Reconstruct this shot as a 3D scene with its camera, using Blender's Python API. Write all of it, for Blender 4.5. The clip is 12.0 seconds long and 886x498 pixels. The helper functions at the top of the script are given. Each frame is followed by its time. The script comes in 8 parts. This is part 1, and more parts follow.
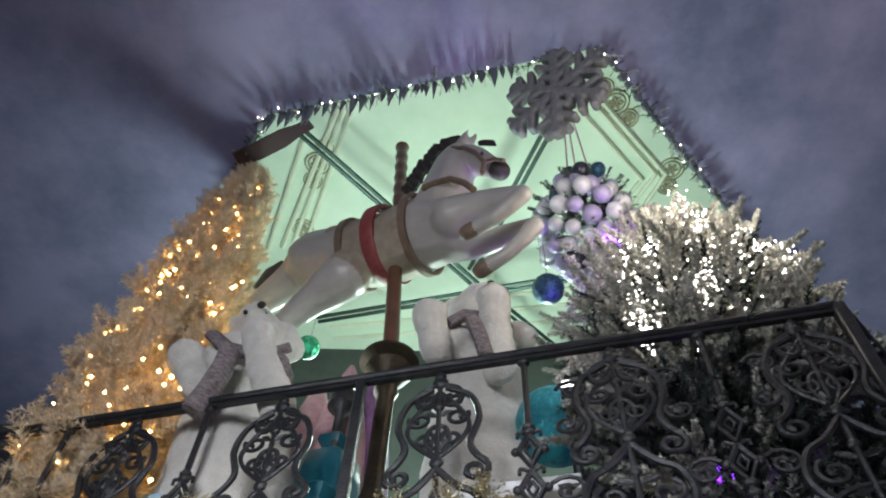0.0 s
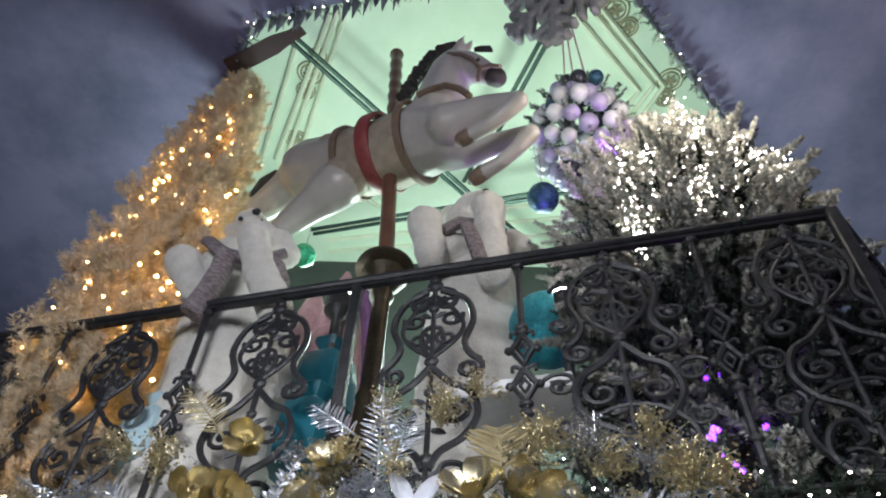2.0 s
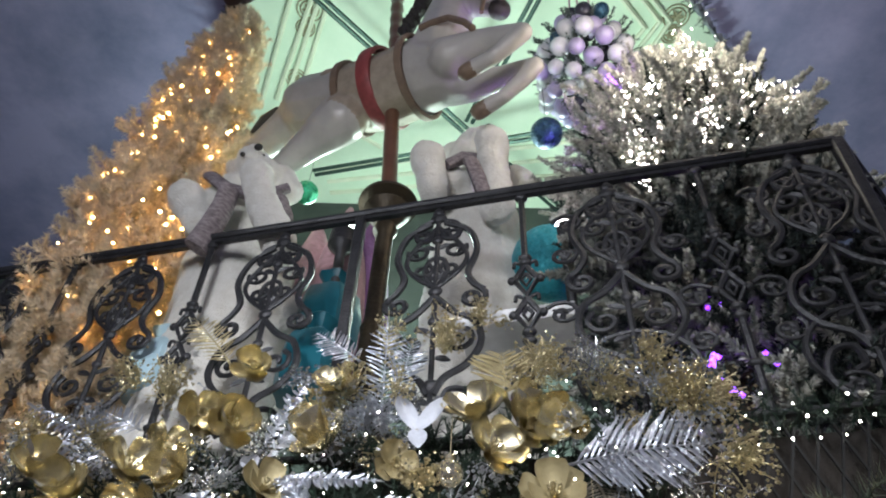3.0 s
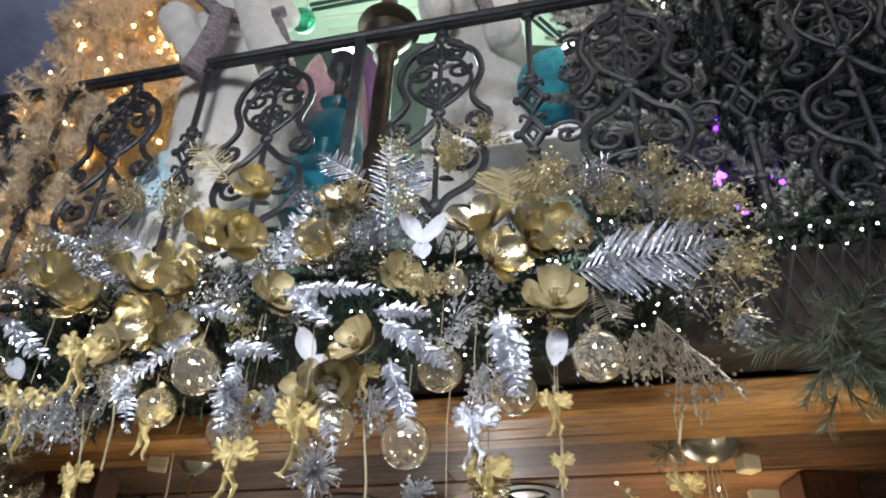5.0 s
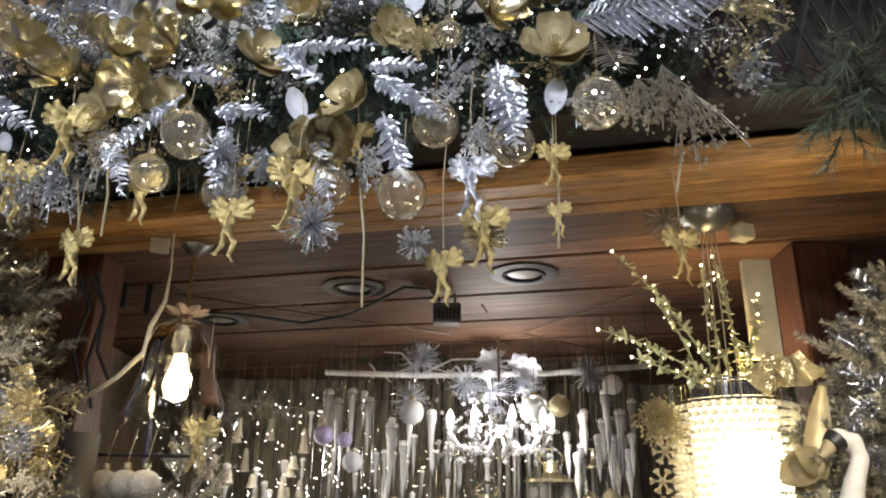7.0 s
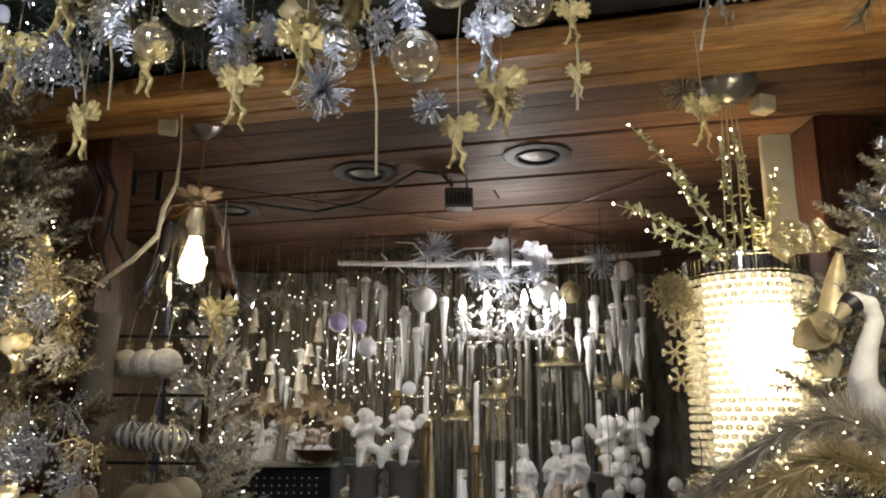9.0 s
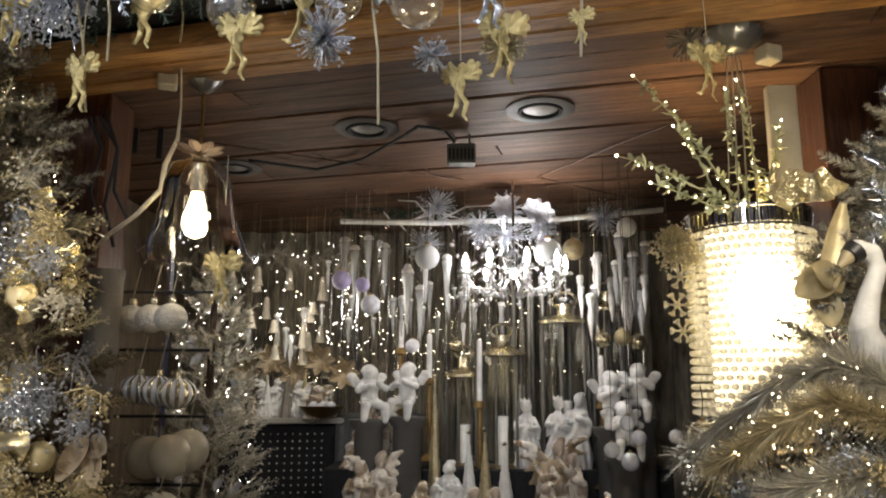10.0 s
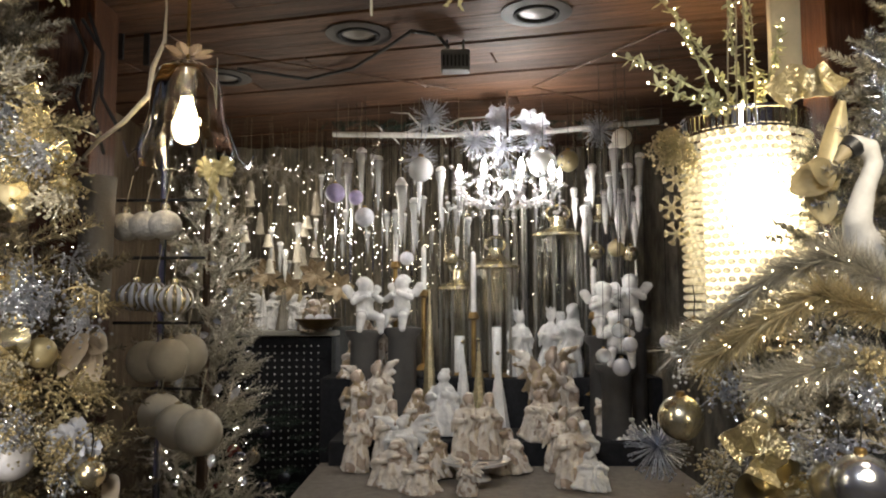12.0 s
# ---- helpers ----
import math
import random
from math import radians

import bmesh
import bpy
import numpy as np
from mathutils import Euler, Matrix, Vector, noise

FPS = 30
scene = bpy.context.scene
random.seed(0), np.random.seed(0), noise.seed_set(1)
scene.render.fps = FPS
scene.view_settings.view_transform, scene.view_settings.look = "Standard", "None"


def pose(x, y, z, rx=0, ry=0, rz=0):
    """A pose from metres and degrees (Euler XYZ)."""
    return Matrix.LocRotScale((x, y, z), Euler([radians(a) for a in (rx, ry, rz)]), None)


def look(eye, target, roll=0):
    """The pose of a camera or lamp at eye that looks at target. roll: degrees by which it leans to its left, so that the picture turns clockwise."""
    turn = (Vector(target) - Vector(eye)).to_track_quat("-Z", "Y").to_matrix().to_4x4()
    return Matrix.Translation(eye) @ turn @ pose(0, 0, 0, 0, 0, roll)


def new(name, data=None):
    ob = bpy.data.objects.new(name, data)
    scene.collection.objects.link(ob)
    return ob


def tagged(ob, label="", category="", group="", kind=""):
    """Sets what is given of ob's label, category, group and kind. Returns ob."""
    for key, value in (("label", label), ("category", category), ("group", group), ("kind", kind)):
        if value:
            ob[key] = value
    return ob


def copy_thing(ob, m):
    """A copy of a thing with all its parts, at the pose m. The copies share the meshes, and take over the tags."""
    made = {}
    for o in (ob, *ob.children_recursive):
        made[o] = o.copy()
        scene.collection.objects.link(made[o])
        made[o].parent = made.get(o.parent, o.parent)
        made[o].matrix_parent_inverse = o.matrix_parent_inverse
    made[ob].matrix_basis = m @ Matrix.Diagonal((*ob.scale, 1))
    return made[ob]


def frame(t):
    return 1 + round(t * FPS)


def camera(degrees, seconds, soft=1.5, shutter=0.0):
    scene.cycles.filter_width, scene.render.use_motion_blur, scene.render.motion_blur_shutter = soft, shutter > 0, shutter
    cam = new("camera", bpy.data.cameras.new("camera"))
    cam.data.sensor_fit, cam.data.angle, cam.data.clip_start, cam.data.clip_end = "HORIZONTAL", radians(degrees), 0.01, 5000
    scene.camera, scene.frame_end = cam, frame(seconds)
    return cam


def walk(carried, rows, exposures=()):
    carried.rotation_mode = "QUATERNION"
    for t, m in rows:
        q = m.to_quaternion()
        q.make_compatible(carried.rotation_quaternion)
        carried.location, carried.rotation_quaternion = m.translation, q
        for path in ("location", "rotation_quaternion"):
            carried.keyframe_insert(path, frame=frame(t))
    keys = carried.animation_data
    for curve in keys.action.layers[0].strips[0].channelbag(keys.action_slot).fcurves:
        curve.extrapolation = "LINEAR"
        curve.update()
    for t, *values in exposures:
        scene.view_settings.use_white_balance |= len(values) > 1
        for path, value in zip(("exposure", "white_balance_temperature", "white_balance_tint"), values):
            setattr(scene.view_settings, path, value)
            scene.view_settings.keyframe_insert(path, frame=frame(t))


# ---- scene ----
cam = camera(61.0, 12.0, 2.0)
METRES, EYE, TILT, LEAN, TURN = 0.5, 1.9, 55.0, -2.0, 0.0
ROWS = [
    (0.0, 0.0, 0.0, 0.0, 0.0, 0.0, -0.0),
    (0.5, 0.0022, -0.0002, -0.0201, -0.08, -0.73, -0.16),
    (1.0, 0.0024, -0.0009, -0.0477, -0.18, -2.12, -0.3),
    (1.5, 0.0012, -0.0046, -0.0683, -0.29, -4.09, -0.29),
    (2.0, -0.0061, -0.0125, -0.0874, -0.42, -6.25, -0.24),
    (2.5, -0.019, -0.0188, -0.1193, -0.44, -8.14, -0.2),
    (3.0, -0.0175, -0.0292, -0.1784, -0.31, -10.34, -0.12),
    (5.0, -0.0198, -0.0399, -0.352, -0.15, -21.65, 0.24),
    (5.5, -0.0228, -0.0608, -0.4154, -0.33, -23.99, 0.16),
    (6.0, -0.0186, -0.0859, -0.4807, -0.61, -27.45, 0.17),
    (6.5, -0.0126, -0.0958, -0.5697, -0.72, -31.23, 0.5),
    (7.0, -0.0134, -0.1166, -0.6584, -0.7, -34.56, 0.96),
    (7.5, -0.0181, -0.1374, -0.7134, -0.7, -37.23, 1.19),
    (9.5, -0.0515, -0.1934, -0.8172, -0.61, -43.06, 2.04),
    (10.0, -0.0503, -0.2142, -0.8377, -0.66, -44.59, 2.16),
    (10.5, -0.0517, -0.2366, -0.8629, -0.79, -46.38, 2.14),
    (11.0, -0.0584, -0.2596, -0.8887, -0.97, -48.26, 2.06),
    (11.5, -0.066, -0.2783, -0.9071, -1.12, -49.63, 1.95),
    (12.0, -0.0679, -0.2875, -0.9167, -1.23, -50.38, 1.91),
]
walk(cam, [(t, pose(0, 0, EYE, TILT, LEAN, TURN) @ pose(METRES * x, METRES * y, METRES * z, 90 + pitch, roll, yaw)) for t, x, y, z, yaw, pitch, roll in ROWS],
     [(0.0, 0.18), (3.0, 0.40), (5.0, 0.62), (6.2, 0.50), (7.0, 0.30), (7.5, 0.0), (9.5, 0.04), (11.0, 0.20), (12.0, 0.27)])

# ---- world and lights ----
world = bpy.data.worlds.new("world")
scene.world = world
world.use_nodes = True
world.node_tree.nodes["Background"].inputs[0].default_value = (0.35, 0.38, 0.5, 1)
world.node_tree.nodes["Background"].inputs[1].default_value = 0.03


def lamp(name, kind, place, energy, colour, size=0.1, target=None, label=""):
    data = bpy.data.lights.new(name, kind)
    data.energy, data.color = energy, colour
    if kind == "AREA":
        data.size = size
    else:
        data.shadow_soft_size = size
    ob = new(name, data)
    ob.matrix_world = look(place, target) if target else pose(*place)
    return ob


# shop lamps behind and above the visitor
lamp("shop_light", "AREA", (-0.9, -0.9, 3.3), 44, (0.91, 0.94, 1.0), 0.8, (-0.2, 1.7, 2.6))
# unseen upward area lamp, added only to brighten the painted ceiling
lamp("ceiling_fill", "AREA", (2.2, -0.6, 4.3), 8.0, (0.74, 0.68, 1.0), 0.9, (2.0, 0.2, 6.2))
for place_, target_ in (((-1.1, -0.6, 2.95), (-0.62, 1.75, 2.74)), ((0.5, -0.7, 2.95), (0.15, 1.65, 2.76))):
    spot = lamp("shop_spotlight", "SPOT", place_, 98, (0.94, 0.96, 1.0), 0.12, target_)
    spot.data.spot_size, spot.data.spot_blend = radians(46), 1.0
# two unseen fill points before the frosted tree, standing in for its fairy lights
lamp("fairy_light_fill", "POINT", (0.74, 1.50, 4.44), 14, (1.0, 0.89, 0.72), 0.3)
lamp("fairy_light_fill", "POINT", (1.16, 1.48, 4.62), 16, (1.0, 0.89, 0.72), 0.3)
# the white lamps that light the upper room
lamp("upper_lamp", "POINT", (0.45, 3.7, 4.9), 145, (0.76, 1.0, 0.88), 0.24)
lamp("upper_lamp", "POINT", (-0.75, 3.4, 5.0), 72, (0.76, 1.0, 0.90), 0.22)
# two unseen points inside the cream tree, added for its fairy lights
lamp("fairy_light_fill", "POINT", (-1.36, 2.38, 4.1), 3.6, (1.0, 0.59, 0.25), 0.1)
lamp("fairy_light_fill", "POINT", (-1.34, 2.40, 5.2), 2.8, (1.0, 0.59, 0.25), 0.1)
lamp("pendant_bulb_light", "POINT", (-0.78, 2.41, 2.06), 24, (1.0, 0.80, 0.50), 0.03)
lamp("drum_lamp_light", "POINT", (0.80, 2.40, 1.80), 17, (1.0, 0.78, 0.42), 0.06)
lamp("chandelier_light", "POINT", (0.22, 3.60, 2.10), 46, (1.0, 0.96, 0.92), 0.08)
# four unseen fill points in front of the lower trees' fairy lights
lamp("fairy_light_fill", "POINT", (0.80, 1.44, 2.02), 8.0, (1.0, 0.87, 0.66), 0.07)
lamp("fairy_light_fill", "POINT", (0.66, 1.42, 1.36), 2.1, (1.0, 0.87, 0.66), 0.07)
lamp("fairy_light_fill", "POINT", (-0.80, 1.44, 1.72), 4.6, (1.0, 0.87, 0.66), 0.07)
lamp("fairy_light_fill", "POINT", (-0.82, 1.46, 1.28), 1.3, (1.0, 0.87, 0.66), 0.07)
lamp("light_garland_glow", "POINT", (-0.85, 3.95, 1.95), 6, (1.0, 0.92, 0.78), 0.25)
violet = lamp("violet_spot", "SPOT", (0.62, 2.0, 4.25), 95, (0.45, 0.2, 1.0), 0.22, (0.08, 1.85, 5.2))
violet.data.spot_size, violet.data.spot_blend = radians(48), 0.6
lamp("violet_spot", "POINT", (0.66, 1.93, 4.75), 1.6, (0.4, 0.12, 1.0), 0.03)
lamp("violet_spot", "POINT", (0.95, 2.3, 3.40), 0.8, (0.35, 0.1, 1.0), 0.03)

# ---- mesh helpers ----
rng = random.Random(7)


class Mesh:
    """Collects vertices and faces for one part."""

    def __init__(self):
        self.v, self.f, self.m = [], [], []

    def add(self, verts, faces, mat=0):
        k = len(self.v)
        self.v += [tuple(p) for p in verts]
        self.f += [tuple(i + k for i in q) for q in faces]
        self.m += [mat] * len(faces)
        return self

    def box(self, c, s, turn=0.0, mat=0, bevel=0.0):
        b = min(bevel, 0.45 * min(s))
        hx, hy, hz = (a / 2 for a in s)
        ca, sa = math.cos(radians(turn)), math.sin(radians(turn))

        def w(x, y, z):
            return (c[0] + ca * x - sa * y, c[1] + sa * x + ca * y, c[2] + z)
        if b <= 0:
            p = [w(x, y, z) for z in (-hz, hz) for x, y in ((-hx, -hy), (hx, -hy), (hx, hy), (-hx, hy))]
            return self.add(p, [(3, 2, 1, 0), (4, 5, 6, 7), (0, 1, 5, 4), (1, 2, 6, 5), (2, 3, 7, 6), (3, 0, 4, 7)], mat)
        rings = []
        for z, i in ((-hz, b), (-hz + b, 0), (hz - b, 0), (hz, b)):
            rings.append([w(x, y, z) for x, y in ((-hx + b + i * 0, -hy + i), (hx - b, -hy + i), (hx - i, -hy + b), (hx - i, hy - b), (hx - b, hy - i), (-hx + b, hy - i), (-hx + i, hy - b), (-hx + i, -hy + b))])
        return self.loft(rings, mat)

    def loft(self, rings, mat=0, cap=True):
        n = len(rings[0])
        p = [q for r in rings for q in r]
        f = []
        for k in range(len(rings) - 1):
            for i in range(n):
                j = (i + 1) % n
                f.append((k * n + i, k * n + j, (k + 1) * n + j, (k + 1) * n + i))
        if cap:
            f.append(tuple(range(n))[::-1])
            f.append(tuple((len(rings) - 1) * n + i for i in range(n)))
        return self.add(p, f, mat)

    def tube(self, pts, r, n=6, mat=0, cap=True, flat=1.0):
        pts = [Vector(p) for p in pts]
        rad = r if isinstance(r, (list, tuple)) else [r] * len(pts)
        rings, up = [], None
        for i, p in enumerate(pts):
            d = pts[min(i + 1, len(pts) - 1)] - pts[max(i - 1, 0)]
            d = d.normalized() if d.length > 1e-9 else Vector((0, 0, 1))
            if up is None:
                up = d.orthogonal().normalized()
            up = up - d * up.dot(d)
            up = up.normalized() if up.length > 1e-6 else d.orthogonal().normalized()
            side = d.cross(up)
            rings.append([p + rad[i] * (math.cos(a) * up + flat * math.sin(a) * side) for a in (2 * math.pi * k / n for k in range(n))])
        return self.loft(rings, mat, cap)

    def ball(self, c, r, n=12, k=8, mat=0, m=None):
        rr = (r, r, r) if isinstance(r, (int, float)) else r
        p, f = [], []
        for i in range(k + 1):
            t = math.pi * i / k
            for j in range(n):
                a = 2 * math.pi * j / n
                q = Vector((rr[0] * math.sin(t) * math.cos(a), rr[1] * math.sin(t) * math.sin(a), rr[2] * math.cos(t)))
                p.append((m @ q if m else q) + Vector(c))
        for i in range(k):
            for j in range(n):
                a, b = i * n + j, i * n + (j + 1) % n
                f.append((a, a + n, b + n, b))
        return self.add(p, f, mat)

    def gem(self, c, r, mat=0):
        x, y, z = c
        return self.add([(x + r, y, z), (x - r, y, z), (x, y + r, z), (x, y - r, z), (x, y, z + r), (x, y, z - r)],
                        [(0, 2, 4), (2, 1, 4), (1, 3, 4), (3, 0, 4), (2, 0, 5), (1, 2, 5), (3, 1, 5), (0, 3, 5)], mat)

    def lathe(self, profile, c=(0, 0, 0), n=20, mat=0, m=None, cap=True, wave=0.0, lobes=0):
        rings = []
        for r, z in profile:
            ring = []
            for k in range(n):
                a = 2 * math.pi * k / n
                q = r * (1 + wave * math.cos(lobes * a)) if lobes else r
                p = Vector((q * math.cos(a), q * math.sin(a), z))
                ring.append((m @ p if m else p) + Vector(c))
            rings.append(ring)
        return self.loft(rings, mat, cap)

    def leaf(self, base, tip, up, width, mat=0, curl=0.0, seg=4, across=2, blunt=False):
        """A cupped leaf or petal between base and tip, width across, bent up by curl."""
        b, t = Vector(base), Vector(tip)
        d = t - b
        up = Vector(up)
        side = d.cross(up)
        side = side.normalized() if side.length > 1e-9 else Vector((1, 0, 0))
        nor = side.cross(d).normalized()
        p, f = [], []
        for i in range(seg + 1):
            u = i / seg
            w = width * 0.5 * (math.sin(math.pi * min(0.97, 0.10 + 0.86 * u)) ** 0.7)
            if blunt:
                w = width * 0.56 * math.sqrt(u + 0.02) * math.sqrt(max(0.0, 1 - u ** 5))
            c = b + d * u + nor * (curl * d.length * u * u)
            for j in range(across + 1):
                s = 2 * j / across - 1
                p.append(c + side * w * s + nor * w * (0.55 * s * s - 0.1))
        n = across + 1
        for i in range(seg):
            for j in range(across):
                k = n * i + j
                f.append((k, k + 1, k + n + 1, k + n))
        return self.add(p, f, mat)

    def needle(self, a, b, w, mat=0):
        a, b = Vector(a), Vector(b)
        s = (b - a).cross(Vector((rng.uniform(-1, 1), rng.uniform(-1, 1), rng.uniform(-1, 1))))
        s = s.normalized() * w * 0.5 if s.length > 1e-9 else Vector((w, 0, 0))
        return self.add([a - s, a + s, b], [(0, 1, 2)], mat)

    def stamp(self, other, m, mat=None):
        """Adds another shape, moved by the matrix m."""
        k = len(self.v)
        a = np.array(m)
        p = np.array(other.v) @ a[:3, :3].T + a[:3, 3]
        self.v += [tuple(q) for q in p.tolist()]
        self.f += [tuple(i + k for i in q) for q in other.f]
        self.m += other.m if mat is None else [mat] * len(other.f)
        return self

    def data(self, name, mats, smooth=True):
        me = bpy.data.meshes.new(name)
        me.from_pydata(self.v, [], self.f)
        for m in (mats if isinstance(mats, (list, tuple)) else [mats]):
            me.materials.append(m)
        if any(self.m):
            me.polygons.foreach_set("material_index", self.m)
        if smooth:
            me.polygons.foreach_set("use_smooth", [True] * len(self.f))
            me.set_sharp_from_angle(angle=radians(42))
        me.update()
        return me


SMALL = ("fairy_lights", "lights", "beads", "stems", "needles", "frosted_tips", "fir_needles", "crystals", "strands", "leaflets", "glitter_tips", "tinsel", "snow_drips", "stamens", "leaves", "white_leaves", "violet_lights", "crystal_drop", "fir_core", "frosted_needles", "frosted_boughs")


def part(name, shape, material, parent, label="", smooth=True):
    """One mesh object under a thing or under a part."""
    ob = new(name, shape.data(name, material, smooth) if isinstance(shape, Mesh) else shape)
    if parent:
        ob.parent = parent
    if name in SMALL:
        tagged(ob, kind="stuff")
    return tagged(ob, label)


def thing(name, place, label, category, group="", turn=(0, 0, 0)):
    """An Empty at the base of a thing with parts."""
    ob = new(name)
    ob.empty_display_size = 0.05
    ob.matrix_world = pose(*place, *turn)
    return tagged(ob, label, category, group)


def solid(name, shape, material, label, category, group="", kind="", place=(0, 0, 0), smooth=True):
    """A thing of one mesh."""
    ob = new(name, shape.data(name, material, smooth) if isinstance(shape, Mesh) else shape)
    ob.location = place
    return tagged(ob, label, category, group, kind)


def aim(place, way, scale=1.0, spin=0.0):
    """A matrix that turns the local z axis into way."""
    q = Vector(way).to_track_quat("Z", "Y").to_matrix().to_4x4()
    return Matrix.Translation(Vector(place)) @ q @ Matrix.Rotation(spin, 4, "Z") @ Matrix.Diagonal((scale, scale, scale, 1))


def fuse(name, shape, voxel, rounds, mats):
    """Melts overlapping solids into one smooth skin."""
    ob = bpy.data.objects.new(name, shape.data(name, mats))
    scene.collection.objects.link(ob)
    rm = ob.modifiers.new("remesh", "REMESH")
    rm.mode, rm.voxel_size = "VOXEL", voxel
    sm = ob.modifiers.new("smooth", "SMOOTH")
    sm.iterations, sm.factor = rounds, 0.6
    me = bpy.data.meshes.new_from_object(ob.evaluated_get(bpy.context.evaluated_depsgraph_get()))
    bpy.data.objects.remove(ob)
    out = Mesh()
    out.v = [tuple(v.co) for v in me.vertices]
    out.f = [tuple(p.vertices) for p in me.polygons]
    out.m = [0] * len(out.f)
    return out


# ---- materials ----
def mat(name, colour, rough=0.5, metal=0.0, second=None, scale=8.0, bump=0.0, bump_scale=60.0, emit=0.0, glow=None,
        trans=0.0, ior=1.45, coat=0.0, vary=0.12, sheen=0.0, stretch=(1, 1, 1), subsurface=0.0, random_object=0.0, island=0.0):
    m = bpy.data.materials.new(name)
    m.use_nodes = True
    nt = m.node_tree
    n, link = nt.nodes, nt.links.new
    b = n["Principled BSDF"]
    b.inputs["Roughness"].default_value = rough
    b.inputs["Metallic"].default_value = metal
    b.inputs["IOR"].default_value = ior
    b.inputs["Transmission Weight"].default_value = trans
    b.inputs["Coat Weight"].default_value = coat
    b.inputs["Sheen Weight"].default_value = sheen
    b.inputs["Subsurface Weight"].default_value = subsurface
    tc = n.new("ShaderNodeTexCoord")
    mp = n.new("ShaderNodeMapping")
    mp.inputs["Scale"].default_value = stretch
    link(tc.outputs["Object"], mp.inputs[0])
    no = n.new("ShaderNodeTexNoise")
    no.inputs["Scale"].default_value, no.inputs["Detail"].default_value, no.inputs["Roughness"].default_value = scale, 6, 0.62
    link(mp.outputs[0], no.inputs["Vector"])
    mix = n.new("ShaderNodeMix")
    mix.data_type = "RGBA"
    c2 = second or tuple(max(0, c * (1 - 2.4 * vary)) for c in colour)
    mix.inputs[6].default_value, mix.inputs[7].default_value = (*colour, 1), (*c2, 1)
    ramp = n.new("ShaderNodeMapRange")
    ramp.inputs[1].default_value, ramp.inputs[2].default_value = 0.35, 0.68
    link(no.outputs["Fac"], ramp.inputs[0])
    link(ramp.outputs[0], mix.inputs[0])
    out = mix.outputs[2]
    if random_object or island:
        hs = n.new("ShaderNodeHueSaturation")
        if island:
            src = n.new("ShaderNodeNewGeometry").outputs["Random Per Island"]
        else:
            src = n.new("ShaderNodeObjectInfo").outputs["Random"]
        mr = n.new("ShaderNodeMapRange")
        k = random_object + island
        mr.inputs[3].default_value, mr.inputs[4].default_value = 1 - k, 1 + k
        link(src, mr.inputs[0])
        link(mr.outputs[0], hs.inputs["Value"])
        link(out, hs.inputs["Color"])
        out = hs.outputs[0]
    link(out, b.inputs["Base Color"])
    rr = n.new("ShaderNodeMapRange")
    rr.inputs[3].default_value, rr.inputs[4].default_value = max(0.02, rough * 0.75), min(1, rough * 1.25)
    link(no.outputs["Fac"], rr.inputs[0])
    link(rr.outputs[0], b.inputs["Roughness"])
    if bump:
        n2 = n.new("ShaderNodeTexNoise")
        n2.inputs["Scale"].default_value, n2.inputs["Detail"].default_value = bump_scale, 4
        link(mp.outputs[0], n2.inputs["Vector"])
        bp = n.new("ShaderNodeBump")
        bp.inputs["Strength"].default_value, bp.inputs["Distance"].default_value = bump, 0.01
        link(n2.outputs["Fac"], bp.inputs["Height"])
        link(bp.outputs[0], b.inputs["Normal"])
    if emit:
        b.inputs["Emission Color"].default_value = (*(glow or colour), 1)
        b.inputs["Emission Strength"].default_value = emit
    return m


def glitter(name, colour, rough=0.28, scale=420.0, amount=0.9, metal=0.9):
    """Flake glitter: each small cell tips its own way."""
    m = mat(name, colour, rough, metal, scale=30, vary=0.15)
    n, link = m.node_tree.nodes, m.node_tree.links.new
    tc = n.new("ShaderNodeTexCoord")
    vo = n.new("ShaderNodeTexVoronoi")
    vo.inputs["Scale"].default_value = scale
    link(tc.outputs["Object"], vo.inputs["Vector"])
    sub = n.new("ShaderNodeVectorMath")
    sub.operation = "SUBTRACT"
    sub.inputs[1].default_value = (0.5, 0.5, 0.5)
    link(vo.outputs["Color"], sub.inputs[0])
    sc = n.new("ShaderNodeVectorMath")
    sc.operation = "SCALE"
    sc.inputs[3].default_value = amount
    link(sub.outputs[0], sc.inputs[0])
    ge = n.new("ShaderNodeNewGeometry")
    ad = n.new("ShaderNodeVectorMath")
    link(ge.outputs["Normal"], ad.inputs[0])
    link(sc.outputs[0], ad.inputs[1])
    no = n.new("ShaderNodeVectorMath")
    no.operation = "NORMALIZE"
    link(ad.outputs[0], no.inputs[0])
    link(no.outputs[0], n["Principled BSDF"].inputs["Normal"])
    return m


def light_mat(name, colour, strength):
    m = mat(name, (0.8, 0.8, 0.8), 0.4, emit=strength, glow=colour)
    m.cycles.emission_sampling = "NONE"
    return m


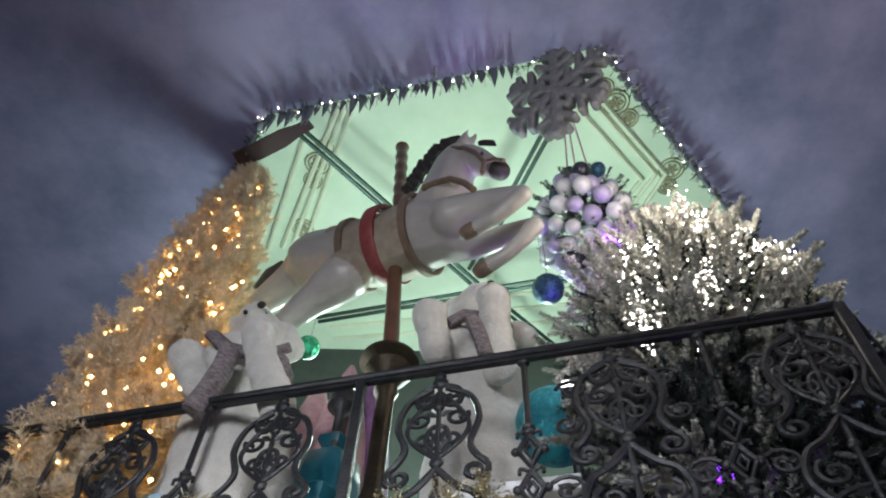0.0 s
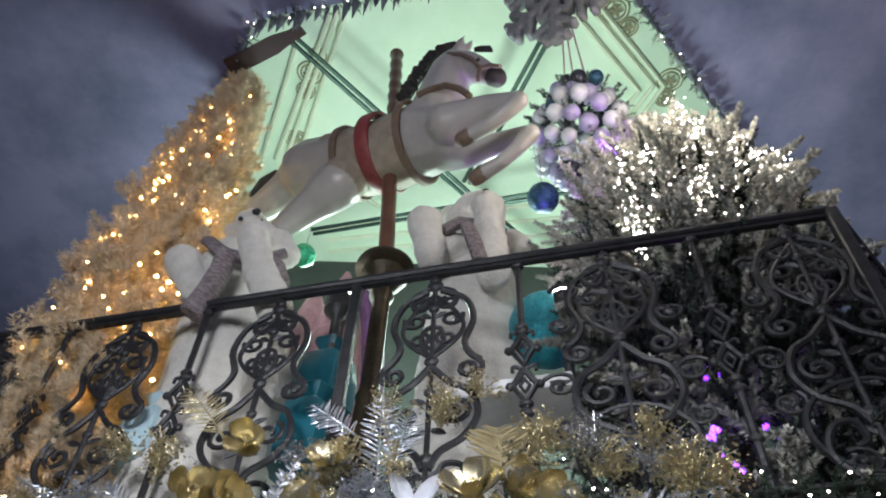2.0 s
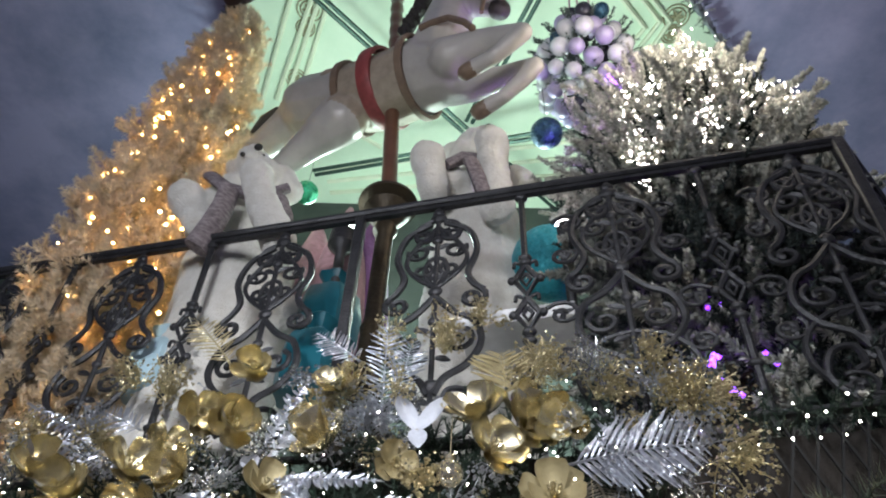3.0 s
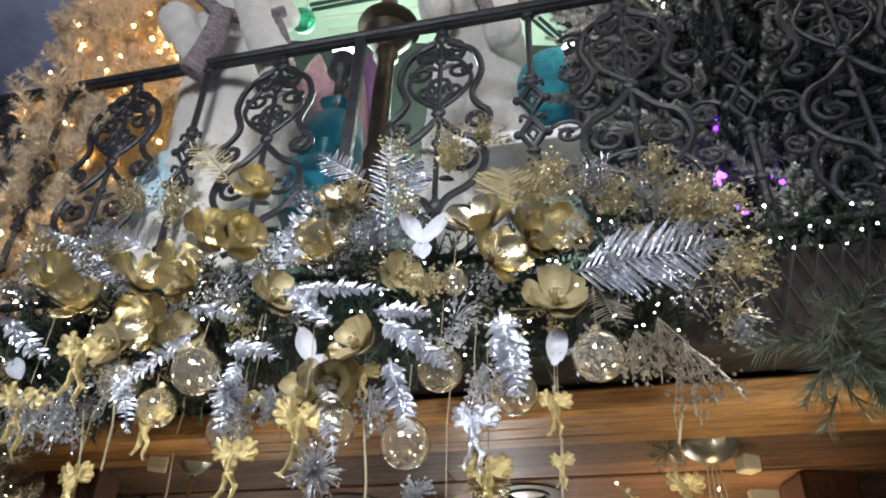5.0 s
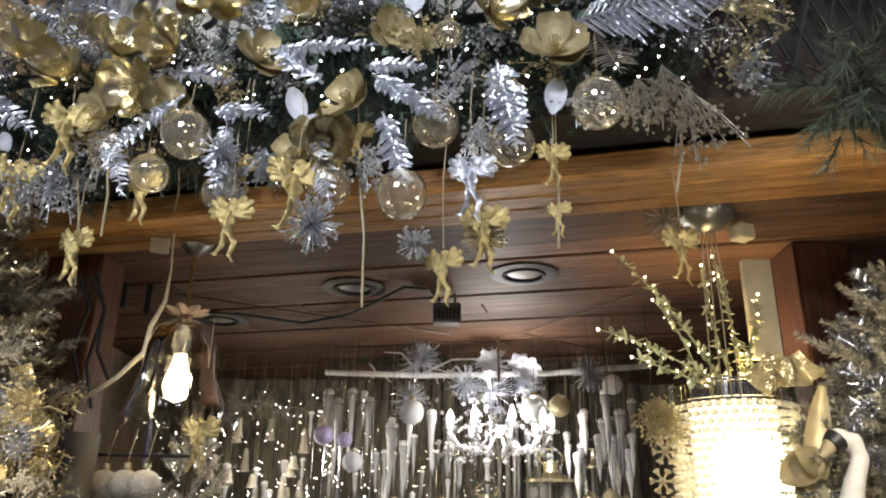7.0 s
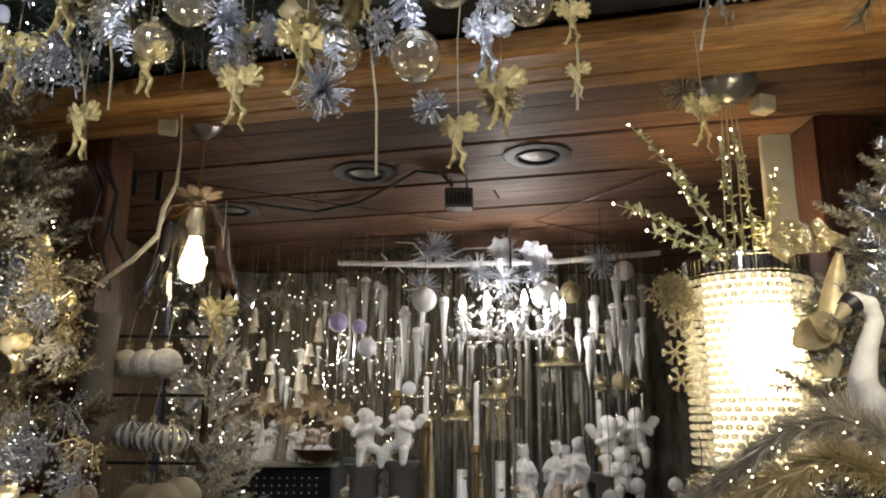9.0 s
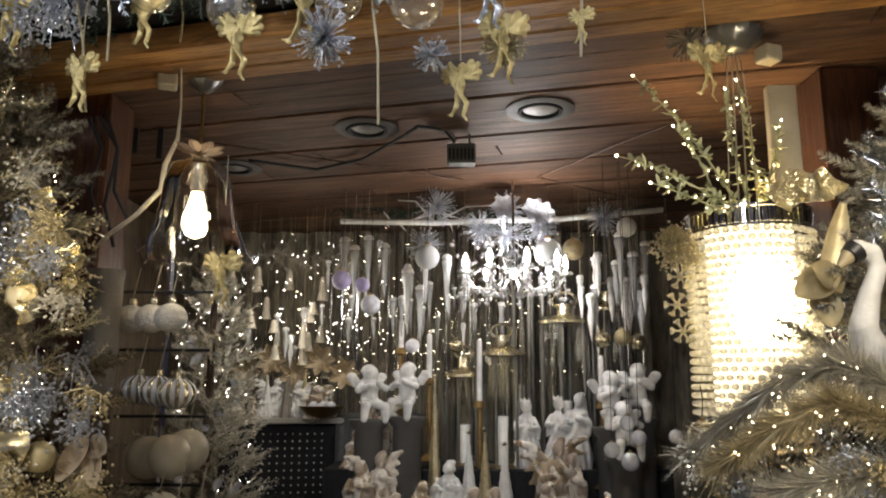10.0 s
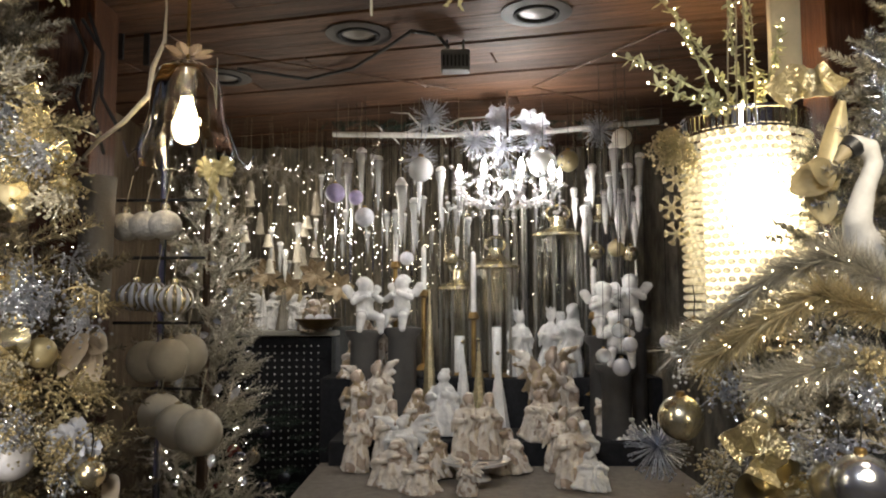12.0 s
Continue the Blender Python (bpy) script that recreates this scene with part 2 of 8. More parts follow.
def wood(name, a, b, rough=0.5, grain=(1.2, 26, 26), rand=0.3, turn=0.0, island=0.0):
    """Streaked timber: the grain runs along the board, turned in plan by turn degrees."""
    m = mat(name, a, rough, second=b, scale=2.6, bump=0.3, bump_scale=14, coat=0.03, random_object=rand, island=island)
    n, link = m.node_tree.nodes, m.node_tree.links.new
    p = n["Principled BSDF"]
    p.inputs["Coat Roughness"].default_value = 0.35
    p.inputs["Specular IOR Level"].default_value = 0.25
    mp = n["Mapping"]
    mp.vector_type = "TEXTURE"
    mp.inputs["Rotation"].default_value = (0, 0, radians(turn))
    mp.inputs["Scale"].default_value = tuple(1 / g for g in grain)
    fine = n.new("ShaderNodeTexNoise")
    fine.inputs["Scale"].default_value, fine.inputs["Detail"].default_value, fine.inputs["Distortion"].default_value = 6.0, 9, 2.2
    link(mp.outputs[0], fine.inputs["Vector"])
    dark = n.new("ShaderNodeMapRange")
    dark.inputs[1].default_value, dark.inputs[2].default_value, dark.inputs[3].default_value, dark.inputs[4].default_value = 0.34, 0.58, 0.58, 1.10
    link(fine.outputs["Fac"], dark.inputs[0])
    shade = n.new("ShaderNodeVectorMath")
    shade.operation = "SCALE"
    old = p.inputs["Base Color"].links[0].from_socket
    link(old, shade.inputs[0])
    link(dark.outputs[0], shade.inputs[3])
    link(shade.outputs[0], p.inputs["Base Color"])
    return m

M_PAINT = mat("cloud_paint", (0.28, 0.25, 0.41), 0.85, second=(0.10, 0.11, 0.20), scale=1.1, bump=0.12, bump_scale=22)
M_PLASTER = mat("green_plaster", (0.70, 0.80, 0.66), 0.8, second=(0.60, 0.72, 0.58), scale=2.5, bump=0.15, bump_scale=35)
M_STUCCO = mat("stucco_border", (0.72, 0.74, 0.60), 0.7, second=(0.60, 0.64, 0.50), scale=6, bump=0.15, bump_scale=50)
M_STENCIL = mat("stencil_paint", (0.36, 0.33, 0.22), 0.7, scale=20)
M_DARKWALL = mat("dark_wall", (0.07, 0.08, 0.075), 0.8, scale=3, bump=0.1)
M_IRON = mat("cast_iron", (0.035, 0.036, 0.04), 0.42, 0.55, second=(0.06, 0.06, 0.065), scale=18, bump=0.35, bump_scale=120)
M_TRUSS = mat("green_steel", (0.05, 0.085, 0.075), 0.4, 0.6, scale=10)
M_PLANK = wood("soffit_plank", (0.23, 0.105, 0.042), (0.12, 0.052, 0.022), 0.42)
M_PLANK_DARK = wood("back_soffit_plank", (0.10, 0.056, 0.032), (0.06, 0.032, 0.02), 0.45)
M_POST = wood("post_wood", (0.10, 0.042, 0.02), (0.05, 0.021, 0.011), 0.45, grain=(26, 26, 1.2))
M_BEAM = wood("beam_wood", (0.36, 0.190, 0.058), (0.20, 0.092, 0.030), 0.52, (0.9, 9, 9), 0.0, -13.7, 0.22)
M_FLOOR = mat("shop_floor", (0.10, 0.08, 0.065), 0.5, scale=4, bump=0.1)
M_BLACK = mat("black_felt", (0.012, 0.012, 0.014), 0.9, scale=40, bump=0.2)
M_STONE = mat("grey_stone", (0.035, 0.029, 0.025), 0.85, second=(0.014, 0.012, 0.011), scale=14, bump=0.6, bump_scale=30)
M_SNOW = mat("snow_fleece", (0.78, 0.77, 0.75), 0.9, scale=14, bump=0.6, bump_scale=70, sheen=0.3)

# ---- structure ----
RAIL_A, RAIL_B, RAIL_TOP = Vector((-2.6, 2.37, 0)), Vector((1.14, 1.4597, 0)), 3.72
RAIL_DIR = (RAIL_B - RAIL_A).normalized()
RAIL_BACK = Vector((-RAIL_DIR.y, RAIL_DIR.x, 0))
SIDE_DIR = Vector((0.70, 0.71, 0))
RAIL_TURN = math.degrees(math.atan2(RAIL_DIR.y, RAIL_DIR.x))
SIDE_TURN = math.degrees(math.atan2(SIDE_DIR.y, SIDE_DIR.x))
DECK, SOFFIT, CLOUD, COFFER = 2.78, 2.50, 6.20, 7.25


def on_rail(x, back, z):
    """A point at the plan coordinate x along the front rail, so far behind it."""
    p = RAIL_A + RAIL_DIR * ((x - RAIL_A.x) / RAIL_DIR.x) + RAIL_BACK * back
    return Vector((p.x, p.y, z))


def prism(outline, z0, z1, mat_index=0):
    """Points in plan, counter-clockwise, between two heights."""
    return Mesh().loft([[(x, y, z0) for x, y in outline], [(x, y, z1) for x, y in outline]], mat_index)


solid("floor", prism([(-4.2, -3.6), (4.2, -3.6), (4.2, 6.2), (-4.2, 6.2)], -0.12, 0), M_FLOOR, "dark worn shop floor between the displays", "floor", kind="structure")
for name, c, s in (("wall_west", (-4.3, 1.3, 3.7), (0.2, 10.0, 7.8)), ("wall_east", (4.3, 1.3, 3.7), (0.2, 10.0, 7.8)),
                   ("wall_south", (0, -3.7, 3.7), (8.4, 0.2, 7.8))):
    solid(name, Mesh().box(c, s), M_PAINT, "wall painted with dim violet-grey clouds", "wall", kind="structure")
solid("wall_north", Mesh().box((0, 6.3, 3.7), (8.4, 0.2, 7.8)), M_DARKWALL, "dark back wall of the upper room", "wall", kind="structure")

# cloud-painted ceiling with a five-sided opening over the balcony
HOLE = [(-1.27, 2.02), (0.765, 1.555), (3.0, 4.04), (3.0, 6.1), (-3.2, 6.1), (-3.2, 5.4)]
RIM = [(-4.2, -3.6), (4.2, -3.6), (4.2, 6.2), (4.2, 6.2), (-4.2, 6.2), (-4.2, 6.2)]
cl = Mesh()
for i in range(6):
    j = (i + 1) % 6
    a, b, c, d = HOLE[i], HOLE[j], RIM[j], RIM[i]
    cl.add([(*a, CLOUD), (*b, CLOUD), (*c, CLOUD), (*d, CLOUD), (*a, CLOUD + 0.12), (*b, CLOUD + 0.12), (*c, CLOUD + 0.12), (*d, CLOUD + 0.12)],
           [(0, 1, 2, 3), (7, 6, 5, 4), (1, 0, 4, 5)])
solid("ceiling", cl, M_PAINT, "ceiling painted with dim violet-grey clouds, open over the balcony", "ceiling", kind="structure", smooth=False)
solid("wall_upper_back", Mesh().box((0, 5.0, 5.0), (8.4, 0.1, 4.5)), M_DARKWALL, "dark back wall of the upper room", "wall", kind="structure")
solid("ceiling_upper", Mesh().box((0, 1.3, COFFER + 0.05), (8.4, 10, 0.1)), M_PLASTER, "pale green-lit plaster ceiling of the upper room", "ceiling", kind="structure")

# balcony deck and the plank soffit under it
deck_outline = [(RAIL_A.x - 1.6, RAIL_A.y + 0.39), (RAIL_B.x, RAIL_B.y), (RAIL_B.x + 3.0, RAIL_B.y + 3.04), (4.2, 6.2), (-4.2, 6.2)]
inset = [(x, y + 0.06) for x, y in deck_outline]
solid("balcony_floor", prism(inset, SOFFIT + 0.05, DECK), M_STONE, "dark stone-faced balcony slab behind the garland", "floor", kind="structure")

PLANK_TURN = RAIL_TURN
sf = Mesh()
for i in range(26):
    base = 0.49 + 0.125 * i
    for x0 in (-3.4, -0.9, 1.6):
        off = 0.35 * ((i * 7) % 5) - 0.7
        p = on_rail(x0 + 1.25 + off, base + 0.062, SOFFIT + 0.012 + 0.003 * (i % 3))
        sf.box(p, (2.57, 0.122, 0.024), PLANK_TURN, 0, 0.004)
solid("ceiling_soffit", sf, wood("soffit_board", (0.112, 0.056, 0.030), (0.046, 0.024, 0.015), 0.66, (0.9, 10, 10), 0.0, -13.7, 0.30), "brown lacquered plank ceiling under the balcony", "ceiling", kind="structure")
bm_ = Mesh()
for k in range(3):
    bm_.box(on_rail(-0.4, 0.25 + 0.09 * k, SOFFIT - 0.005 + 0.006 * k), (5.4, 0.082, 0.07), RAIL_TURN, 0, 0.010)
solid("beam_front", bm_, M_BEAM, "honey-brown timber edge beam of the balcony", "beam", kind="structure")
for name, c, s in (("post", (-1.22, 2.62, 1.25), (0.18, 0.18, 2.5)), ("post", (1.12, 2.46, 1.25), (0.17, 0.17, 2.5))):
    solid(name, Mesh().box(c, s, 0, 0, 0.008), M_POST, "red-brown square timber post under the balcony", "post", "posts under the balcony", kind="structure")
solid("wall_shop_back", Mesh().box((0, 5.0, 1.25), (6.0, 0.1, 2.5)), M_BLACK, "dark back wall behind the display", "wall", kind="structure")
solid("wall_shop_west", Mesh().box((-1.75, 3.95, 1.25), (0.1, 2.0, 2.5)), wood("wall_panel", (0.20, 0.15, 0.10), (0.11, 0.085, 0.06), 0.6, (20, 20, 1.0)), "dim panelled side wall of the display", "wall", kind="structure")
solid("wall_shop_east", Mesh().box((2.0, 3.95, 1.25), (0.1, 2.0, 2.5)), M_DARKWALL, "dim side wall of the display", "wall", kind="structure")

# ---- balcony rail ----
def spiral(cx, cz, r0, r1, a0, turns, n=16):
    """Points of a spiral in the x-z plane."""
    return [(cx + (r0 + (r1 - r0) * k / n) * math.cos(a0 + turns * 2 * math.pi * k / n), 0,
             cz + (r0 + (r1 - r0) * k / n) * math.sin(a0 + turns * 2 * math.pi * k / n)) for k in range(n + 1)]


def bend(pts, n=6):
    """A smooth line through points in the x-z plane."""
    p = [Vector((x, 0, z)) for x, z in pts]
    p = [2 * p[0] - p[1], *p, 2 * p[-1] - p[-2]]
    out = []
    for i in range(1, len(p) - 2):
        for k in range(n):
            t = k / n
            out.append(0.5 * (2 * p[i] + (p[i + 1] - p[i - 1]) * t + (2 * p[i - 1] - 5 * p[i] + 4 * p[i + 1] - p[i + 2]) * t * t + (3 * p[i] - p[i - 1] - 3 * p[i + 1] + p[i + 2]) * t ** 3))
    return out + [p[-2]]


def scroll_panel():
    """Cast panel, 0.24 wide, from z = -0.90 to 0."""
    m = Mesh()
    m.tube([(0, 0, 0), (0, 0, -0.9)], 0.008)
    for s in (1, -1):
        m.tube(bend([(0.004 * s, -0.06), (0.05 * s, -0.085), (0.062 * s, -0.13), (0.03 * s, -0.155), (0.012 * s, -0.125), (0.034 * s, -0.112)]), 0.0075)
        m.tube(bend([(0.02 * s, -0.08), (0.085 * s, -0.13), (0.108 * s, -0.22), (0.085 * s, -0.31), (0.10 * s, -0.36), (0.125 * s, -0.39)]), 0.010)
        m.tube(spiral(0.098 * s, -0.415, 0.036, 0.008, math.pi / 2 - s * 0.7, -1.35 * s), 0.009)
        for cx, cz, r0, a0, tn in ((0.040, -0.135, 0.030, 2.6, 1.2), (0.050, -0.205, 0.032, 0.4, -1.25), (0.036, -0.285, 0.028, 2.2, 1.2)):
            m.tube(spiral(s * cx, cz, r0, 0.009, a0 if s > 0 else math.pi - a0, tn * s, 18), 0.0068)
        m.tube(bend([(0.004 * s, -0.36), (0.06 * s, -0.30), (0.082 * s, -0.24), (0.05 * s, -0.165), (0.004 * s, -0.10)]), 0.007)
        m.tube(bend([(0.004 * s, -0.36), (0.03 * s, -0.30), (0.022 * s, -0.25), (0.004 * s, -0.235)]), 0.007)
        m.tube(bend([(0.004 * s, -0.40), (0.05 * s, -0.46), (0.10 * s, -0.50), (0.118 * s, -0.58), (0.085 * s, -0.65), (0.03 * s, -0.69), (0.006 * s, -0.74)]), 0.010)
        m.tube(spiral(0.06 * s, -0.565, 0.042, 0.008, math.pi / 2 - s * 0.5, -1.3 * s), 0.008)
        m.tube(bend([(0.008 * s, -0.88), (0.07 * s, -0.87), (0.105 * s, -0.81), (0.085 * s, -0.74), (0.04 * s, -0.73), (0.03 * s, -0.78), (0.055 * s, -0.80)]), 0.009)
        for z, l, a in ((-0.20, 0.035, 0.6), (-0.33, 0.04, 0.9), (-0.53, 0.045, 0.4), (-0.62, 0.04, -0.4), (-0.77, 0.035, 0.7)):
            m.leaf((0.008 * s, 0, z), (s * (0.008 + l * math.cos(a)), 0, z + l * math.sin(a)), (0, -1, 0), 0.022)
    for z, r in ((-0.03, 0.018), (-0.055, 0.024), (-0.16, 0.016), (-0.375, 0.02), (-0.49, 0.016), (-0.71, 0.02)):
        m.ball((0, 0, z), (r, 0.012, r), 8, 5)
    return m


def diamond_bar():
    m = Mesh()
    m.tube([(0, 0, 0), (0, 0, -0.30)], 0.011)
    m.tube([(0, 0, -0.58), (0, 0, -0.93)], 0.011)
    for z in (-0.02, -0.29, -0.31, -0.57, -0.60, -0.75):
        m.ball((0, 0, z), (0.022, 0.018, 0.014), 8, 5)
    for zc in (-0.375, -0.505):
        q = 0.058
        m.tube([(0, 0, zc + q), (0.034, 0, zc), (0, 0, zc - q), (-0.034, 0, zc), (0, 0, zc + q)], 0.010)
        q = 0.024
        m.tube([(0, 0, zc + q), (0.014, 0, zc), (0, 0, zc - q), (-0.014, 0, zc), (0, 0, zc + q)], 0.006)
        for s in (1, -1):
            m.ball((0.042 * s, 0, zc), (0.014, 0.012, 0.014), 8, 5)
            m.tube(bend([(0, zc + 0.055), (0.03 * s, zc + 0.07), (0.034 * s, zc + 0.05)]), 0.006)
    return m


railing = thing("balcony_railing", on_rail(-0.33, 0, DECK), "black cast-iron balcony railing with scrollwork panels", "railing")
inv = railing.matrix_world.inverted()


def rail_part(name, data, m):
    ob = new(name, data)
    ob.parent = railing
    ob.matrix_basis = inv @ m
    return ob


top = Mesh().box((0, 0, 0), ((RAIL_B - RAIL_A).length, 0.042, 0.026), 0, 0, 0.008)
top.box((0, 0, -0.022), ((RAIL_B - RAIL_A).length - 0.02, 0.02, 0.014))
mid_ = (RAIL_A + RAIL_B) / 2
rail_part("top_rail", top.data("top_rail", M_IRON), pose(mid_.x, mid_.y, RAIL_TOP, 0, 0, RAIL_TURN))
rail_part("bottom_rail", Mesh().box((0, 0, 0), ((RAIL_B - RAIL_A).length, 0.03, 0.016), 0, 0, 0.004).data("bottom_rail", M_IRON), pose(mid_.x, mid_.y, RAIL_TOP - 0.915, 0, 0, RAIL_TURN))
side = Mesh().box((1.1, 0, 0), (2.2, 0.042, 0.026), 0, 0, 0.008)
rail_part("side_rail", side.data("side_rail", M_IRON), pose(RAIL_B.x, RAIL_B.y, RAIL_TOP, 0, 0, SIDE_TURN))
wide = scroll_panel()
for s in (1, -1):
    for cx, cz, r0, a0 in ((0.115, -0.17, 0.042, 0.3), (0.135, -0.30, 0.036, 2.6), (0.15, -0.52, 0.045, 0.6), (0.145, -0.66, 0.04, 2.2), (0.055, -0.84, 0.04, 1.0)):
        wide.tube(spiral(s * cx, cz, r0, 0.007, a0 if s > 0 else math.pi - a0, 1.4 * s), 0.0065)
        for k in range(3):
            a = a0 + 2.1 * k
            wide.leaf((s * cx, 0, cz), (s * (cx + 0.03 * math.cos(a)), 0, cz + 0.03 * math.sin(a)), (0, -1, 0), 0.016)
wide.tube([(0.13 * math.cos(k * math.pi / 12), 0, -0.74 + 0.13 * math.sin(k * math.pi / 12)) for k in range(25)], 0.008, 6, cap=False)
wide_mesh = wide.data("scroll_panel", M_IRON)
panel_mesh, bar_mesh = scroll_panel().data("scroll_panel", M_IRON), diamond_bar().data("diamond_bar", M_IRON)
for i in range(-8, 6):
    x = -0.335 + 0.266 * i
    if i == 0:
        post_ = Mesh().box((0, 0, -0.46), (0.035, 0.03, 0.92), 0, 0, 0.004)
        rail_part("rail_post", post_.data("rail_post", M_IRON), pose(*on_rail(x, 0, RAIL_TOP - 0.013), 0, 0, RAIL_TURN))
    elif i % 2:
        rail_part("scroll_panel", wide_mesh if i > 2 else panel_mesh, pose(*on_rail(x, 0, RAIL_TOP - 0.02), 0, 0, RAIL_TURN) @ Matrix.Diagonal((1.18, 1, 1, 1)))
    else:
        rail_part("diamond_bar", bar_mesh, pose(*on_rail(x, 0, RAIL_TOP - 0.02), 0, 0, RAIL_TURN))
rail_part("corner_post", Mesh().box((0, 0, -0.46), (0.04, 0.04, 0.93), 0, 0, 0.006).data("corner_post", M_IRON), pose(RAIL_B.x, RAIL_B.y, RAIL_TOP, 0, 0, RAIL_TURN))
for i in range(1, 6):
    p = RAIL_B + SIDE_DIR * (0.266 * i)
    rail_part("scroll_panel" if i % 2 else "diamond_bar", panel_mesh if i % 2 else bar_mesh, pose(p.x, p.y, RAIL_TOP - 0.02, 0, 0, SIDE_TURN))

# ---- upper room: ceiling border, frame, rim garland ----
M_NEEDLE = mat("fir_needle", (0.014, 0.030, 0.020), 0.55, second=(0.026, 0.044, 0.03), scale=20, island=0.35)
M_FROST = mat("flocked_needle", (0.62, 0.60, 0.55), 0.85, second=(0.26, 0.28, 0.26), scale=9, island=0.3)
M_FROST_DARK = mat("grey_green_needle", (0.05, 0.068, 0.062), 0.7, second=(0.10, 0.12, 0.115), scale=9, island=0.4)
M_CREAM_FEATHER = mat("cream_feather", (0.80, 0.67, 0.49), 0.8, second=(0.66, 0.52, 0.35), scale=7, island=0.25, sheen=0.3)
M_TRUNK = mat("bark", (0.09, 0.06, 0.04), 0.9, scale=12, bump=0.5)
M_WARM = light_mat("warm_fairy_light", (1.0, 0.62, 0.23), 24)
M_SOFT = light_mat("soft_fairy_light", (1.0, 0.82, 0.52), 16)
M_WHITE_LIGHT = light_mat("white_fairy_light", (1.0, 0.95, 0.86), 22)
M_VIOLET = light_mat("violet_fairy_light", (0.24, 0.03, 1.0), 4)
M_CABLE = mat("dark_cable", (0.02, 0.02, 0.02), 0.6)

border = Mesh()
for pts in ([(0.857, 2.261, 7.240), (1.518, 2.964, 7.240), (1.212, 3.584, 7.240)], [(0.895, 2.216, 7.240), (1.598, 2.963, 7.240), (1.289, 3.699, 7.240)],
            [(0.790, 2.353, 7.240), (1.413, 3.018, 7.240), (1.134, 3.528, 7.240)], [(1.060, 2.038, 7.240), (2.203, 3.225, 7.240)],
            [(-0.861, 2.370, 7.240), (-1.334, 3.586, 7.240), (-0.613, 4.117, 7.240)], [(-0.933, 2.399, 7.240), (-1.483, 3.695, 7.240), (-0.720, 4.249, 7.240)], [(-0.996, 2.428, 7.240), (-1.590, 3.758, 7.240)],
            [(-1.246, 2.599, 7.240), (-1.716, 3.773, 7.240)], [(-1.261, 4.532, 7.240), (1.201, 4.100, 7.240)], [(-1.247, 4.671, 7.240), (1.372, 4.256, 7.240)], [(-1.232, 4.812, 7.240), (1.449, 4.453, 7.240)]):
    border.tube(pts, 0.022, 6)
solid("ceiling_trim", border, M_STUCCO, "raised stucco mouldings on the upper ceiling", "moulding", kind="structure")
rings = Mesh()
for c, r in (((1.123, 2.357, 7.240), 0.10), ((1.234, 2.486, 7.240), 0.075), ((1.636, 2.921, 7.240), 0.10), ((1.627, 3.077, 7.240), 0.075), ((1.015, 2.241, 7.240), 0.075), ((-1.202, 2.924, 7.240), 0.10), ((-1.254, 3.082, 7.240), 0.075), ((-1.389, 3.552, 7.240), 0.09), ((-1.129, 2.780, 7.240), 0.07)):
    for q in (1.0, 0.72):
        rings.tube([(c[0] + q * r * math.cos(a), c[1] + q * r * math.sin(a), c[2] + 0.004) for a in (k * math.pi / 9 for k in range(19))], 0.007, 5, cap=False)
    for k in range(6):
        a = k * math.pi / 3
        rings.leaf((c[0], c[1], c[2]), (c[0] + 0.6 * r * math.cos(a), c[1] + 0.6 * r * math.sin(a), c[2]), (0, 0, -1), 0.028)
solid("ceiling_ornament", rings, M_STENCIL, "brown stencilled rosettes along the ceiling border", "ornament", kind="structure")

truss = thing("roof_frame", (0, 3.0, 6.75), "dark green steel frame under the upper ceiling", "frame")
tinv = truss.matrix_world.inverted()
for a, b in (((-1.212, 2.372, 6.800), (0.136, 3.788, 6.800)), ((0.633, 2.311, 6.800), (0.086, 3.645, 6.800)), ((-1.256, 4.175, 6.800), (0.996, 3.633, 6.800)), ((0.136, 3.788, 6.800), (1.062, 4.681, 6.800))):
    for off in (0.0, 0.05):
        d = (Vector(b) - Vector(a)).normalized()
        s = Vector((-d.y, d.x, 0)) * off
        part("steel_bar", Mesh().tube([tinv @ (Vector(a) + s), tinv @ (Vector(b) + s)], 0.017, 8), M_TRUSS, truss)

# a sprig: short twig with needles along its z axis
def sprig(length, count, needle, width, spread=0.8, droop=0.0):
    m = Mesh()
    m.tube([(0, 0, 0), (0, 0, length)], [0.003, 0.001], 4, cap=False)
    for k in range(count):
        u = (k + 0.5) / count
        a = rng.uniform(0, 6.283)
        l = needle * (1.05 - 0.55 * u) * rng.uniform(0.8, 1.2)
        d = Vector((math.cos(a) * spread, math.sin(a) * spread, rng.uniform(0.45, 0.9))).normalized()
        m.needle((0, 0, length * u * 0.96), Vector((0, 0, length * u * 0.96)) + d * l, width)
    return m


FIR = [sprig(0.11, 34, 0.035, 0.004) for _ in range(4)]
BUSHY = [sprig(0.14, 95, 0.030, 0.006, 0.9) for _ in range(4)]
FLOCK = [sprig(0.15, 190, 0.030, 0.010, 0.95) for _ in range(4)]
FLUFF = [sprig(0.11, 90, 0.055, 0.0045, 1.0) for _ in range(4)]


def rope(m, pts, radius, step, shapes, tilt=0.7):
    """Sprigs all round a line."""
    for a, b in zip(pts[:-1], pts[1:]):
        a, b = Vector(a), Vector(b)
        n = max(1, int((b - a).length / step))
        d = (b - a).normalized()
        for k in range(n):
            p = a.lerp(b, (k + rng.random()) / n)
            o = Vector((rng.gauss(0, 1), rng.gauss(0, 1), rng.gauss(0, 1)))
            o = (o - d * o.dot(d)).normalized()
            m.stamp(rng.choice(shapes), aim(p, o + d * rng.uniform(-tilt, tilt), radius * rng.uniform(0.7, 1.2)))


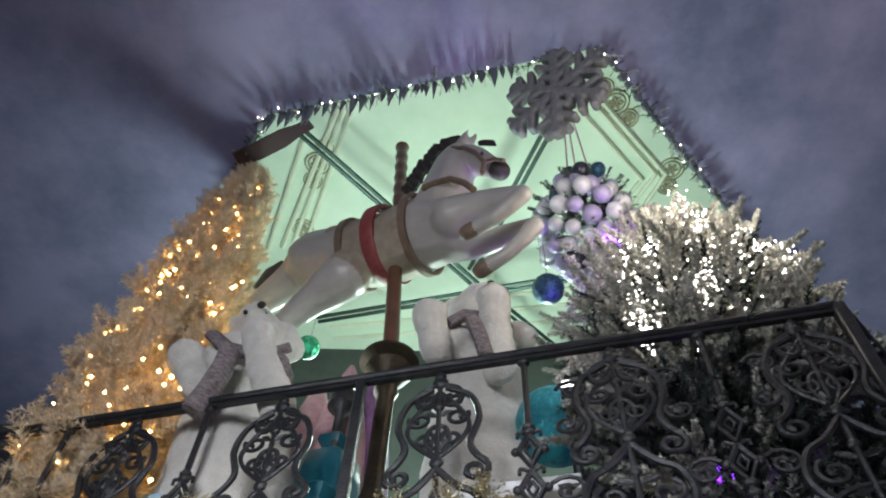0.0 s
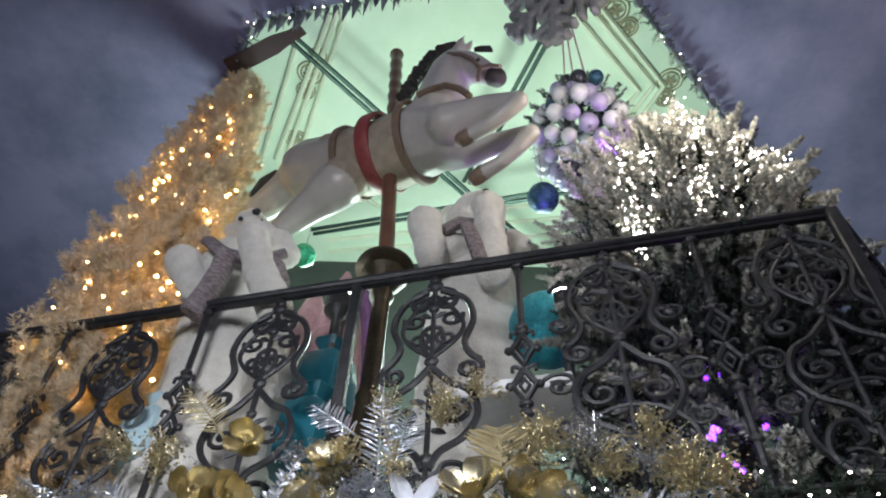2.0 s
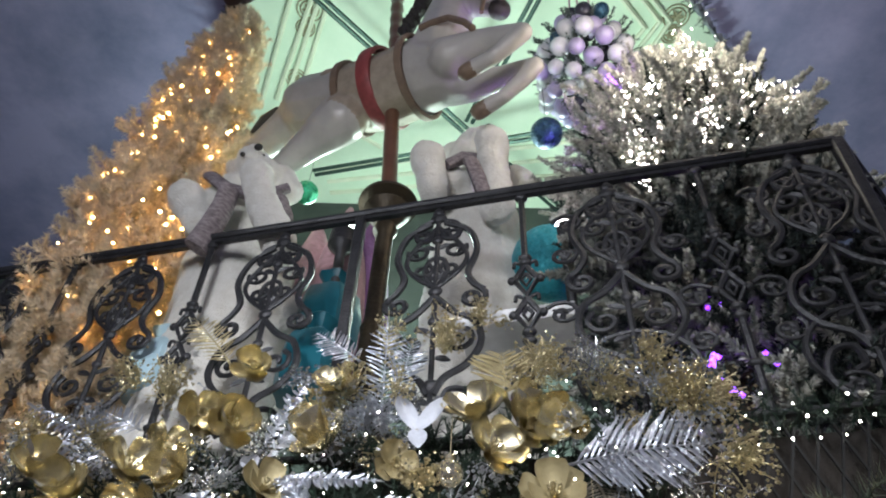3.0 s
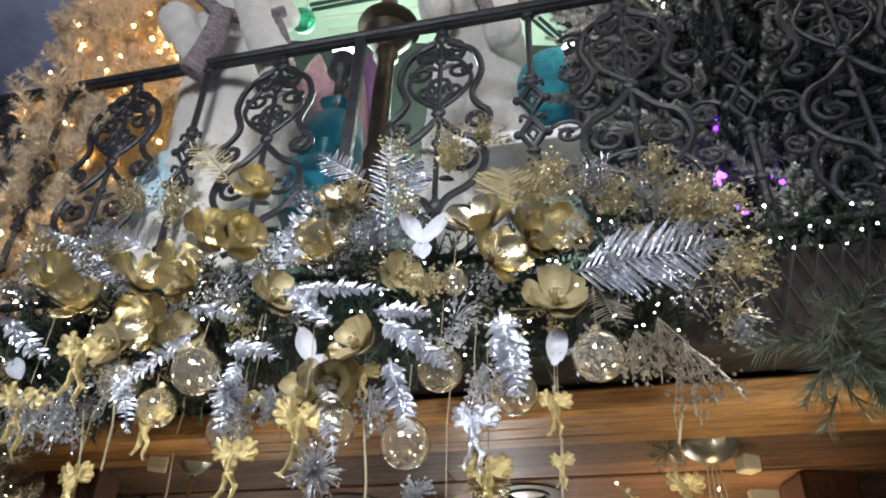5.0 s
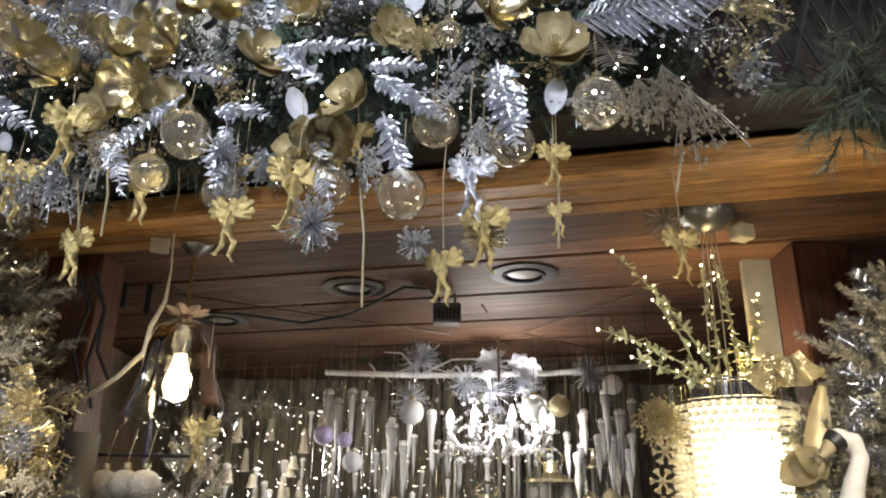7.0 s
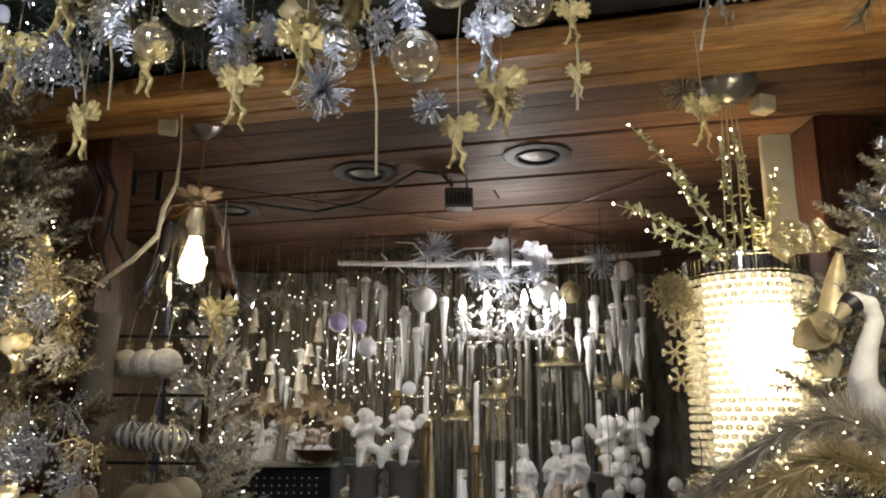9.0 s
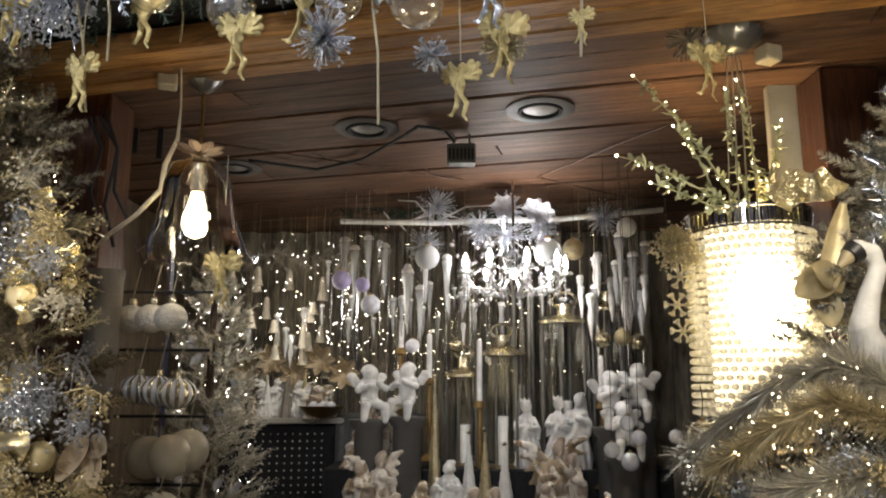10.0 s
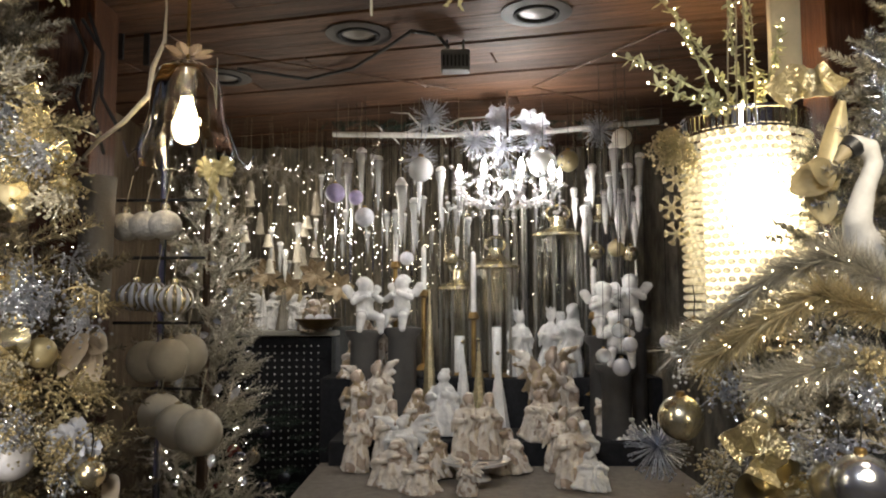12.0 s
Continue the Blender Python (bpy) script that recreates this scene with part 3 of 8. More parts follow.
# fringe colour holds the silhouette it makes against the lit plaster
M_FRINGE = mat("silhouette_fringe", (0.22, 0.24, 0.27), 0.8, second=(0.10, 0.11, 0.13), scale=18, bump=0.4)
RIMS = [((-1.27, 2.02, 6.17), (0.765, 1.555, 6.17)), ((0.765, 1.555, 6.17), (2.2, 3.15, 6.17)), ((-1.27, 2.02, 6.17), (-1.75, 2.85, 6.17))]
for a, b in RIMS:
    g = thing("rim_garland", a, "thin green fir garland with frosted tips round the ceiling opening", "garland", "garlands round the opening")
    gi = Matrix.Translation(-Vector(a))
    n1, n2, n3 = Mesh(), Mesh(), Mesh()
    rope(n1, [(0, 0, 0), Vector(b) - Vector(a)], 0.62, 0.012, FIR)
    rope(n2, [(0, 0, -0.01), Vector(b) - Vector(a)], 0.85, 0.05, FIR)
    L = (Vector(b) - Vector(a)).length
    for k in range(int(L / 0.12)):
        p = (Vector(b) - Vector(a)) * (k * 0.12 / L) + Vector((rng.uniform(-.04, .04), rng.uniform(-.05, .02), rng.uniform(-0.07, 0.0)))
        n3.gem(p, 0.0045)
    part("needles", n1, M_NEEDLE, g)
    part("frosted_tips", n2, M_FROST, g, "white frosted tips")
    part("fairy_lights", n3, M_WHITE_LIGHT, g, "tiny white lights")
    ic = Mesh()
    for k in range(int(L / 0.065)):
        p = (Vector(b) - Vector(a)) * ((k + rng.random()) * 0.05 / L)
        w, h = rng.uniform(0.014, 0.032), rng.uniform(0.10, 0.24) * (1.0 if a[0] < 0 and b[0] > 0 else 0.4)
        ic.lathe([(w, 0.0), (w * 0.8, -h * 0.3), (w * 0.35, -h * 0.7), (0.002, -h)], p + Vector((0, 0, -0.01)), 6)
    part("snow_drips", ic, M_FRINGE, g, "hanging icicle fringe, its dark silhouette put into the grey")

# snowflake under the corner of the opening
# dark grey puts the flake's backlit shade into the foam colour
M_FOAM = mat("backlit_foam", (0.24, 0.245, 0.26), 0.85, scale=30, bump=0.3, bump_scale=90)
sn = thing("snowflake", (0.474, 1.620, 5.683), "large foam snowflake, backlit shade in its grey, hanging at the ceiling opening", "snowflake")
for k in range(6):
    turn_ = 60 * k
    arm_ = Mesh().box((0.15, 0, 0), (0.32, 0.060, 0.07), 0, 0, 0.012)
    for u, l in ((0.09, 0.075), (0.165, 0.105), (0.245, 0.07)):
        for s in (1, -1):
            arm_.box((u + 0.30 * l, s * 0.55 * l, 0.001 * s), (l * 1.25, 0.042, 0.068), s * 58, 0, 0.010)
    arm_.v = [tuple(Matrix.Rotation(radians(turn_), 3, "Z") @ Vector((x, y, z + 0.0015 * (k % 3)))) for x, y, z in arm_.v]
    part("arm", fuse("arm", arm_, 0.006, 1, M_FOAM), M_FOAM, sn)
sn.matrix_world = aim((0.474, 1.620, 5.683), (-0.521, -0.772, -0.302), 1.0, 0.30)
solid("hanging_wire", Mesh().tube([Vector((0.474, 1.620, 5.683)), Vector((0.474, 1.620, 5.683)) + Vector((0.02, 0.0, 0.62))], 0.003, 5), M_CABLE, "thin wire that holds the snowflake", "wire")

# dark ski tip over the cream tree
ski = Mesh()
rg = []
for u, lift in ((0, 0), (0.25, 0.0), (0.45, 0.015), (0.62, 0.05), (0.72, 0.10)):
    w = 0.055 * (1 if u < 0.6 else 0.55)
    c = Vector((-1.453, 2.280, 6.084)).lerp(Vector((-1.001, 2.100, 6.240)), u / 0.72)
    rg.append([c + Vector(q) for q in ((-0.02, -w, -0.012 + lift * .3), (0.02, w, -0.012 + lift * .3), (0.02, w, 0.012 + lift * .3), (-0.02, -w, 0.012 + lift * .3))])
ski.loft(rg)
solid("wooden_ski", ski, mat("dark_lacquer", (0.05, 0.028, 0.03), 0.35, scale=12), "dark lacquered ski tip hung above the cream tree", "ski")

# ---- carousel horse on its pole ----
M_HORSE = mat("horse_white", (0.44, 0.415, 0.39), 0.42, second=(0.34, 0.32, 0.30), scale=5, bump=0.05, coat=0.2)
M_STRAP = mat("strap_brown", (0.20, 0.14, 0.10), 0.5, scale=30)
M_STRAP_RED = mat("strap_red", (0.28, 0.06, 0.06), 0.5, scale=30)
M_MANE = mat("mane_grey", (0.045, 0.039, 0.036), 0.6, scale=25, bump=0.4)
M_BRASS = mat("old_brass", (0.38, 0.25, 0.09), 0.35, 0.9, second=(0.2, 0.13, 0.06), scale=14, bump=0.2)
M_POLE = mat("pole_wood", (0.16, 0.075, 0.045), 0.35, scale=9, coat=0.3)
h = Mesh()


def limb(pts, rad, n=10):
    h.tube(pts, rad, n)
    for p, r in zip(pts, rad):
        h.ball(p, r, 10, 6)


limb([(-0.758, 2.27, 4.997), (-0.636, 2.213, 4.951), (-0.519, 2.156, 4.91), (-0.359, 2.075, 4.858), (-0.194, 1.985, 4.852), (-0.059, 1.91, 4.791)], [0.162, 0.165, 0.174, 0.181, 0.181, 0.146])
limb([(-0.104, 1.912, 4.966), (-0.09, 1.902, 5.135), (-0.064, 1.885, 5.309), (-0.039, 1.872, 5.382)], [0.151, 0.129, 0.11, 0.096])
limb([(-0.027, 1.866, 5.384), (0.025, 1.839, 5.323), (0.071, 1.815, 5.256), (0.119, 1.788, 5.167), (0.166, 1.761, 5.075)], [0.084, 0.084, 0.073, 0.056, 0.051])
limb([(-0.039, 1.87, 5.546), (-0.016, 1.858, 5.624), (0.008, 1.846, 5.698)], [0.028, 0.022, 0.006])
limb([(0.019, 1.892, 5.603), (0.037, 1.883, 5.654), (0.053, 1.876, 5.709)], [0.025, 0.019, 0.006])
limb([(-0.736, 2.302, 5.056), (-0.813, 2.342, 5.019), (-0.897, 2.387, 4.969), (-1.032, 2.458, 4.907), (-1.142, 2.515, 4.866)], [0.168, 0.139, 0.104, 0.075, 0.055])
limb([(-0.556, 2.132, 4.71), (-0.626, 2.172, 4.673), (-0.703, 2.218, 4.633), (-0.817, 2.285, 4.566), (-0.898, 2.333, 4.518)], [0.124, 0.108, 0.083, 0.06, 0.047])
limb([(-0.059, 1.81, 4.731), (0.016, 1.765, 4.724), (0.113, 1.705, 4.696), (0.239, 1.622, 4.629)], [0.099, 0.08, 0.063, 0.043])
limb([(0.235, 1.592, 4.578), (0.189, 1.622, 4.546), (0.12, 1.668, 4.51), (0.008, 1.741, 4.508)], [0.041, 0.039, 0.035, 0.037])
limb([(-0.058, 1.97, 4.764), (0.045, 1.91, 4.68), (0.166, 1.835, 4.619), (0.297, 1.749, 4.582)], [0.099, 0.078, 0.055, 0.041])
limb([(0.292, 1.72, 4.536), (0.24, 1.752, 4.478), (0.17, 1.797, 4.43), (0.067, 1.865, 4.412)], [0.041, 0.035, 0.032, 0.038])
body = fuse("carousel_horse", h, 0.011, 5, M_HORSE)
b0, b1 = Vector((-0.519, 2.156, 4.91)), Vector((-0.194, 1.985, 4.852))
axis = (b1 - b0).normalized()


def near(c, p, r):
    return (Vector(c) - p).length < r


for i, f in enumerate(body.f):
    p = sum((Vector(body.v[k]) for k in f), Vector()) / len(f)
    u = (p - b0).dot(axis)
    if 0 < u < (b1 - b0).length and (p - b0 - axis * u).length < 0.26:
        body.m[i] = 4
    if near((0.175, 1.748, 5.041), p, 0.078):
        body.m[i] = 3
    if near((-0.001, 1.747, 4.504), p, 0.062) or near((0.058, 1.871, 4.412), p, 0.062):
        body.m[i] = 1


def band(c, way, r, w, mat_index):
    """A strap round the body: a short flat ring."""
    ring = Mesh().lathe([(r - 0.012, -w), (r + 0.003, -w), (r + 0.007, -w * 0.8), (r + 0.007, w * 0.8), (r + 0.003, w), (r - 0.012, w)], (0, 0, 0), 36, mat_index, None, False)
    body.stamp(ring, aim(c, Vector(way).normalized()))


band(b0, axis, 0.184, 0.018, 1)
band(b0.lerp(b1, 0.47), axis, 0.197, 0.036, 2)
band(b0.lerp(b1, 0.98), axis, 0.199, 0.018, 1)
body.tube([(-0.203, 1.798, 4.96), (-0.144, 1.765, 4.957), (-0.072, 1.724, 4.926), (-0.006, 1.687, 4.827), (0.034, 1.663, 4.728)], 0.016, 8, 1)
body.tube([(-0.074, 1.79, 5.362), (-0.01, 1.757, 5.301), (0.046, 1.727, 5.197), (0.083, 1.706, 5.061), (0.074, 1.71, 4.954)], 0.011, 8, 1)
body.tube([(0.083, 1.716, 5.079), (0.125, 1.692, 5.064), (0.175, 1.662, 4.999)], 0.010, 8, 1)
body.ball((-0.629, 2.083, 4.973), (0.07, 0.05, 0.055), 12, 8, 4)
crest = [Vector(p) for p in [(-0.264, 1.979, 5.266), (-0.229, 1.958, 5.373), (-0.18, 1.931, 5.481), (-0.116, 1.898, 5.57), (-0.043, 1.862, 5.609)]]
for i in range(26):
    u = i / 25 * (len(crest) - 1)
    k = min(len(crest) - 2, int(u))
    p = crest[k].lerp(crest[k + 1], u - k)
    q = p + Vector((rng.uniform(-0.05, 0.0), rng.uniform(-0.02, 0.02), rng.uniform(-0.11, -0.06)))
    body.tube([p, p.lerp(q, 0.5) + Vector((-0.03, -0.015, 0.0)), q], [0.022, 0.026, 0.007], 7, 3)
for i in range(4):
    p = Vector((0.065, 1.778, 5.394)) + Vector((0.012 * i, -0.006 * i, -0.012 * i))
    body.tube([p, p + Vector((0.03, -0.015, -0.02)), p + Vector((0.045, -0.02, -0.06))], [0.014, 0.017, 0.005], 7, 3)
body.ball((0.076, 1.73, 5.193), 0.010, 8, 6, 3)
body.tube([(-0.996, 2.472, 5.251), (-1.06, 2.507, 5.19), (-1.105, 2.537, 5.095), (-1.165, 2.576, 4.99)], [0.03, 0.05, 0.045, 0.02], 8, 3)
solid("carousel_horse", body, [M_HORSE, M_STRAP, M_STRAP_RED, M_MANE, mat("saddle_beige", (0.36, 0.30, 0.235), 0.5, scale=20)], "white leaping carousel horse with brown straps and red girth", "carousel horse")

pole = thing("carousel_pole", (-0.287, 2.080, 4.083), "brown twisted carousel pole on an old brass column", "pole")
pinv = Matrix.Translation(-Vector((-0.287, 2.080, 4.083)))
pt = pinv @ Vector((-0.383, 2.080, 5.912))
shaft = Mesh()
twist = []
for k in range(61):
    u = k / 60
    twist.append(Vector((0, 0, 0)).lerp(pt, u))
shaft.tube(twist, [0.034 + (0.004 * math.sin(k * 1.6) if k > 38 else 0) for k in range(61)], 12)
shaft.ball(pt, (0.042, 0.042, 0.03), 12, 7)
part("shaft", shaft, M_POLE, pole, "brown shaft, twisted at its top")
col = Mesh().lathe([(0.03, 0.02), (0.05, 0.015), (0.115, 0.0), (0.12, -0.02), (0.085, -0.04), (0.095, -0.055), (0.075, -0.09), (0.04, -0.14), (0.048, -0.17), (0.034, -0.20), (0.034, -0.62), (0.045, -0.65), (0.04, -0.68), (0.05, -0.9), (0.08, -1.0), (0.08, DECK - (-0.287, 2.080, 4.083)[2])], (0, 0, 0), 24)
part("column", col, mat("dark_brass", (0.06, 0.046, 0.028), 0.5, 0.6, second=(0.03, 0.024, 0.017), scale=14, bump=0.3), pole, "old brass column with a round cap")

# ---- polar bears ----
M_PLUSH = mat("white_plush", (0.74, 0.72, 0.68), 0.95, second=(0.62, 0.59, 0.54), scale=22, bump=0.9, bump_scale=130, sheen=0.6)
M_NOSE = mat("black_nose", (0.02, 0.02, 0.02), 0.4)
M_SCARF = mat("knit_scarf", (0.30, 0.26, 0.275), 0.9, second=(0.10, 0.08, 0.09), scale=48, bump=0.7, bump_scale=90, stretch=(1, 1, 2.2))


def bear(limbs, face, scarf, label):
    m = Mesh()
    for pts, rad in limbs:
        m.tube(pts, rad, 12)
        for p, r in zip(pts, rad):
            m.ball(p, r, 14, 9)
    low = Vector(limbs[0][0][-1])
    m.tube([low, (low.x, low.y, DECK + 0.16)], [limbs[0][1][-1], limbs[0][1][-1] * 1.1], 14).ball((low.x, low.y, DECK + 0.2), (0.24, 0.22, 0.19), 14, 9)
    skin = fuse("polar_bear", m, 0.013, 4, M_PLUSH)
    skin.v = [tuple(Vector(p) + noise.noise_vector(Vector(p) * 38) * 0.005 + noise.noise_vector(Vector(p) * 11) * 0.008) for p in skin.v]
    base = Vector((low.x, low.y, DECK))
    t = thing("polar_bear", base, label, "plush bear", "polar bears on the balcony")
    skin.v = [tuple(Vector(p) - base) for p in skin.v]
    part("body", skin, M_PLUSH, t)
    for i, (c, r) in enumerate(face):
        part("nose" if i == 0 else "eye", Mesh().ball(Vector(c) - base, r, 10, 7), M_NOSE, t, "black nose" if i == 0 else "black eye")
    s = Mesh()
    for pts, rad in scarf:
        s.tube([Vector(p) + Vector((0, -0.03, -0.01)) for p in pts], rad, 10, flat=0.55)
    solid("knit_scarf", s, M_SCARF, "grey patterned knit scarf round the bear's neck", "scarf", "bears' scarves")


bear([([(-0.915, 2.26, 4.378), (-0.881, 2.26, 4.084), (-0.868, 2.26, 3.788), (-0.835, 2.26, 3.56)], [0.131, 0.181, 0.226, 0.237]),
      ([(-0.866, 2.16, 4.301), (-0.916, 2.16, 4.388)], [0.105, 0.083]),
      ([(-0.898, 2.08, 4.34), (-0.884, 2.08, 4.386)], [0.058, 0.038]),
      ([(-0.787, 2.2, 4.371), (-0.73, 2.2, 4.271)], [0.053, 0.058]),
      ([(-1.028, 2.22, 4.454)], [0.038]),
      ([(-0.647, 1.98, 3.736), (-0.7, 1.98, 3.845), (-0.764, 1.98, 3.977), (-0.81, 1.98, 4.114)], [0.068, 0.065, 0.063, 0.066]),
      ([(-0.935, 2.1, 4.165), (-1.006, 2.1, 4.047), (-1.013, 2.1, 3.923)], [0.069, 0.064, 0.063]),
      ([(-0.971, 2.02, 3.846), (-1.023, 2.02, 3.933), (-1.072, 2.02, 4.018)], [0.061, 0.061, 0.073]),
      ([(-0.931, 2.2, 3.558)], [0.12]),
      ([(-0.683, 2.2, 3.567)], [0.124])],
     [((-0.854, 2.02, 4.344), (0.020, 0.016, 0.016)), ((-0.915, 2.03, 4.306), 0.011), ((-0.844, 2.07, 4.345), 0.010)],
     [([(-1.006, 2.05, 4.158), (-0.929, 2.05, 4.087), (-0.843, 2.05, 4.058), (-0.752, 2.05, 4.055), (-0.682, 2.05, 4.096)], [0.041, 0.044, 0.046, 0.044, 0.04]),
      ([(-0.875, 1.97, 3.993), (-0.877, 1.97, 3.887), (-0.894, 1.97, 3.78), (-0.921, 1.97, 3.669)], [0.042, 0.044, 0.046, 0.048]),
      ([(-0.697, 2.03, 4.016), (-0.661, 2.03, 3.919), (-0.653, 2.03, 3.838)], [0.035, 0.038, 0.038])],
     "white plush polar bear waving over the balcony railing")
bear([([(0.059, 2.28, 4.59), (0.069, 2.28, 4.307), (0.077, 2.28, 4.012), (0.071, 2.28, 3.68)], [0.137, 0.170, 0.199, 0.220]),
      ([(0.031, 2.18, 4.491), (0.067, 2.18, 4.589)], [0.1, 0.086]),
      ([(0.085, 2.1, 4.539), (0.111, 2.1, 4.593)], [0.055, 0.04]),
      ([(0.248, 2.22, 4.437), (0.276, 2.22, 4.393)], [0.055, 0.06]),
      ([(-0.048, 2.25, 4.654)], [0.039]),
      ([(0.141, 2.0, 3.983), (0.141, 2.0, 4.126), (0.131, 2.0, 4.281), (0.126, 2.0, 4.392)], [0.073, 0.066, 0.067, 0.074]),
      ([(-0.016, 2.12, 4.254), (-0.101, 2.12, 4.192)], [0.072, 0.064]),
      ([(-0.104, 2.03, 4.101), (-0.122, 2.03, 4.201), (-0.141, 2.03, 4.307)], [0.064, 0.064, 0.079]),
      ([(-0.028, 2.2, 3.614)], [0.104]),
      ([(0.172, 2.2, 3.621)], [0.112])],
     [((0.121, 2.05, 4.566), (0.018, 0.015, 0.014)), ((0.054, 2.09, 4.549), 0.010), ((0.135, 2.09, 4.544), 0.010)],
     [([(-0.064, 2.06, 4.273), (0.006, 2.06, 4.326), (0.091, 2.06, 4.314), (0.188, 2.06, 4.253)], [0.041, 0.053, 0.048, 0.043]),
      ([(0.042, 1.985, 4.207), (0.073, 1.985, 4.097), (0.102, 1.985, 3.991)], [0.046, 0.048, 0.053])],
     "white plush polar bear with paws raised behind the railing")

# ---- trees on the balcony ----
def crown(profile, branches, shapes, jitter=0.12, lift=0.15, facing=None):
    """Sprigs over a shape of revolution given as (height, radius) pairs; uneven boughs leave gaps."""
    m = Mesh()
    zs, rs = [p[0] for p in profile], [p[1] for p in profile]
    for k in range(branches):
        z = rng.uniform(zs[0], zs[-1])
        r = float(np.interp(z, zs, rs)) * rng.uniform(0.72, 1.0 + jitter)
        a = rng.uniform(0, 6.283)
        o = Vector((math.cos(a), math.sin(a), 0))
        root = o * r * 0.45 + Vector((0, 0, z - 0.05))
        tip = o * r + Vector((0, 0, z + lift * r * rng.uniform(-0.4, 1)))
        for j in range(5):
            u = 0.25 + 0.75 * j / 4
            p = root.lerp(tip, u)
            w = (tip - root).normalized() + Vector((rng.gauss(0, 0.5), rng.gauss(0, 0.5), rng.gauss(0, 0.4)))
            m.stamp(rng.choice(shapes), aim(p, w, rng.uniform(0.7, 1.15) * (0.75 + 0.5 * r)))
    return m


def sparks(profile, count, size, bias=1.05, front=True, box=None):
    m = Mesh()
    zs, rs = [p[0] for p in profile], [p[1] for p in profile]
    for k in range(count):
        z = rng.uniform(zs[0], zs[-1])
        r = float(np.interp(z, zs, rs)) * bias * rng.uniform(0.85, 1.03)
        a = rng.uniform(math.pi * 0.95, math.pi * 2.05) if front else rng.uniform(0, 6.283)
        m.gem((r * math.cos(a), r * math.sin(a), z), size * rng.uniform(0.7, 1.3))
    return m


CREAM = [(0.0, 0.36), (0.8, 0.33), (1.6, 0.27), (2.3, 0.20), (2.9, 0.13), (3.2, 0.08), (3.32, 0.03)]
cream = thing("cream_tree", (-1.36, 2.40, DECK), "tall slender cream feather tree with warm fairy lights", "christmas tree")
part("trunk", Mesh().tube([(0, 0, 0), (0, 0, 1.6), (0, 0, 3.2)], [0.04, 0.03, 0.01], 8), M_TRUNK, cream)
part("crown", crown(CREAM, 1250, FLUFF, 0.16, 0.5), M_CREAM_FEATHER, cream, "cream feathery crown")
part("fairy_lights", sparks(CREAM, 165, 0.0085), M_WARM, cream, "warm white fairy lights")

FROST = [(0.0, 0.52), (0.8, 0.53), (1.3, 0.50), (1.6, 0.42), (1.85, 0.30), (2.1, 0.18), (2.28, 0.07)]
M_FIR_GREY = mat("dark_fir_needle", (0.020, 0.028, 0.026), 0.7, second=(0.045, 0.058, 0.055), scale=9, island=0.4)
FROST_AT = Vector((0.95, 2.12, DECK))
ft = thing("frosted_tree", FROST_AT, "wide grey-green flocked fir tree with white lights on top", "christmas tree")
part("trunk", Mesh().tube([(0, 0, 0), (0, 0, 1.3), (0, 0, 2.4)], [0.06, 0.04, 0.01], 8), M_TRUNK, ft)
part("crown", crown(FROST, 460, BUSHY, 0.08, 0.2), M_FIR_GREY, ft, "grey-green needles")
# white tips thin out downward, building the lower boughs' dimness into the crown
part("frosted_needles", crown([(0.0, 0.52), (0.85, 0.53)], 70, FLOCK, 0.10, 0.3).stamp(crown([(0.85, 0.53), (1.3, 0.50)], 210, FLOCK, 0.16, 0.3), Matrix.Identity(4)).stamp(crown(FROST[2:], 430, FLOCK, 0.18, 0.4), Matrix.Identity(4)), M_FROST, ft, "white flocked tips")
lt = Mesh()
for c, s, n in (((0.911, 1.717, 4.664), 0.041, 34), ((0.935, 1.648, 4.441), 0.036, 30), ((0.617, 1.682, 4.247), 0.030, 26), ((0.712, 1.656, 4.296), 0.027, 22), ((0.613, 1.676, 4.105), 0.036, 30), ((0.673, 1.650, 3.991), 0.036, 26), ((0.600, 1.669, 3.898), 0.032, 26), ((0.612, 1.661, 3.842), 0.027, 22), ((0.852, 1.603, 4.077), 0.041, 34), ((0.816, 1.600, 3.974), 0.032, 26), ((1.036, 1.638, 4.318), 0.032, 22), ((1.139, 1.666, 4.317), 0.032, 26), ((1.224, 1.689, 4.314), 0.027, 26), ((1.275, 1.704, 4.300), 0.020, 24), ((0.915, 1.608, 4.270), 0.027, 20), ((0.992, 1.644, 4.082), 0.050, 16), ((0.894, 1.666, 4.475), 0.091, 26), ((0.745, 1.638, 4.161), 0.091, 26), ((1.109, 1.669, 4.181), 0.091, 16)):
    for k in range(n):
        lt.gem(Vector(c) - FROST_AT + Vector((rng.gauss(0, s * 0.6), rng.gauss(0, 0.03), rng.gauss(0, s * 1.6))), rng.uniform(0.0022, 0.0045))
part("fairy_lights", lt, M_WHITE_LIGHT, ft, "clustered white fairy lights")
vl = Mesh()
for c in ((0.720, 1.750, 3.089), (0.718, 1.750, 3.031), (0.736, 1.750, 3.003), (0.876, 1.780, 3.128), (0.763, 1.800, 3.341), (0.694, 1.740, 3.090)):
    for k in range(3):
        vl.gem(Vector(c) - FROST_AT + Vector((rng.gauss(0, 0.012), 0, rng.gauss(0, 0.012))), 0.011)
part("violet_lights", vl, M_VIOLET, ft, "violet fairy lights low in the tree")

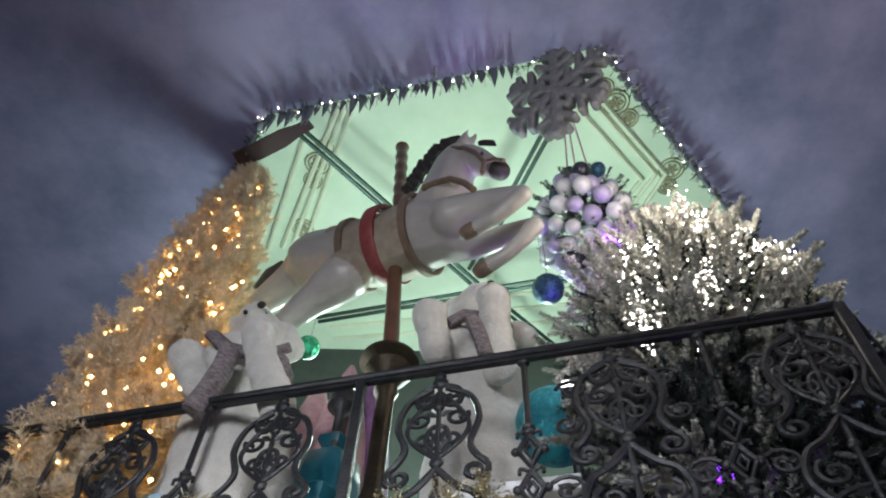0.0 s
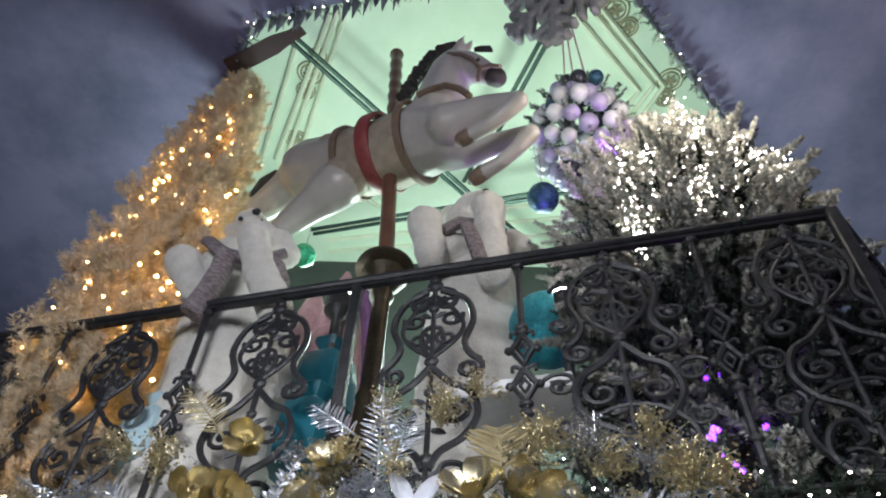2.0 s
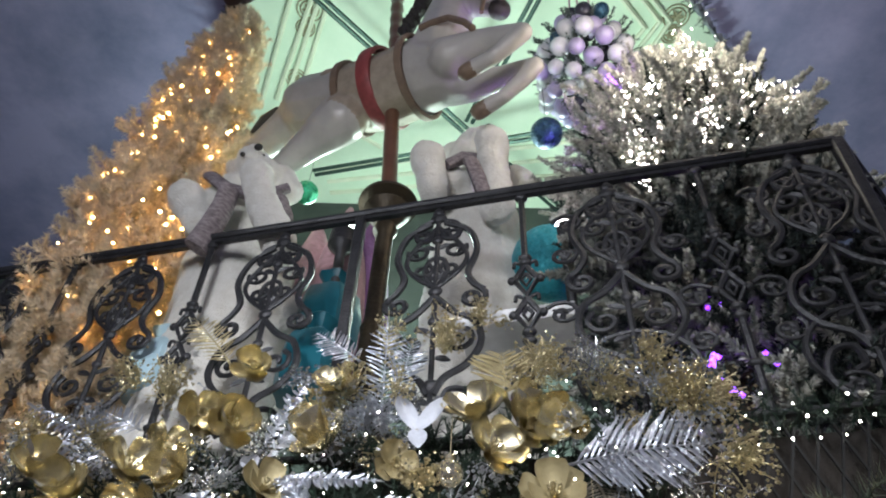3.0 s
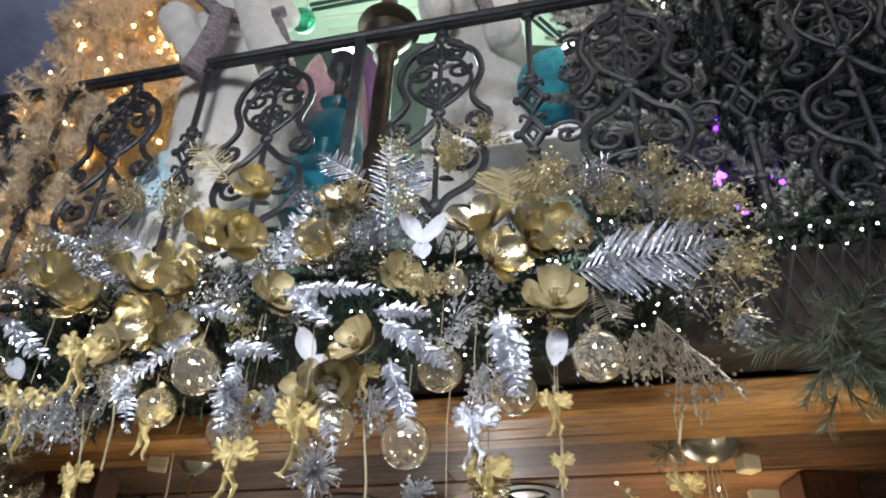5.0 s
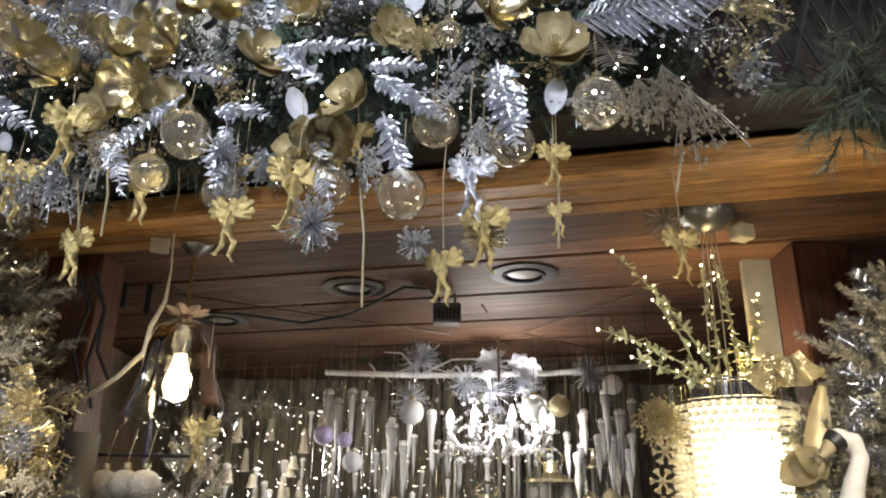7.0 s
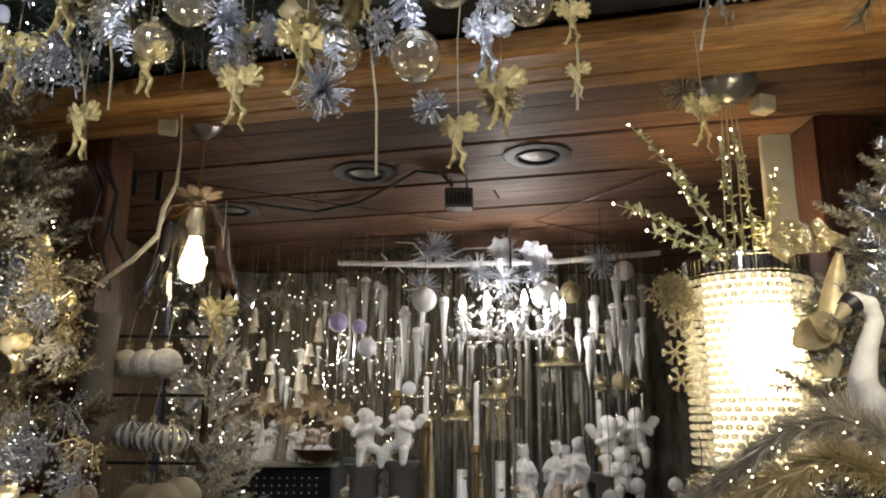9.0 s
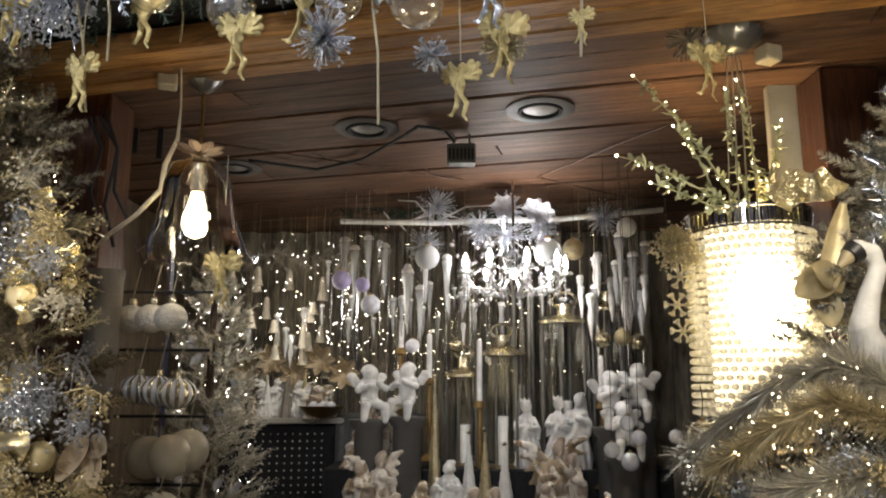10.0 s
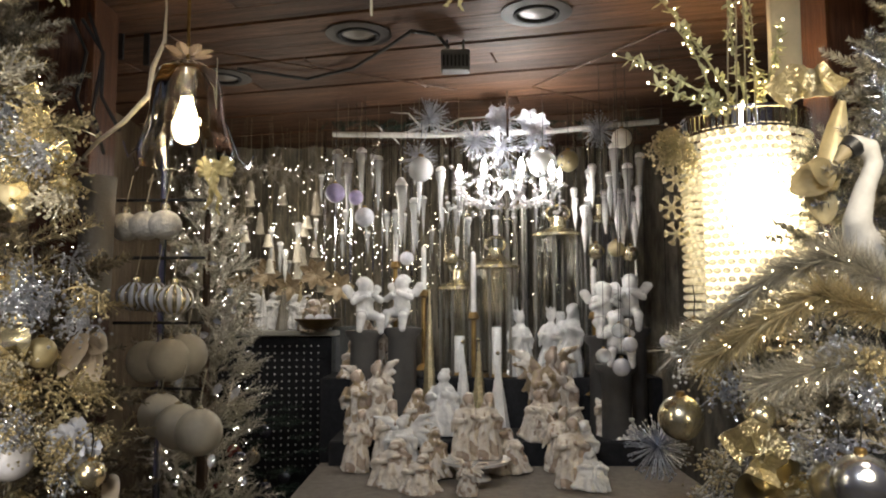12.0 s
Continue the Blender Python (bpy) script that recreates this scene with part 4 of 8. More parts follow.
# ---- hanging cluster of balls ----
M_BALL_WHITE = mat("satin_white_ball", (0.72, 0.72, 0.78), 0.25, coat=0.4, scale=20, random_object=0.25)
M_BALL_LILAC = mat("lilac_ball", (0.48, 0.42, 0.66), 0.3, coat=0.3, scale=20)
M_BALL_BLUE = glitter("blue_glitter", (0.05, 0.13, 0.22), metal=0.6)
M_BALL_DARK = mat("smoke_ball", (0.10, 0.10, 0.13), 0.2, 0.5, scale=20)
M_TEAL = glitter("teal_glitter", (0.06, 0.46, 0.56), 0.4, 260, 0.7, 0.4)
M_RIBBON_PINK = mat("pink_ribbon", (0.72, 0.45, 0.55), 0.5)
cc = Vector((0.626, 2.120, 5.170))
cluster = thing("ball_cluster", cc, "hanging cluster of white, lilac and blue baubles in fir", "ornament cluster")
core = Mesh()
for k in range(130):
    o = Vector((rng.gauss(0, 1), rng.gauss(0, 1), rng.gauss(0, 1))).normalized()
    core.stamp(rng.choice(BUSHY if o.z > 0.2 else FIR), aim(Vector((o.x * 0.17, o.y * 0.17, o.z * 0.24)), o, 1.05))
part("fir_core", core, M_FROST_DARK, cluster, "frosted fir between the baubles")
for r_, ms in ((0.043, [M_BALL_WHITE] * 5 + [M_BALL_LILAC] * 2 + [M_BALL_DARK, M_BALL_BLUE]),):
    datas = [Mesh().ball((0, 0, 0), r_, 16, 12).lathe([(0.010, r_ - 0.002), (0.010, r_ + 0.012)], (0, 0, 0), 8).data("bauble", m) for m in dict.fromkeys(ms)]
    names = list(dict.fromkeys(ms))
    for k in range(88):
        t = math.acos(1 - 2 * (k + 0.5) / 88)
        a = k * 2.39996
        o = Vector((math.sin(t) * math.cos(a), math.sin(t) * math.sin(a), math.cos(t)))
        b = new("bauble", datas[names.index(rng.choice(ms))])
        b.parent = cluster
        q = rng.uniform(0.85, 1.15)
        b.matrix_basis = aim(Vector((o.x * 0.25, o.y * 0.25, o.z * 0.33)) * rng.uniform(0.84, 1.10), -o, q)
for dx in (-0.02, 0.0, 0.03):
    part("ribbon", Mesh().tube([(dx * 3, 0, 0.26), Vector((0.585, 1.900, 5.984)) - cc + Vector((dx, 0, 0))], 0.005, 5), M_RIBBON_PINK, cluster, "thin pink ribbon")
violet_satin = mat("violet_satin", (0.22, 0.12, 0.45), 0.35, sheen=0.3)
for k in range(16):
    b = Vector((rng.uniform(-0.02, 0.16), rng.uniform(-0.12, 0.0), -0.27))
    part("bow_loop", Mesh().leaf(b, b + Vector((rng.uniform(-0.02, 0.11), rng.uniform(-0.06, 0.0), rng.uniform(-0.30, -0.1))), (0, -1, 0.3), 0.06, curl=0.3), violet_satin, cluster, "violet satin bow loop")


def hung_ball(name, c, r, material, label, cat="bauble", cord=0.2, group=""):
    t = thing(name, c, label, cat, group)
    part("ball", Mesh().ball((0, 0, 0), r, 20, 14), material, t)
    part("cap", Mesh().lathe([(r * 0.2, r * 0.95), (r * 0.22, r * 1.0), (r * 0.2, r * 1.16), (0.002, r * 1.2)], (0, 0, 0), 10), M_BRASS, t, "small metal cap")
    if cord:
        part("cord", Mesh().tube([(0, 0, r * 1.15), (0.004, 0, r + cord * 0.6), (0, 0, r + cord)], 0.0015, 4), M_CABLE, t, "thin hanging cord")
    return t


hung_ball("glass_bauble", (0.391, 2.150, 4.662), 0.075, M_BALL_BLUE, "blue glitter bauble hanging below the cluster", cord=0.3)
hung_ball("teal_bauble", (0.348, 2.120, 3.806), 0.15, M_TEAL, "large teal glitter ball lying beside the bear", cord=0)
hung_ball("green_bauble", (-0.755, 2.500, 4.609), 0.06, glitter("green_glitter", (0.05, 0.45, 0.25), metal=0.6), "shiny green bauble behind the bear", cord=0.2)

# gifts and felt hats between the bears
M_PINKFELT = mat("pink_felt", (0.55, 0.33, 0.36), 0.95, scale=30, bump=0.4)
M_TEALBAG = mat("teal_satin", (0.012, 0.11, 0.15), 0.3, scale=9, bump=0.3, bump_scale=14)
M_PLUM = mat("plum_felt", (0.20, 0.09, 0.22), 0.9, scale=20, bump=0.4)
for c, mm, hgt, lab in (((-0.469, 2.250, 3.937), M_PINKFELT, 0.36, "pale pink felt gnome hat"), ((-0.386, 2.350, 3.956), M_PLUM, 0.34, "plum felt gnome hat"), ((-0.624, 2.400, 4.023), M_PINKFELT, 0.3, "dusty pink felt gnome hat")):
    m = Mesh().lathe([(0.10, -0.50), (0.115, -0.3), (0.10, -0.1), (0.085, 0.0), (0.055, hgt * 0.35), (0.035, hgt * 0.6), (0.01, hgt * 0.8)], (0, 0, 0), 18, wave=0.05, lobes=3)
    solid("felt_hat", m, mm, lab + " between the bears", "felt hat", "felt hats", place=c)
for c in ((-0.459, 2.150, 3.628), (-0.462, 2.050, 3.336), (-0.994, 2.120, 3.343)):
    m = Mesh()
    s_ = 0.105 if c[0] > -0.6 else 0.09
    m.lathe([(0.02, -s_ * 2.2), (s_, -s_ * 2.0), (s_ * 1.05, -s_), (s_ * 0.9, 0), (s_ * 0.35, s_ * 0.5), (s_ * 0.6, s_ * 0.9), (s_ * 0.5, s_)], (0, 0, 0), 16, wave=0.08, lobes=5)
    solid("gift_bag", m, M_TEALBAG if c[0] > -0.6 else mat("pale_blue_satin", (0.45, 0.62, 0.70), 0.4), "crinkled satin gift bag on the balcony floor", "gift bag", "gift bags", place=c)
wb = Mesh().box((0, 0, 0), (0.36, 0.30, 0.05), RAIL_TURN, 0, 0.004)
solid("white_board", wb, mat("white_board", (0.8, 0.8, 0.82), 0.5), "white display board on the balcony behind the garland", "board", place=(0.206, 1.944, 3.285))
sl = thing("spot_lamp", (-0.452, 2.120, 3.968), "small bright white lamp behind the railing", "lamp")
part("bulb", Mesh().ball((0, 0, 0), 0.045, 14, 10), mat("lamp_white", (0.9, 0.9, 0.9), 0.4, emit=10, glow=(0.85, 1.0, 0.95)), sl)
part("holder", Mesh().lathe([(0.05, -0.03), (0.055, -0.1), (0.02, -0.14), (0.015, -0.6)], (0, 0, 0), 14), M_IRON, sl)
sl2 = thing("spot_lamp", (0.388, 2.000, 3.874), "small bright white lamp behind the railing", "lamp")
part("bulb", Mesh().ball((0, 0, 0), 0.035, 14, 10), mat("lamp_pink", (0.9, 0.9, 0.9), 0.4, emit=10, glow=(1.0, 0.85, 0.95)), sl2)
part("holder", Mesh().lathe([(0.04, -0.02), (0.045, -0.08), (0.02, -0.12), (0.015, -0.6)], (0, 0, 0), 14), M_IRON, sl2)
sn2 = Mesh()
for k in range(60):
    x = -2.2 + 3.3 * k / 59
    sn2.ball(on_rail(x, rng.uniform(0.35, 0.7), DECK + 0.03), (rng.uniform(0.12, 0.2), rng.uniform(0.12, 0.2), rng.uniform(0.05, 0.1)), 10, 6)
solid("snow_blanket", sn2, M_SNOW, "white fleece snow spread on the balcony floor", "snow", kind="stuff")

# ---- front garland of the balcony ----
M_GOLD = mat("gold_leaf", (0.80, 0.73, 0.53), 0.24, 0.92, second=(0.66, 0.58, 0.37), scale=14, bump=0.15, bump_scale=40)
M_GOLD_MATT = mat("matt_gold_felt", (0.44, 0.37, 0.21), 0.55, 0.4, scale=25, bump=0.2)
M_GOLD_GLIT = glitter("gold_glitter", (0.68, 0.59, 0.37), 0.30, 420, 1.0)
M_SILVER = glitter("silver_glitter", (0.60, 0.63, 0.71), 0.30, 300, 0.72)
M_SILVER_FLAT = mat("silver_foil", (0.72, 0.74, 0.78), 0.22, 0.95, scale=30)
M_WHITE_LEAF = mat("white_fabric_leaf", (0.55, 0.57, 0.64), 0.6, scale=20, bump=0.2)
M_GLASS = mat("clear_glass", (0.95, 0.95, 0.93), 0.02, trans=1.0, ior=1.45, vary=0.0)
M_CORD = mat("gold_cord", (0.33, 0.28, 0.18), 0.6, scale=30)
M_GREY = mat("grey_bead", (0.30, 0.27, 0.22), 0.4, 0.6, scale=25)

# dark fir backing
FG = thing("balcony_garland", on_rail(-0.3, -0.05, DECK - 0.1), "dark fir garland along the balcony edge under the flowers", "garland")
o = -Vector(on_rail(-0.3, -0.05, DECK - 0.1))
gm = Mesh()
for lift, back in ((-0.05, -0.03), (-0.15, -0.06), (-0.22, -0.03), (0.02, -0.02)):
    rope(gm, [on_rail(-1.9, back, DECK + lift - 0.12) + o, on_rail(-0.3, back, DECK + lift) + o, on_rail(0.50, back, DECK + lift) + o], 1.10, 0.012, FIR)
rope(gm, [on_rail(0.6, -0.03, DECK + 0.02) + o, on_rail(1.18, -0.02, DECK) + o, Vector((1.9, 2.2, DECK)) + o], 0.62, 0.006, FIR)
part("fir_needles", gm, M_NEEDLE, FG)


def petal_flower(kind_mat, label, name, cups, size, spread=1.0):
    f = thing(name, (0, 0, 0), label, "artificial flower", "flowers of the garland")
    for k in range(cups):
        a = 2 * math.pi * k / cups + (0.4 if k % 2 else 0)
        out = 1.0 if k % 2 else 0.85
        rise = (0.95 if k % 2 == 0 else 0.25) * spread * rng.uniform(0.8, 1.2)
        t = Vector((math.cos(a) * out, math.sin(a) * out, rise)) * size * rng.uniform(0.92, 1.12)
        part("petal", Mesh().leaf((0, 0, 0), t, Vector((-math.cos(a) * 0.6, -math.sin(a) * 0.6, 1)), size * rng.uniform(0.95, 1.15), 0, 0.34, 9, 6, True), kind_mat, f)
    core = Mesh()
    for k in range(9):
        a = k * 2.4
        core.tube([(0, 0, 0), (math.cos(a) * size * 0.16, math.sin(a) * size * 0.16, size * 0.42)], [0.003, 0.002], 4)
        core.gem((math.cos(a) * size * 0.16, math.sin(a) * size * 0.16, size * 0.43), 0.005)
    part("stamens", core, M_GOLD_GLIT, f)
    return f


mag = petal_flower(M_GOLD, "large shiny gold magnolia with cupped petals", "gold_magnolia", 8, 0.070)
mag2 = petal_flower(M_GOLD, "large shiny gold magnolia, fully open", "gold_magnolia", 6, 0.078, 0.45)
felt = petal_flower(M_GOLD_MATT, "matt bronze felt flower with a beaded centre", "bronze_flower", 6, 0.07, 0.3)
EYE_WAY = Vector((0.0, -0.75, -0.25))


def strew(base, spots, grow=1.0):
    for i, p in enumerate(spots):
        w = EYE_WAY + Vector((rng.uniform(-0.7, 0.7), rng.uniform(-0.2, 0.2), rng.uniform(-0.1, 0.9)))
        m = aim(p, w, grow * rng.uniform(0.85, 1.15), rng.uniform(0, 6))
        if i == 0:
            base.matrix_world = m
        else:
            c = copy_thing(base, Matrix.Identity(4))
            c.matrix_world = m


strew(mag, [(-0.534, 1.702, 2.981), (-0.537, 1.641, 2.783), (-0.298, 1.635, 2.726), (0.139, 1.549, 2.770), (-1.042, 1.785, 2.717), (-0.632, 1.685, 2.684), (-0.921, 1.776, 2.658), (-0.280, 1.651, 2.421)])
strew(mag2, [(-0.635, 1.686, 2.839), (-0.292, 1.664, 2.903), (0.054, 1.559, 2.772), (0.234, 1.526, 2.745),            (0.073, 1.534, 2.670), (-0.773, 1.699, 2.684), (-0.721, 1.707, 2.596), (-0.723, 1.749, 2.763), (0.161, 1.554, 2.747)])
strew(felt, [(-0.205, 1.581, 2.484), (-0.429, 1.636, 2.619), (0.203, 1.503, 2.554), (-0.141, 1.617, 2.679), (-0.673, 1.736, 2.550), (-0.808, 1.769, 2.555), (-0.331, 1.674, 2.403)])

# white fabric leaves
for a, b in (((-0.092, 1.605, 2.768), (-0.143, 1.597, 2.843)), ((-0.086, 1.604, 2.767), (-0.014, 1.566, 2.823)), ((-0.089, 1.605, 2.764), (-0.081, 1.561, 2.683)), ((-0.324, 1.651, 2.481), (-0.270, 1.607, 2.435)),
             ((-0.324, 1.651, 2.481), (-0.347, 1.626, 2.545)), ((0.212, 1.542, 2.516), (0.192, 1.515, 2.411)), ((-1.115, 1.865, 2.555), (-1.036, 1.814, 2.473)), ((-0.492, 1.692, 2.733), (-0.456, 1.642, 2.655))):
    solid("white_leaf", Mesh().leaf(Vector(a), Vector(b), (0, -1, 0.2), 0.045, 0, 0.12, 6, 4), M_WHITE_LEAF, "pale silver-white fabric leaf in the garland", "leaf", "white leaves of the garland")


def fern(a, b, width, leaflets, material, label, slim=0.16, sag=0.1, name="fern_frond"):
    a, b = Vector(a), Vector(b)
    f = thing(name, a, label, "fern", "fronds of the garland")
    d = b - a
    L = d.length
    side = d.cross(Vector((0, -1, 0.3))).normalized()
    nor = side.cross(d).normalized()
    pts = [d * (k / 12) - Vector((0, 0, 1)) * (sag * L * (k / 12) ** 2) + nor * 0.01 for k in range(13)]
    part("stem", Mesh().tube(pts, [0.004 - 0.00025 * k for k in range(13)], 5), material, f)
    m = Mesh()
    for k in range(leaflets):
        u = 0.08 + 0.9 * k / leaflets
        i = min(11, int(u * 12))
        p = pts[i].lerp(pts[i + 1], u * 12 - i)
        w = width * math.sin(math.pi * min(0.95, 0.18 + 0.78 * u)) * rng.uniform(0.9, 1.1)
        for s in (1, -1):
            t = p + side * s * w + d.normalized() * w * 0.55 + Vector((rng.uniform(-.006, .006), rng.uniform(-.012, .006), rng.uniform(-.01, .006)))
            m.leaf(p, t, nor, w * slim * 2, 0, -0.08, 3)
    part("leaflets", m, material, f)
    return f


for a, b, w in (((-0.397, 1.628, 2.633), (-0.147, 1.567, 2.621), 0.035), ((-0.273, 1.598, 2.532), (-0.394, 1.607, 2.635), 0.03), ((-0.164, 1.551, 2.523), (-0.005, 1.533, 2.413), 0.035), ((-0.139, 1.545, 2.434), (-0.084, 1.531, 2.267), 0.032),
                ((0.087, 1.531, 2.547), (0.122, 1.502, 2.342), 0.045), ((-0.641, 1.708, 2.630), (-0.463, 1.644, 2.573), 0.03), ((-1.085, 1.847, 2.843), (-0.826, 1.732, 2.708), 0.03), ((-0.589, 1.675, 2.550), (-0.769, 1.718, 2.424), 0.03),
                ((-0.439, 1.659, 2.697), (-0.325, 1.672, 2.868), 0.028), ((-0.180, 1.575, 2.557), (-0.050, 1.544, 2.543), 0.03), ((-0.519, 1.678, 2.517), (-0.369, 1.601, 2.462), 0.03), ((-1.186, 1.872, 2.671), (-0.971, 1.788, 2.522), 0.035), ((-0.803, 1.778, 2.522), (-0.700, 1.702, 2.325), 0.03),
                ((-0.291, 1.643, 2.472), (-0.239, 1.610, 2.256), 0.028), ((-0.466, 1.696, 2.736), (-0.372, 1.704, 2.991), 0.028), ((-0.496, 1.703, 2.495), (-0.488, 1.650, 2.312), 0.03), ((-1.213, 1.909, 2.986), (-0.858, 1.761, 2.767), 0.03)):
    fern(a, b, w * 0.85, 19, M_SILVER, "silver glitter fern frond in the garland", 0.24, 0.06)
for a, b, w, mm, lab in (((0.241, 1.534, 2.638), (0.512, 1.407, 2.664), 0.11, M_SILVER, "big open silver palm frond"), ((-0.185, 1.700, 2.866), (-0.190, 1.680, 3.172), 0.06, M_SILVER, "silver palm frond"), ((-0.642, 1.832, 3.085), (-0.793, 1.827, 3.280), 0.06, M_GOLD_GLIT, "gold palm frond"),
                         ((0.125, 1.645, 2.887), (0.110, 1.608, 3.009), 0.08, M_GOLD_MATT, "bronze palm frond"), ((-0.931, 1.861, 2.847), (-1.273, 1.903, 2.980), 0.06, M_GREY, "grey palm frond"), ((-0.261, 1.739, 3.041), (-0.394, 1.730, 3.150), 0.05, M_SILVER, "silver palm frond"),
                         ((0.300, 1.561, 2.628), (0.316, 1.454, 2.484), 0.05, M_GREY, "grey palm frond"), ((-0.836, 1.838, 2.871), (-0.955, 1.826, 2.934), 0.045, M_SILVER, "silver palm frond"), ((-0.147, 1.722, 2.937), (-0.117, 1.683, 3.106), 0.05, M_SILVER, "silver palm frond")):
    fern(a, b, w, 18, mm, lab + " in the garland", 0.06, 0.12, "palm_frond")


def spray(c, way, length, stems, beads, material, label, bead=0.0045, open_=0.5):
    s = thing("berry_spray", c, label, "berry spray", "berry sprays of the garland")
    st, be = Mesh(), Mesh()
    for k in range(stems):
        d = (Vector(way).normalized() + Vector((rng.gauss(0, open_), rng.gauss(0, open_), rng.gauss(0, open_)))).normalized()
        l = length * rng.uniform(0.6, 1.1)
        st.tube([(0, 0, 0), d * l * 0.5 + Vector((0, 0, 0.01)), d * l], 0.0015, 4, cap=False)
        for j in range(beads):
            u = 0.3 + 0.7 * rng.random()
            be.gem(d * l * u + Vector((rng.gauss(0, 0.012), rng.gauss(0, 0.012), rng.gauss(0, 0.012))), bead * rng.uniform(0.6, 1.3))
    part("stems", st, material, s)
    part("beads", be, material, s)


for c, way, l, n in (((-0.033, 1.694, 3.049), (0, -0.3, 1), 0.13, 26), ((-0.186, 1.731, 3.066), (0, -0.2, 1), 0.12, 18), ((-0.801, 1.850, 2.975), (-0.2, -0.3, 0.8), 0.13, 24), ((-0.907, 1.876, 3.051), (-0.5, -0.3, 0.4), 0.1, 16), ((0.336, 1.594, 2.854), (0.5, -0.3, 0.5), 0.12, 22),
                     ((0.452, 1.565, 2.870), (0.7, -0.3, 0.2), 0.15, 26), ((0.550, 1.521, 2.806), (0.8, -0.3, 0), 0.12, 22), ((0.549, 1.480, 2.641), (0.8, -0.3, 0.1), 0.12, 22), ((0.238, 1.638, 2.947), (0.2, -0.3, 0.8), 0.1, 16), ((0.071, 1.689, 3.147), (0.1, -0.2, 1), 0.09, 14), ((-0.059, 1.566, 2.606), (0, -0.8, -0.2), 0.07, 12)):
    spray(c, way, l, n, 16, M_GOLD_GLIT, "gold glitter berry spray in the garland")
for c, way, l, n in (((0.408, 1.494, 2.522), (0, -0.1, -1), 0.16, 12), ((0.451, 1.504, 2.476), (0.1, -0.1, -1), 0.16, 12), ((0.362, 1.505, 2.500), (-0.1, -0.1, -1), 0.13, 10), ((-0.930, 1.820, 2.478), (0, -0.1, -1), 0.16, 16), ((-0.480, 1.700, 2.410), (0, -0.1, -1), 0.11, 14), ((-0.189, 1.660, 2.428), (0, -0.1, -1), 0.1, 12), ((-1.021, 1.842, 2.470), (0, -0.1, -1), 0.14, 14), ((0.054, 1.580, 2.451), (0, -0.1, -1), 0.12, 12), ((-0.407, 1.692, 2.436), (0, -0.1, -1), 0.1, 12)):
    spray(c, way, l, n, 14, M_GREY if c[0] > 0.35 else M_SILVER, "hanging spray of small glitter beads", 0.005, 0.25)
for k in range(46):
    x = rng.uniform(-1.35, 0.62)
    p = on_rail(x, rng.uniform(-0.17, -0.06), DECK + rng.uniform(-0.32, 0.1) - (0.1 if x < -0.8 else 0))
    spray(p, EYE_WAY + Vector((rng.uniform(-0.8, 0.8), 0, rng.uniform(-0.8, 0.8))), rng.uniform(0.07, 0.11), 10, 8, rng.choice([M_SILVER, M_SILVER, M_GOLD_GLIT, M_SILVER_FLAT]), "small silver and gold filler spray", 0.005, 0.6)

for k in range(40):
    x = rng.uniform(-1.2, 0.66)
    top_ = 0.24 - 0.16 * abs(x + 0.25)
    spray(on_rail(x, rng.uniform(-0.14, -0.03), DECK + rng.uniform(-0.06, top_)), (rng.uniform(-0.7, 0.7), -0.6, rng.uniform(0.0, 0.9)), rng.uniform(0.07, 0.11), 14, 11, rng.choice([M_SILVER, M_GOLD_GLIT, M_GOLD_GLIT, M_SILVER_FLAT]), "silver and gold glitter spray at the top of the garland", 0.0045, 0.55)

# glass balls
M_BAUBLE = mat("coated_glass", (0.95, 0.91, 0.81), 0.02, 0.16, trans=0.97, ior=1.45, vary=0.0)


def shell(c, r):
    m = Mesh().ball((0, 0, 0), r, 24, 16)
    k = Mesh().ball((0, 0, 0), r * 0.98, 24, 16)
    k.f = [f[::-1] for f in k.f]
    return m.stamp(k, Matrix.Identity(4))


for c, r in (((0.278, 1.484, 2.429), 0.052), ((-0.096, 1.555, 2.266), 0.05), ((-0.576, 1.672, 2.456), 0.055), ((0.115, 1.545, 2.373), 0.048), ((-0.671, 1.736, 2.393), 0.045), ((-0.010, 1.534, 2.619), 0.03), ((-0.259, 1.656, 2.333), 0.05), ((-0.496, 1.714, 2.336), 0.045), ((-0.035, 1.581, 2.436), 0.05), ((-0.792, 1.786, 2.467), 0.05)):
    t = thing("glass_ball", c, "clear glass bauble hanging from the garland", "bauble", "glass balls of the garland")
    gl = part("ball", shell(c, r), M_BAUBLE, t)
    gl.visible_shadow = False
    part("cap", Mesh().lathe([(0.010, r - 0.002), (0.012, r), (0.011, r + 0.012), (0.003, r + 0.014)], (0, 0, 0), 10), M_GOLD, t)
    part("cord", Mesh().tube([(0, 0, r + 0.012), (0.003, 0.01, r + 0.12)], 0.0012, 4), M_CORD, t)

# flat cut-out angels on cords
def cutout(outline, depth=0.003):
    a = [(x, -depth, z) for x, z in outline]
    b = [(x, depth, z) for x, z in outline]
    m = Mesh()
    n = len(outline)
    m.add(a + b, [tuple(range(n)), tuple(range(2 * n - 1, n - 1, -1))] + [(i, i + n, (i + 1) % n + n, (i + 1) % n) for i in range(n)])
    return m


ang = Mesh()


def plump(pts, rad):
    """One limb of the little plate figure, rounded at its joints."""
    ang.tube(pts, rad, 8, flat=0.4)
    for p, r in zip(pts, rad):
        ang.ball(p, (r, r * 0.4, r), 10, 6)


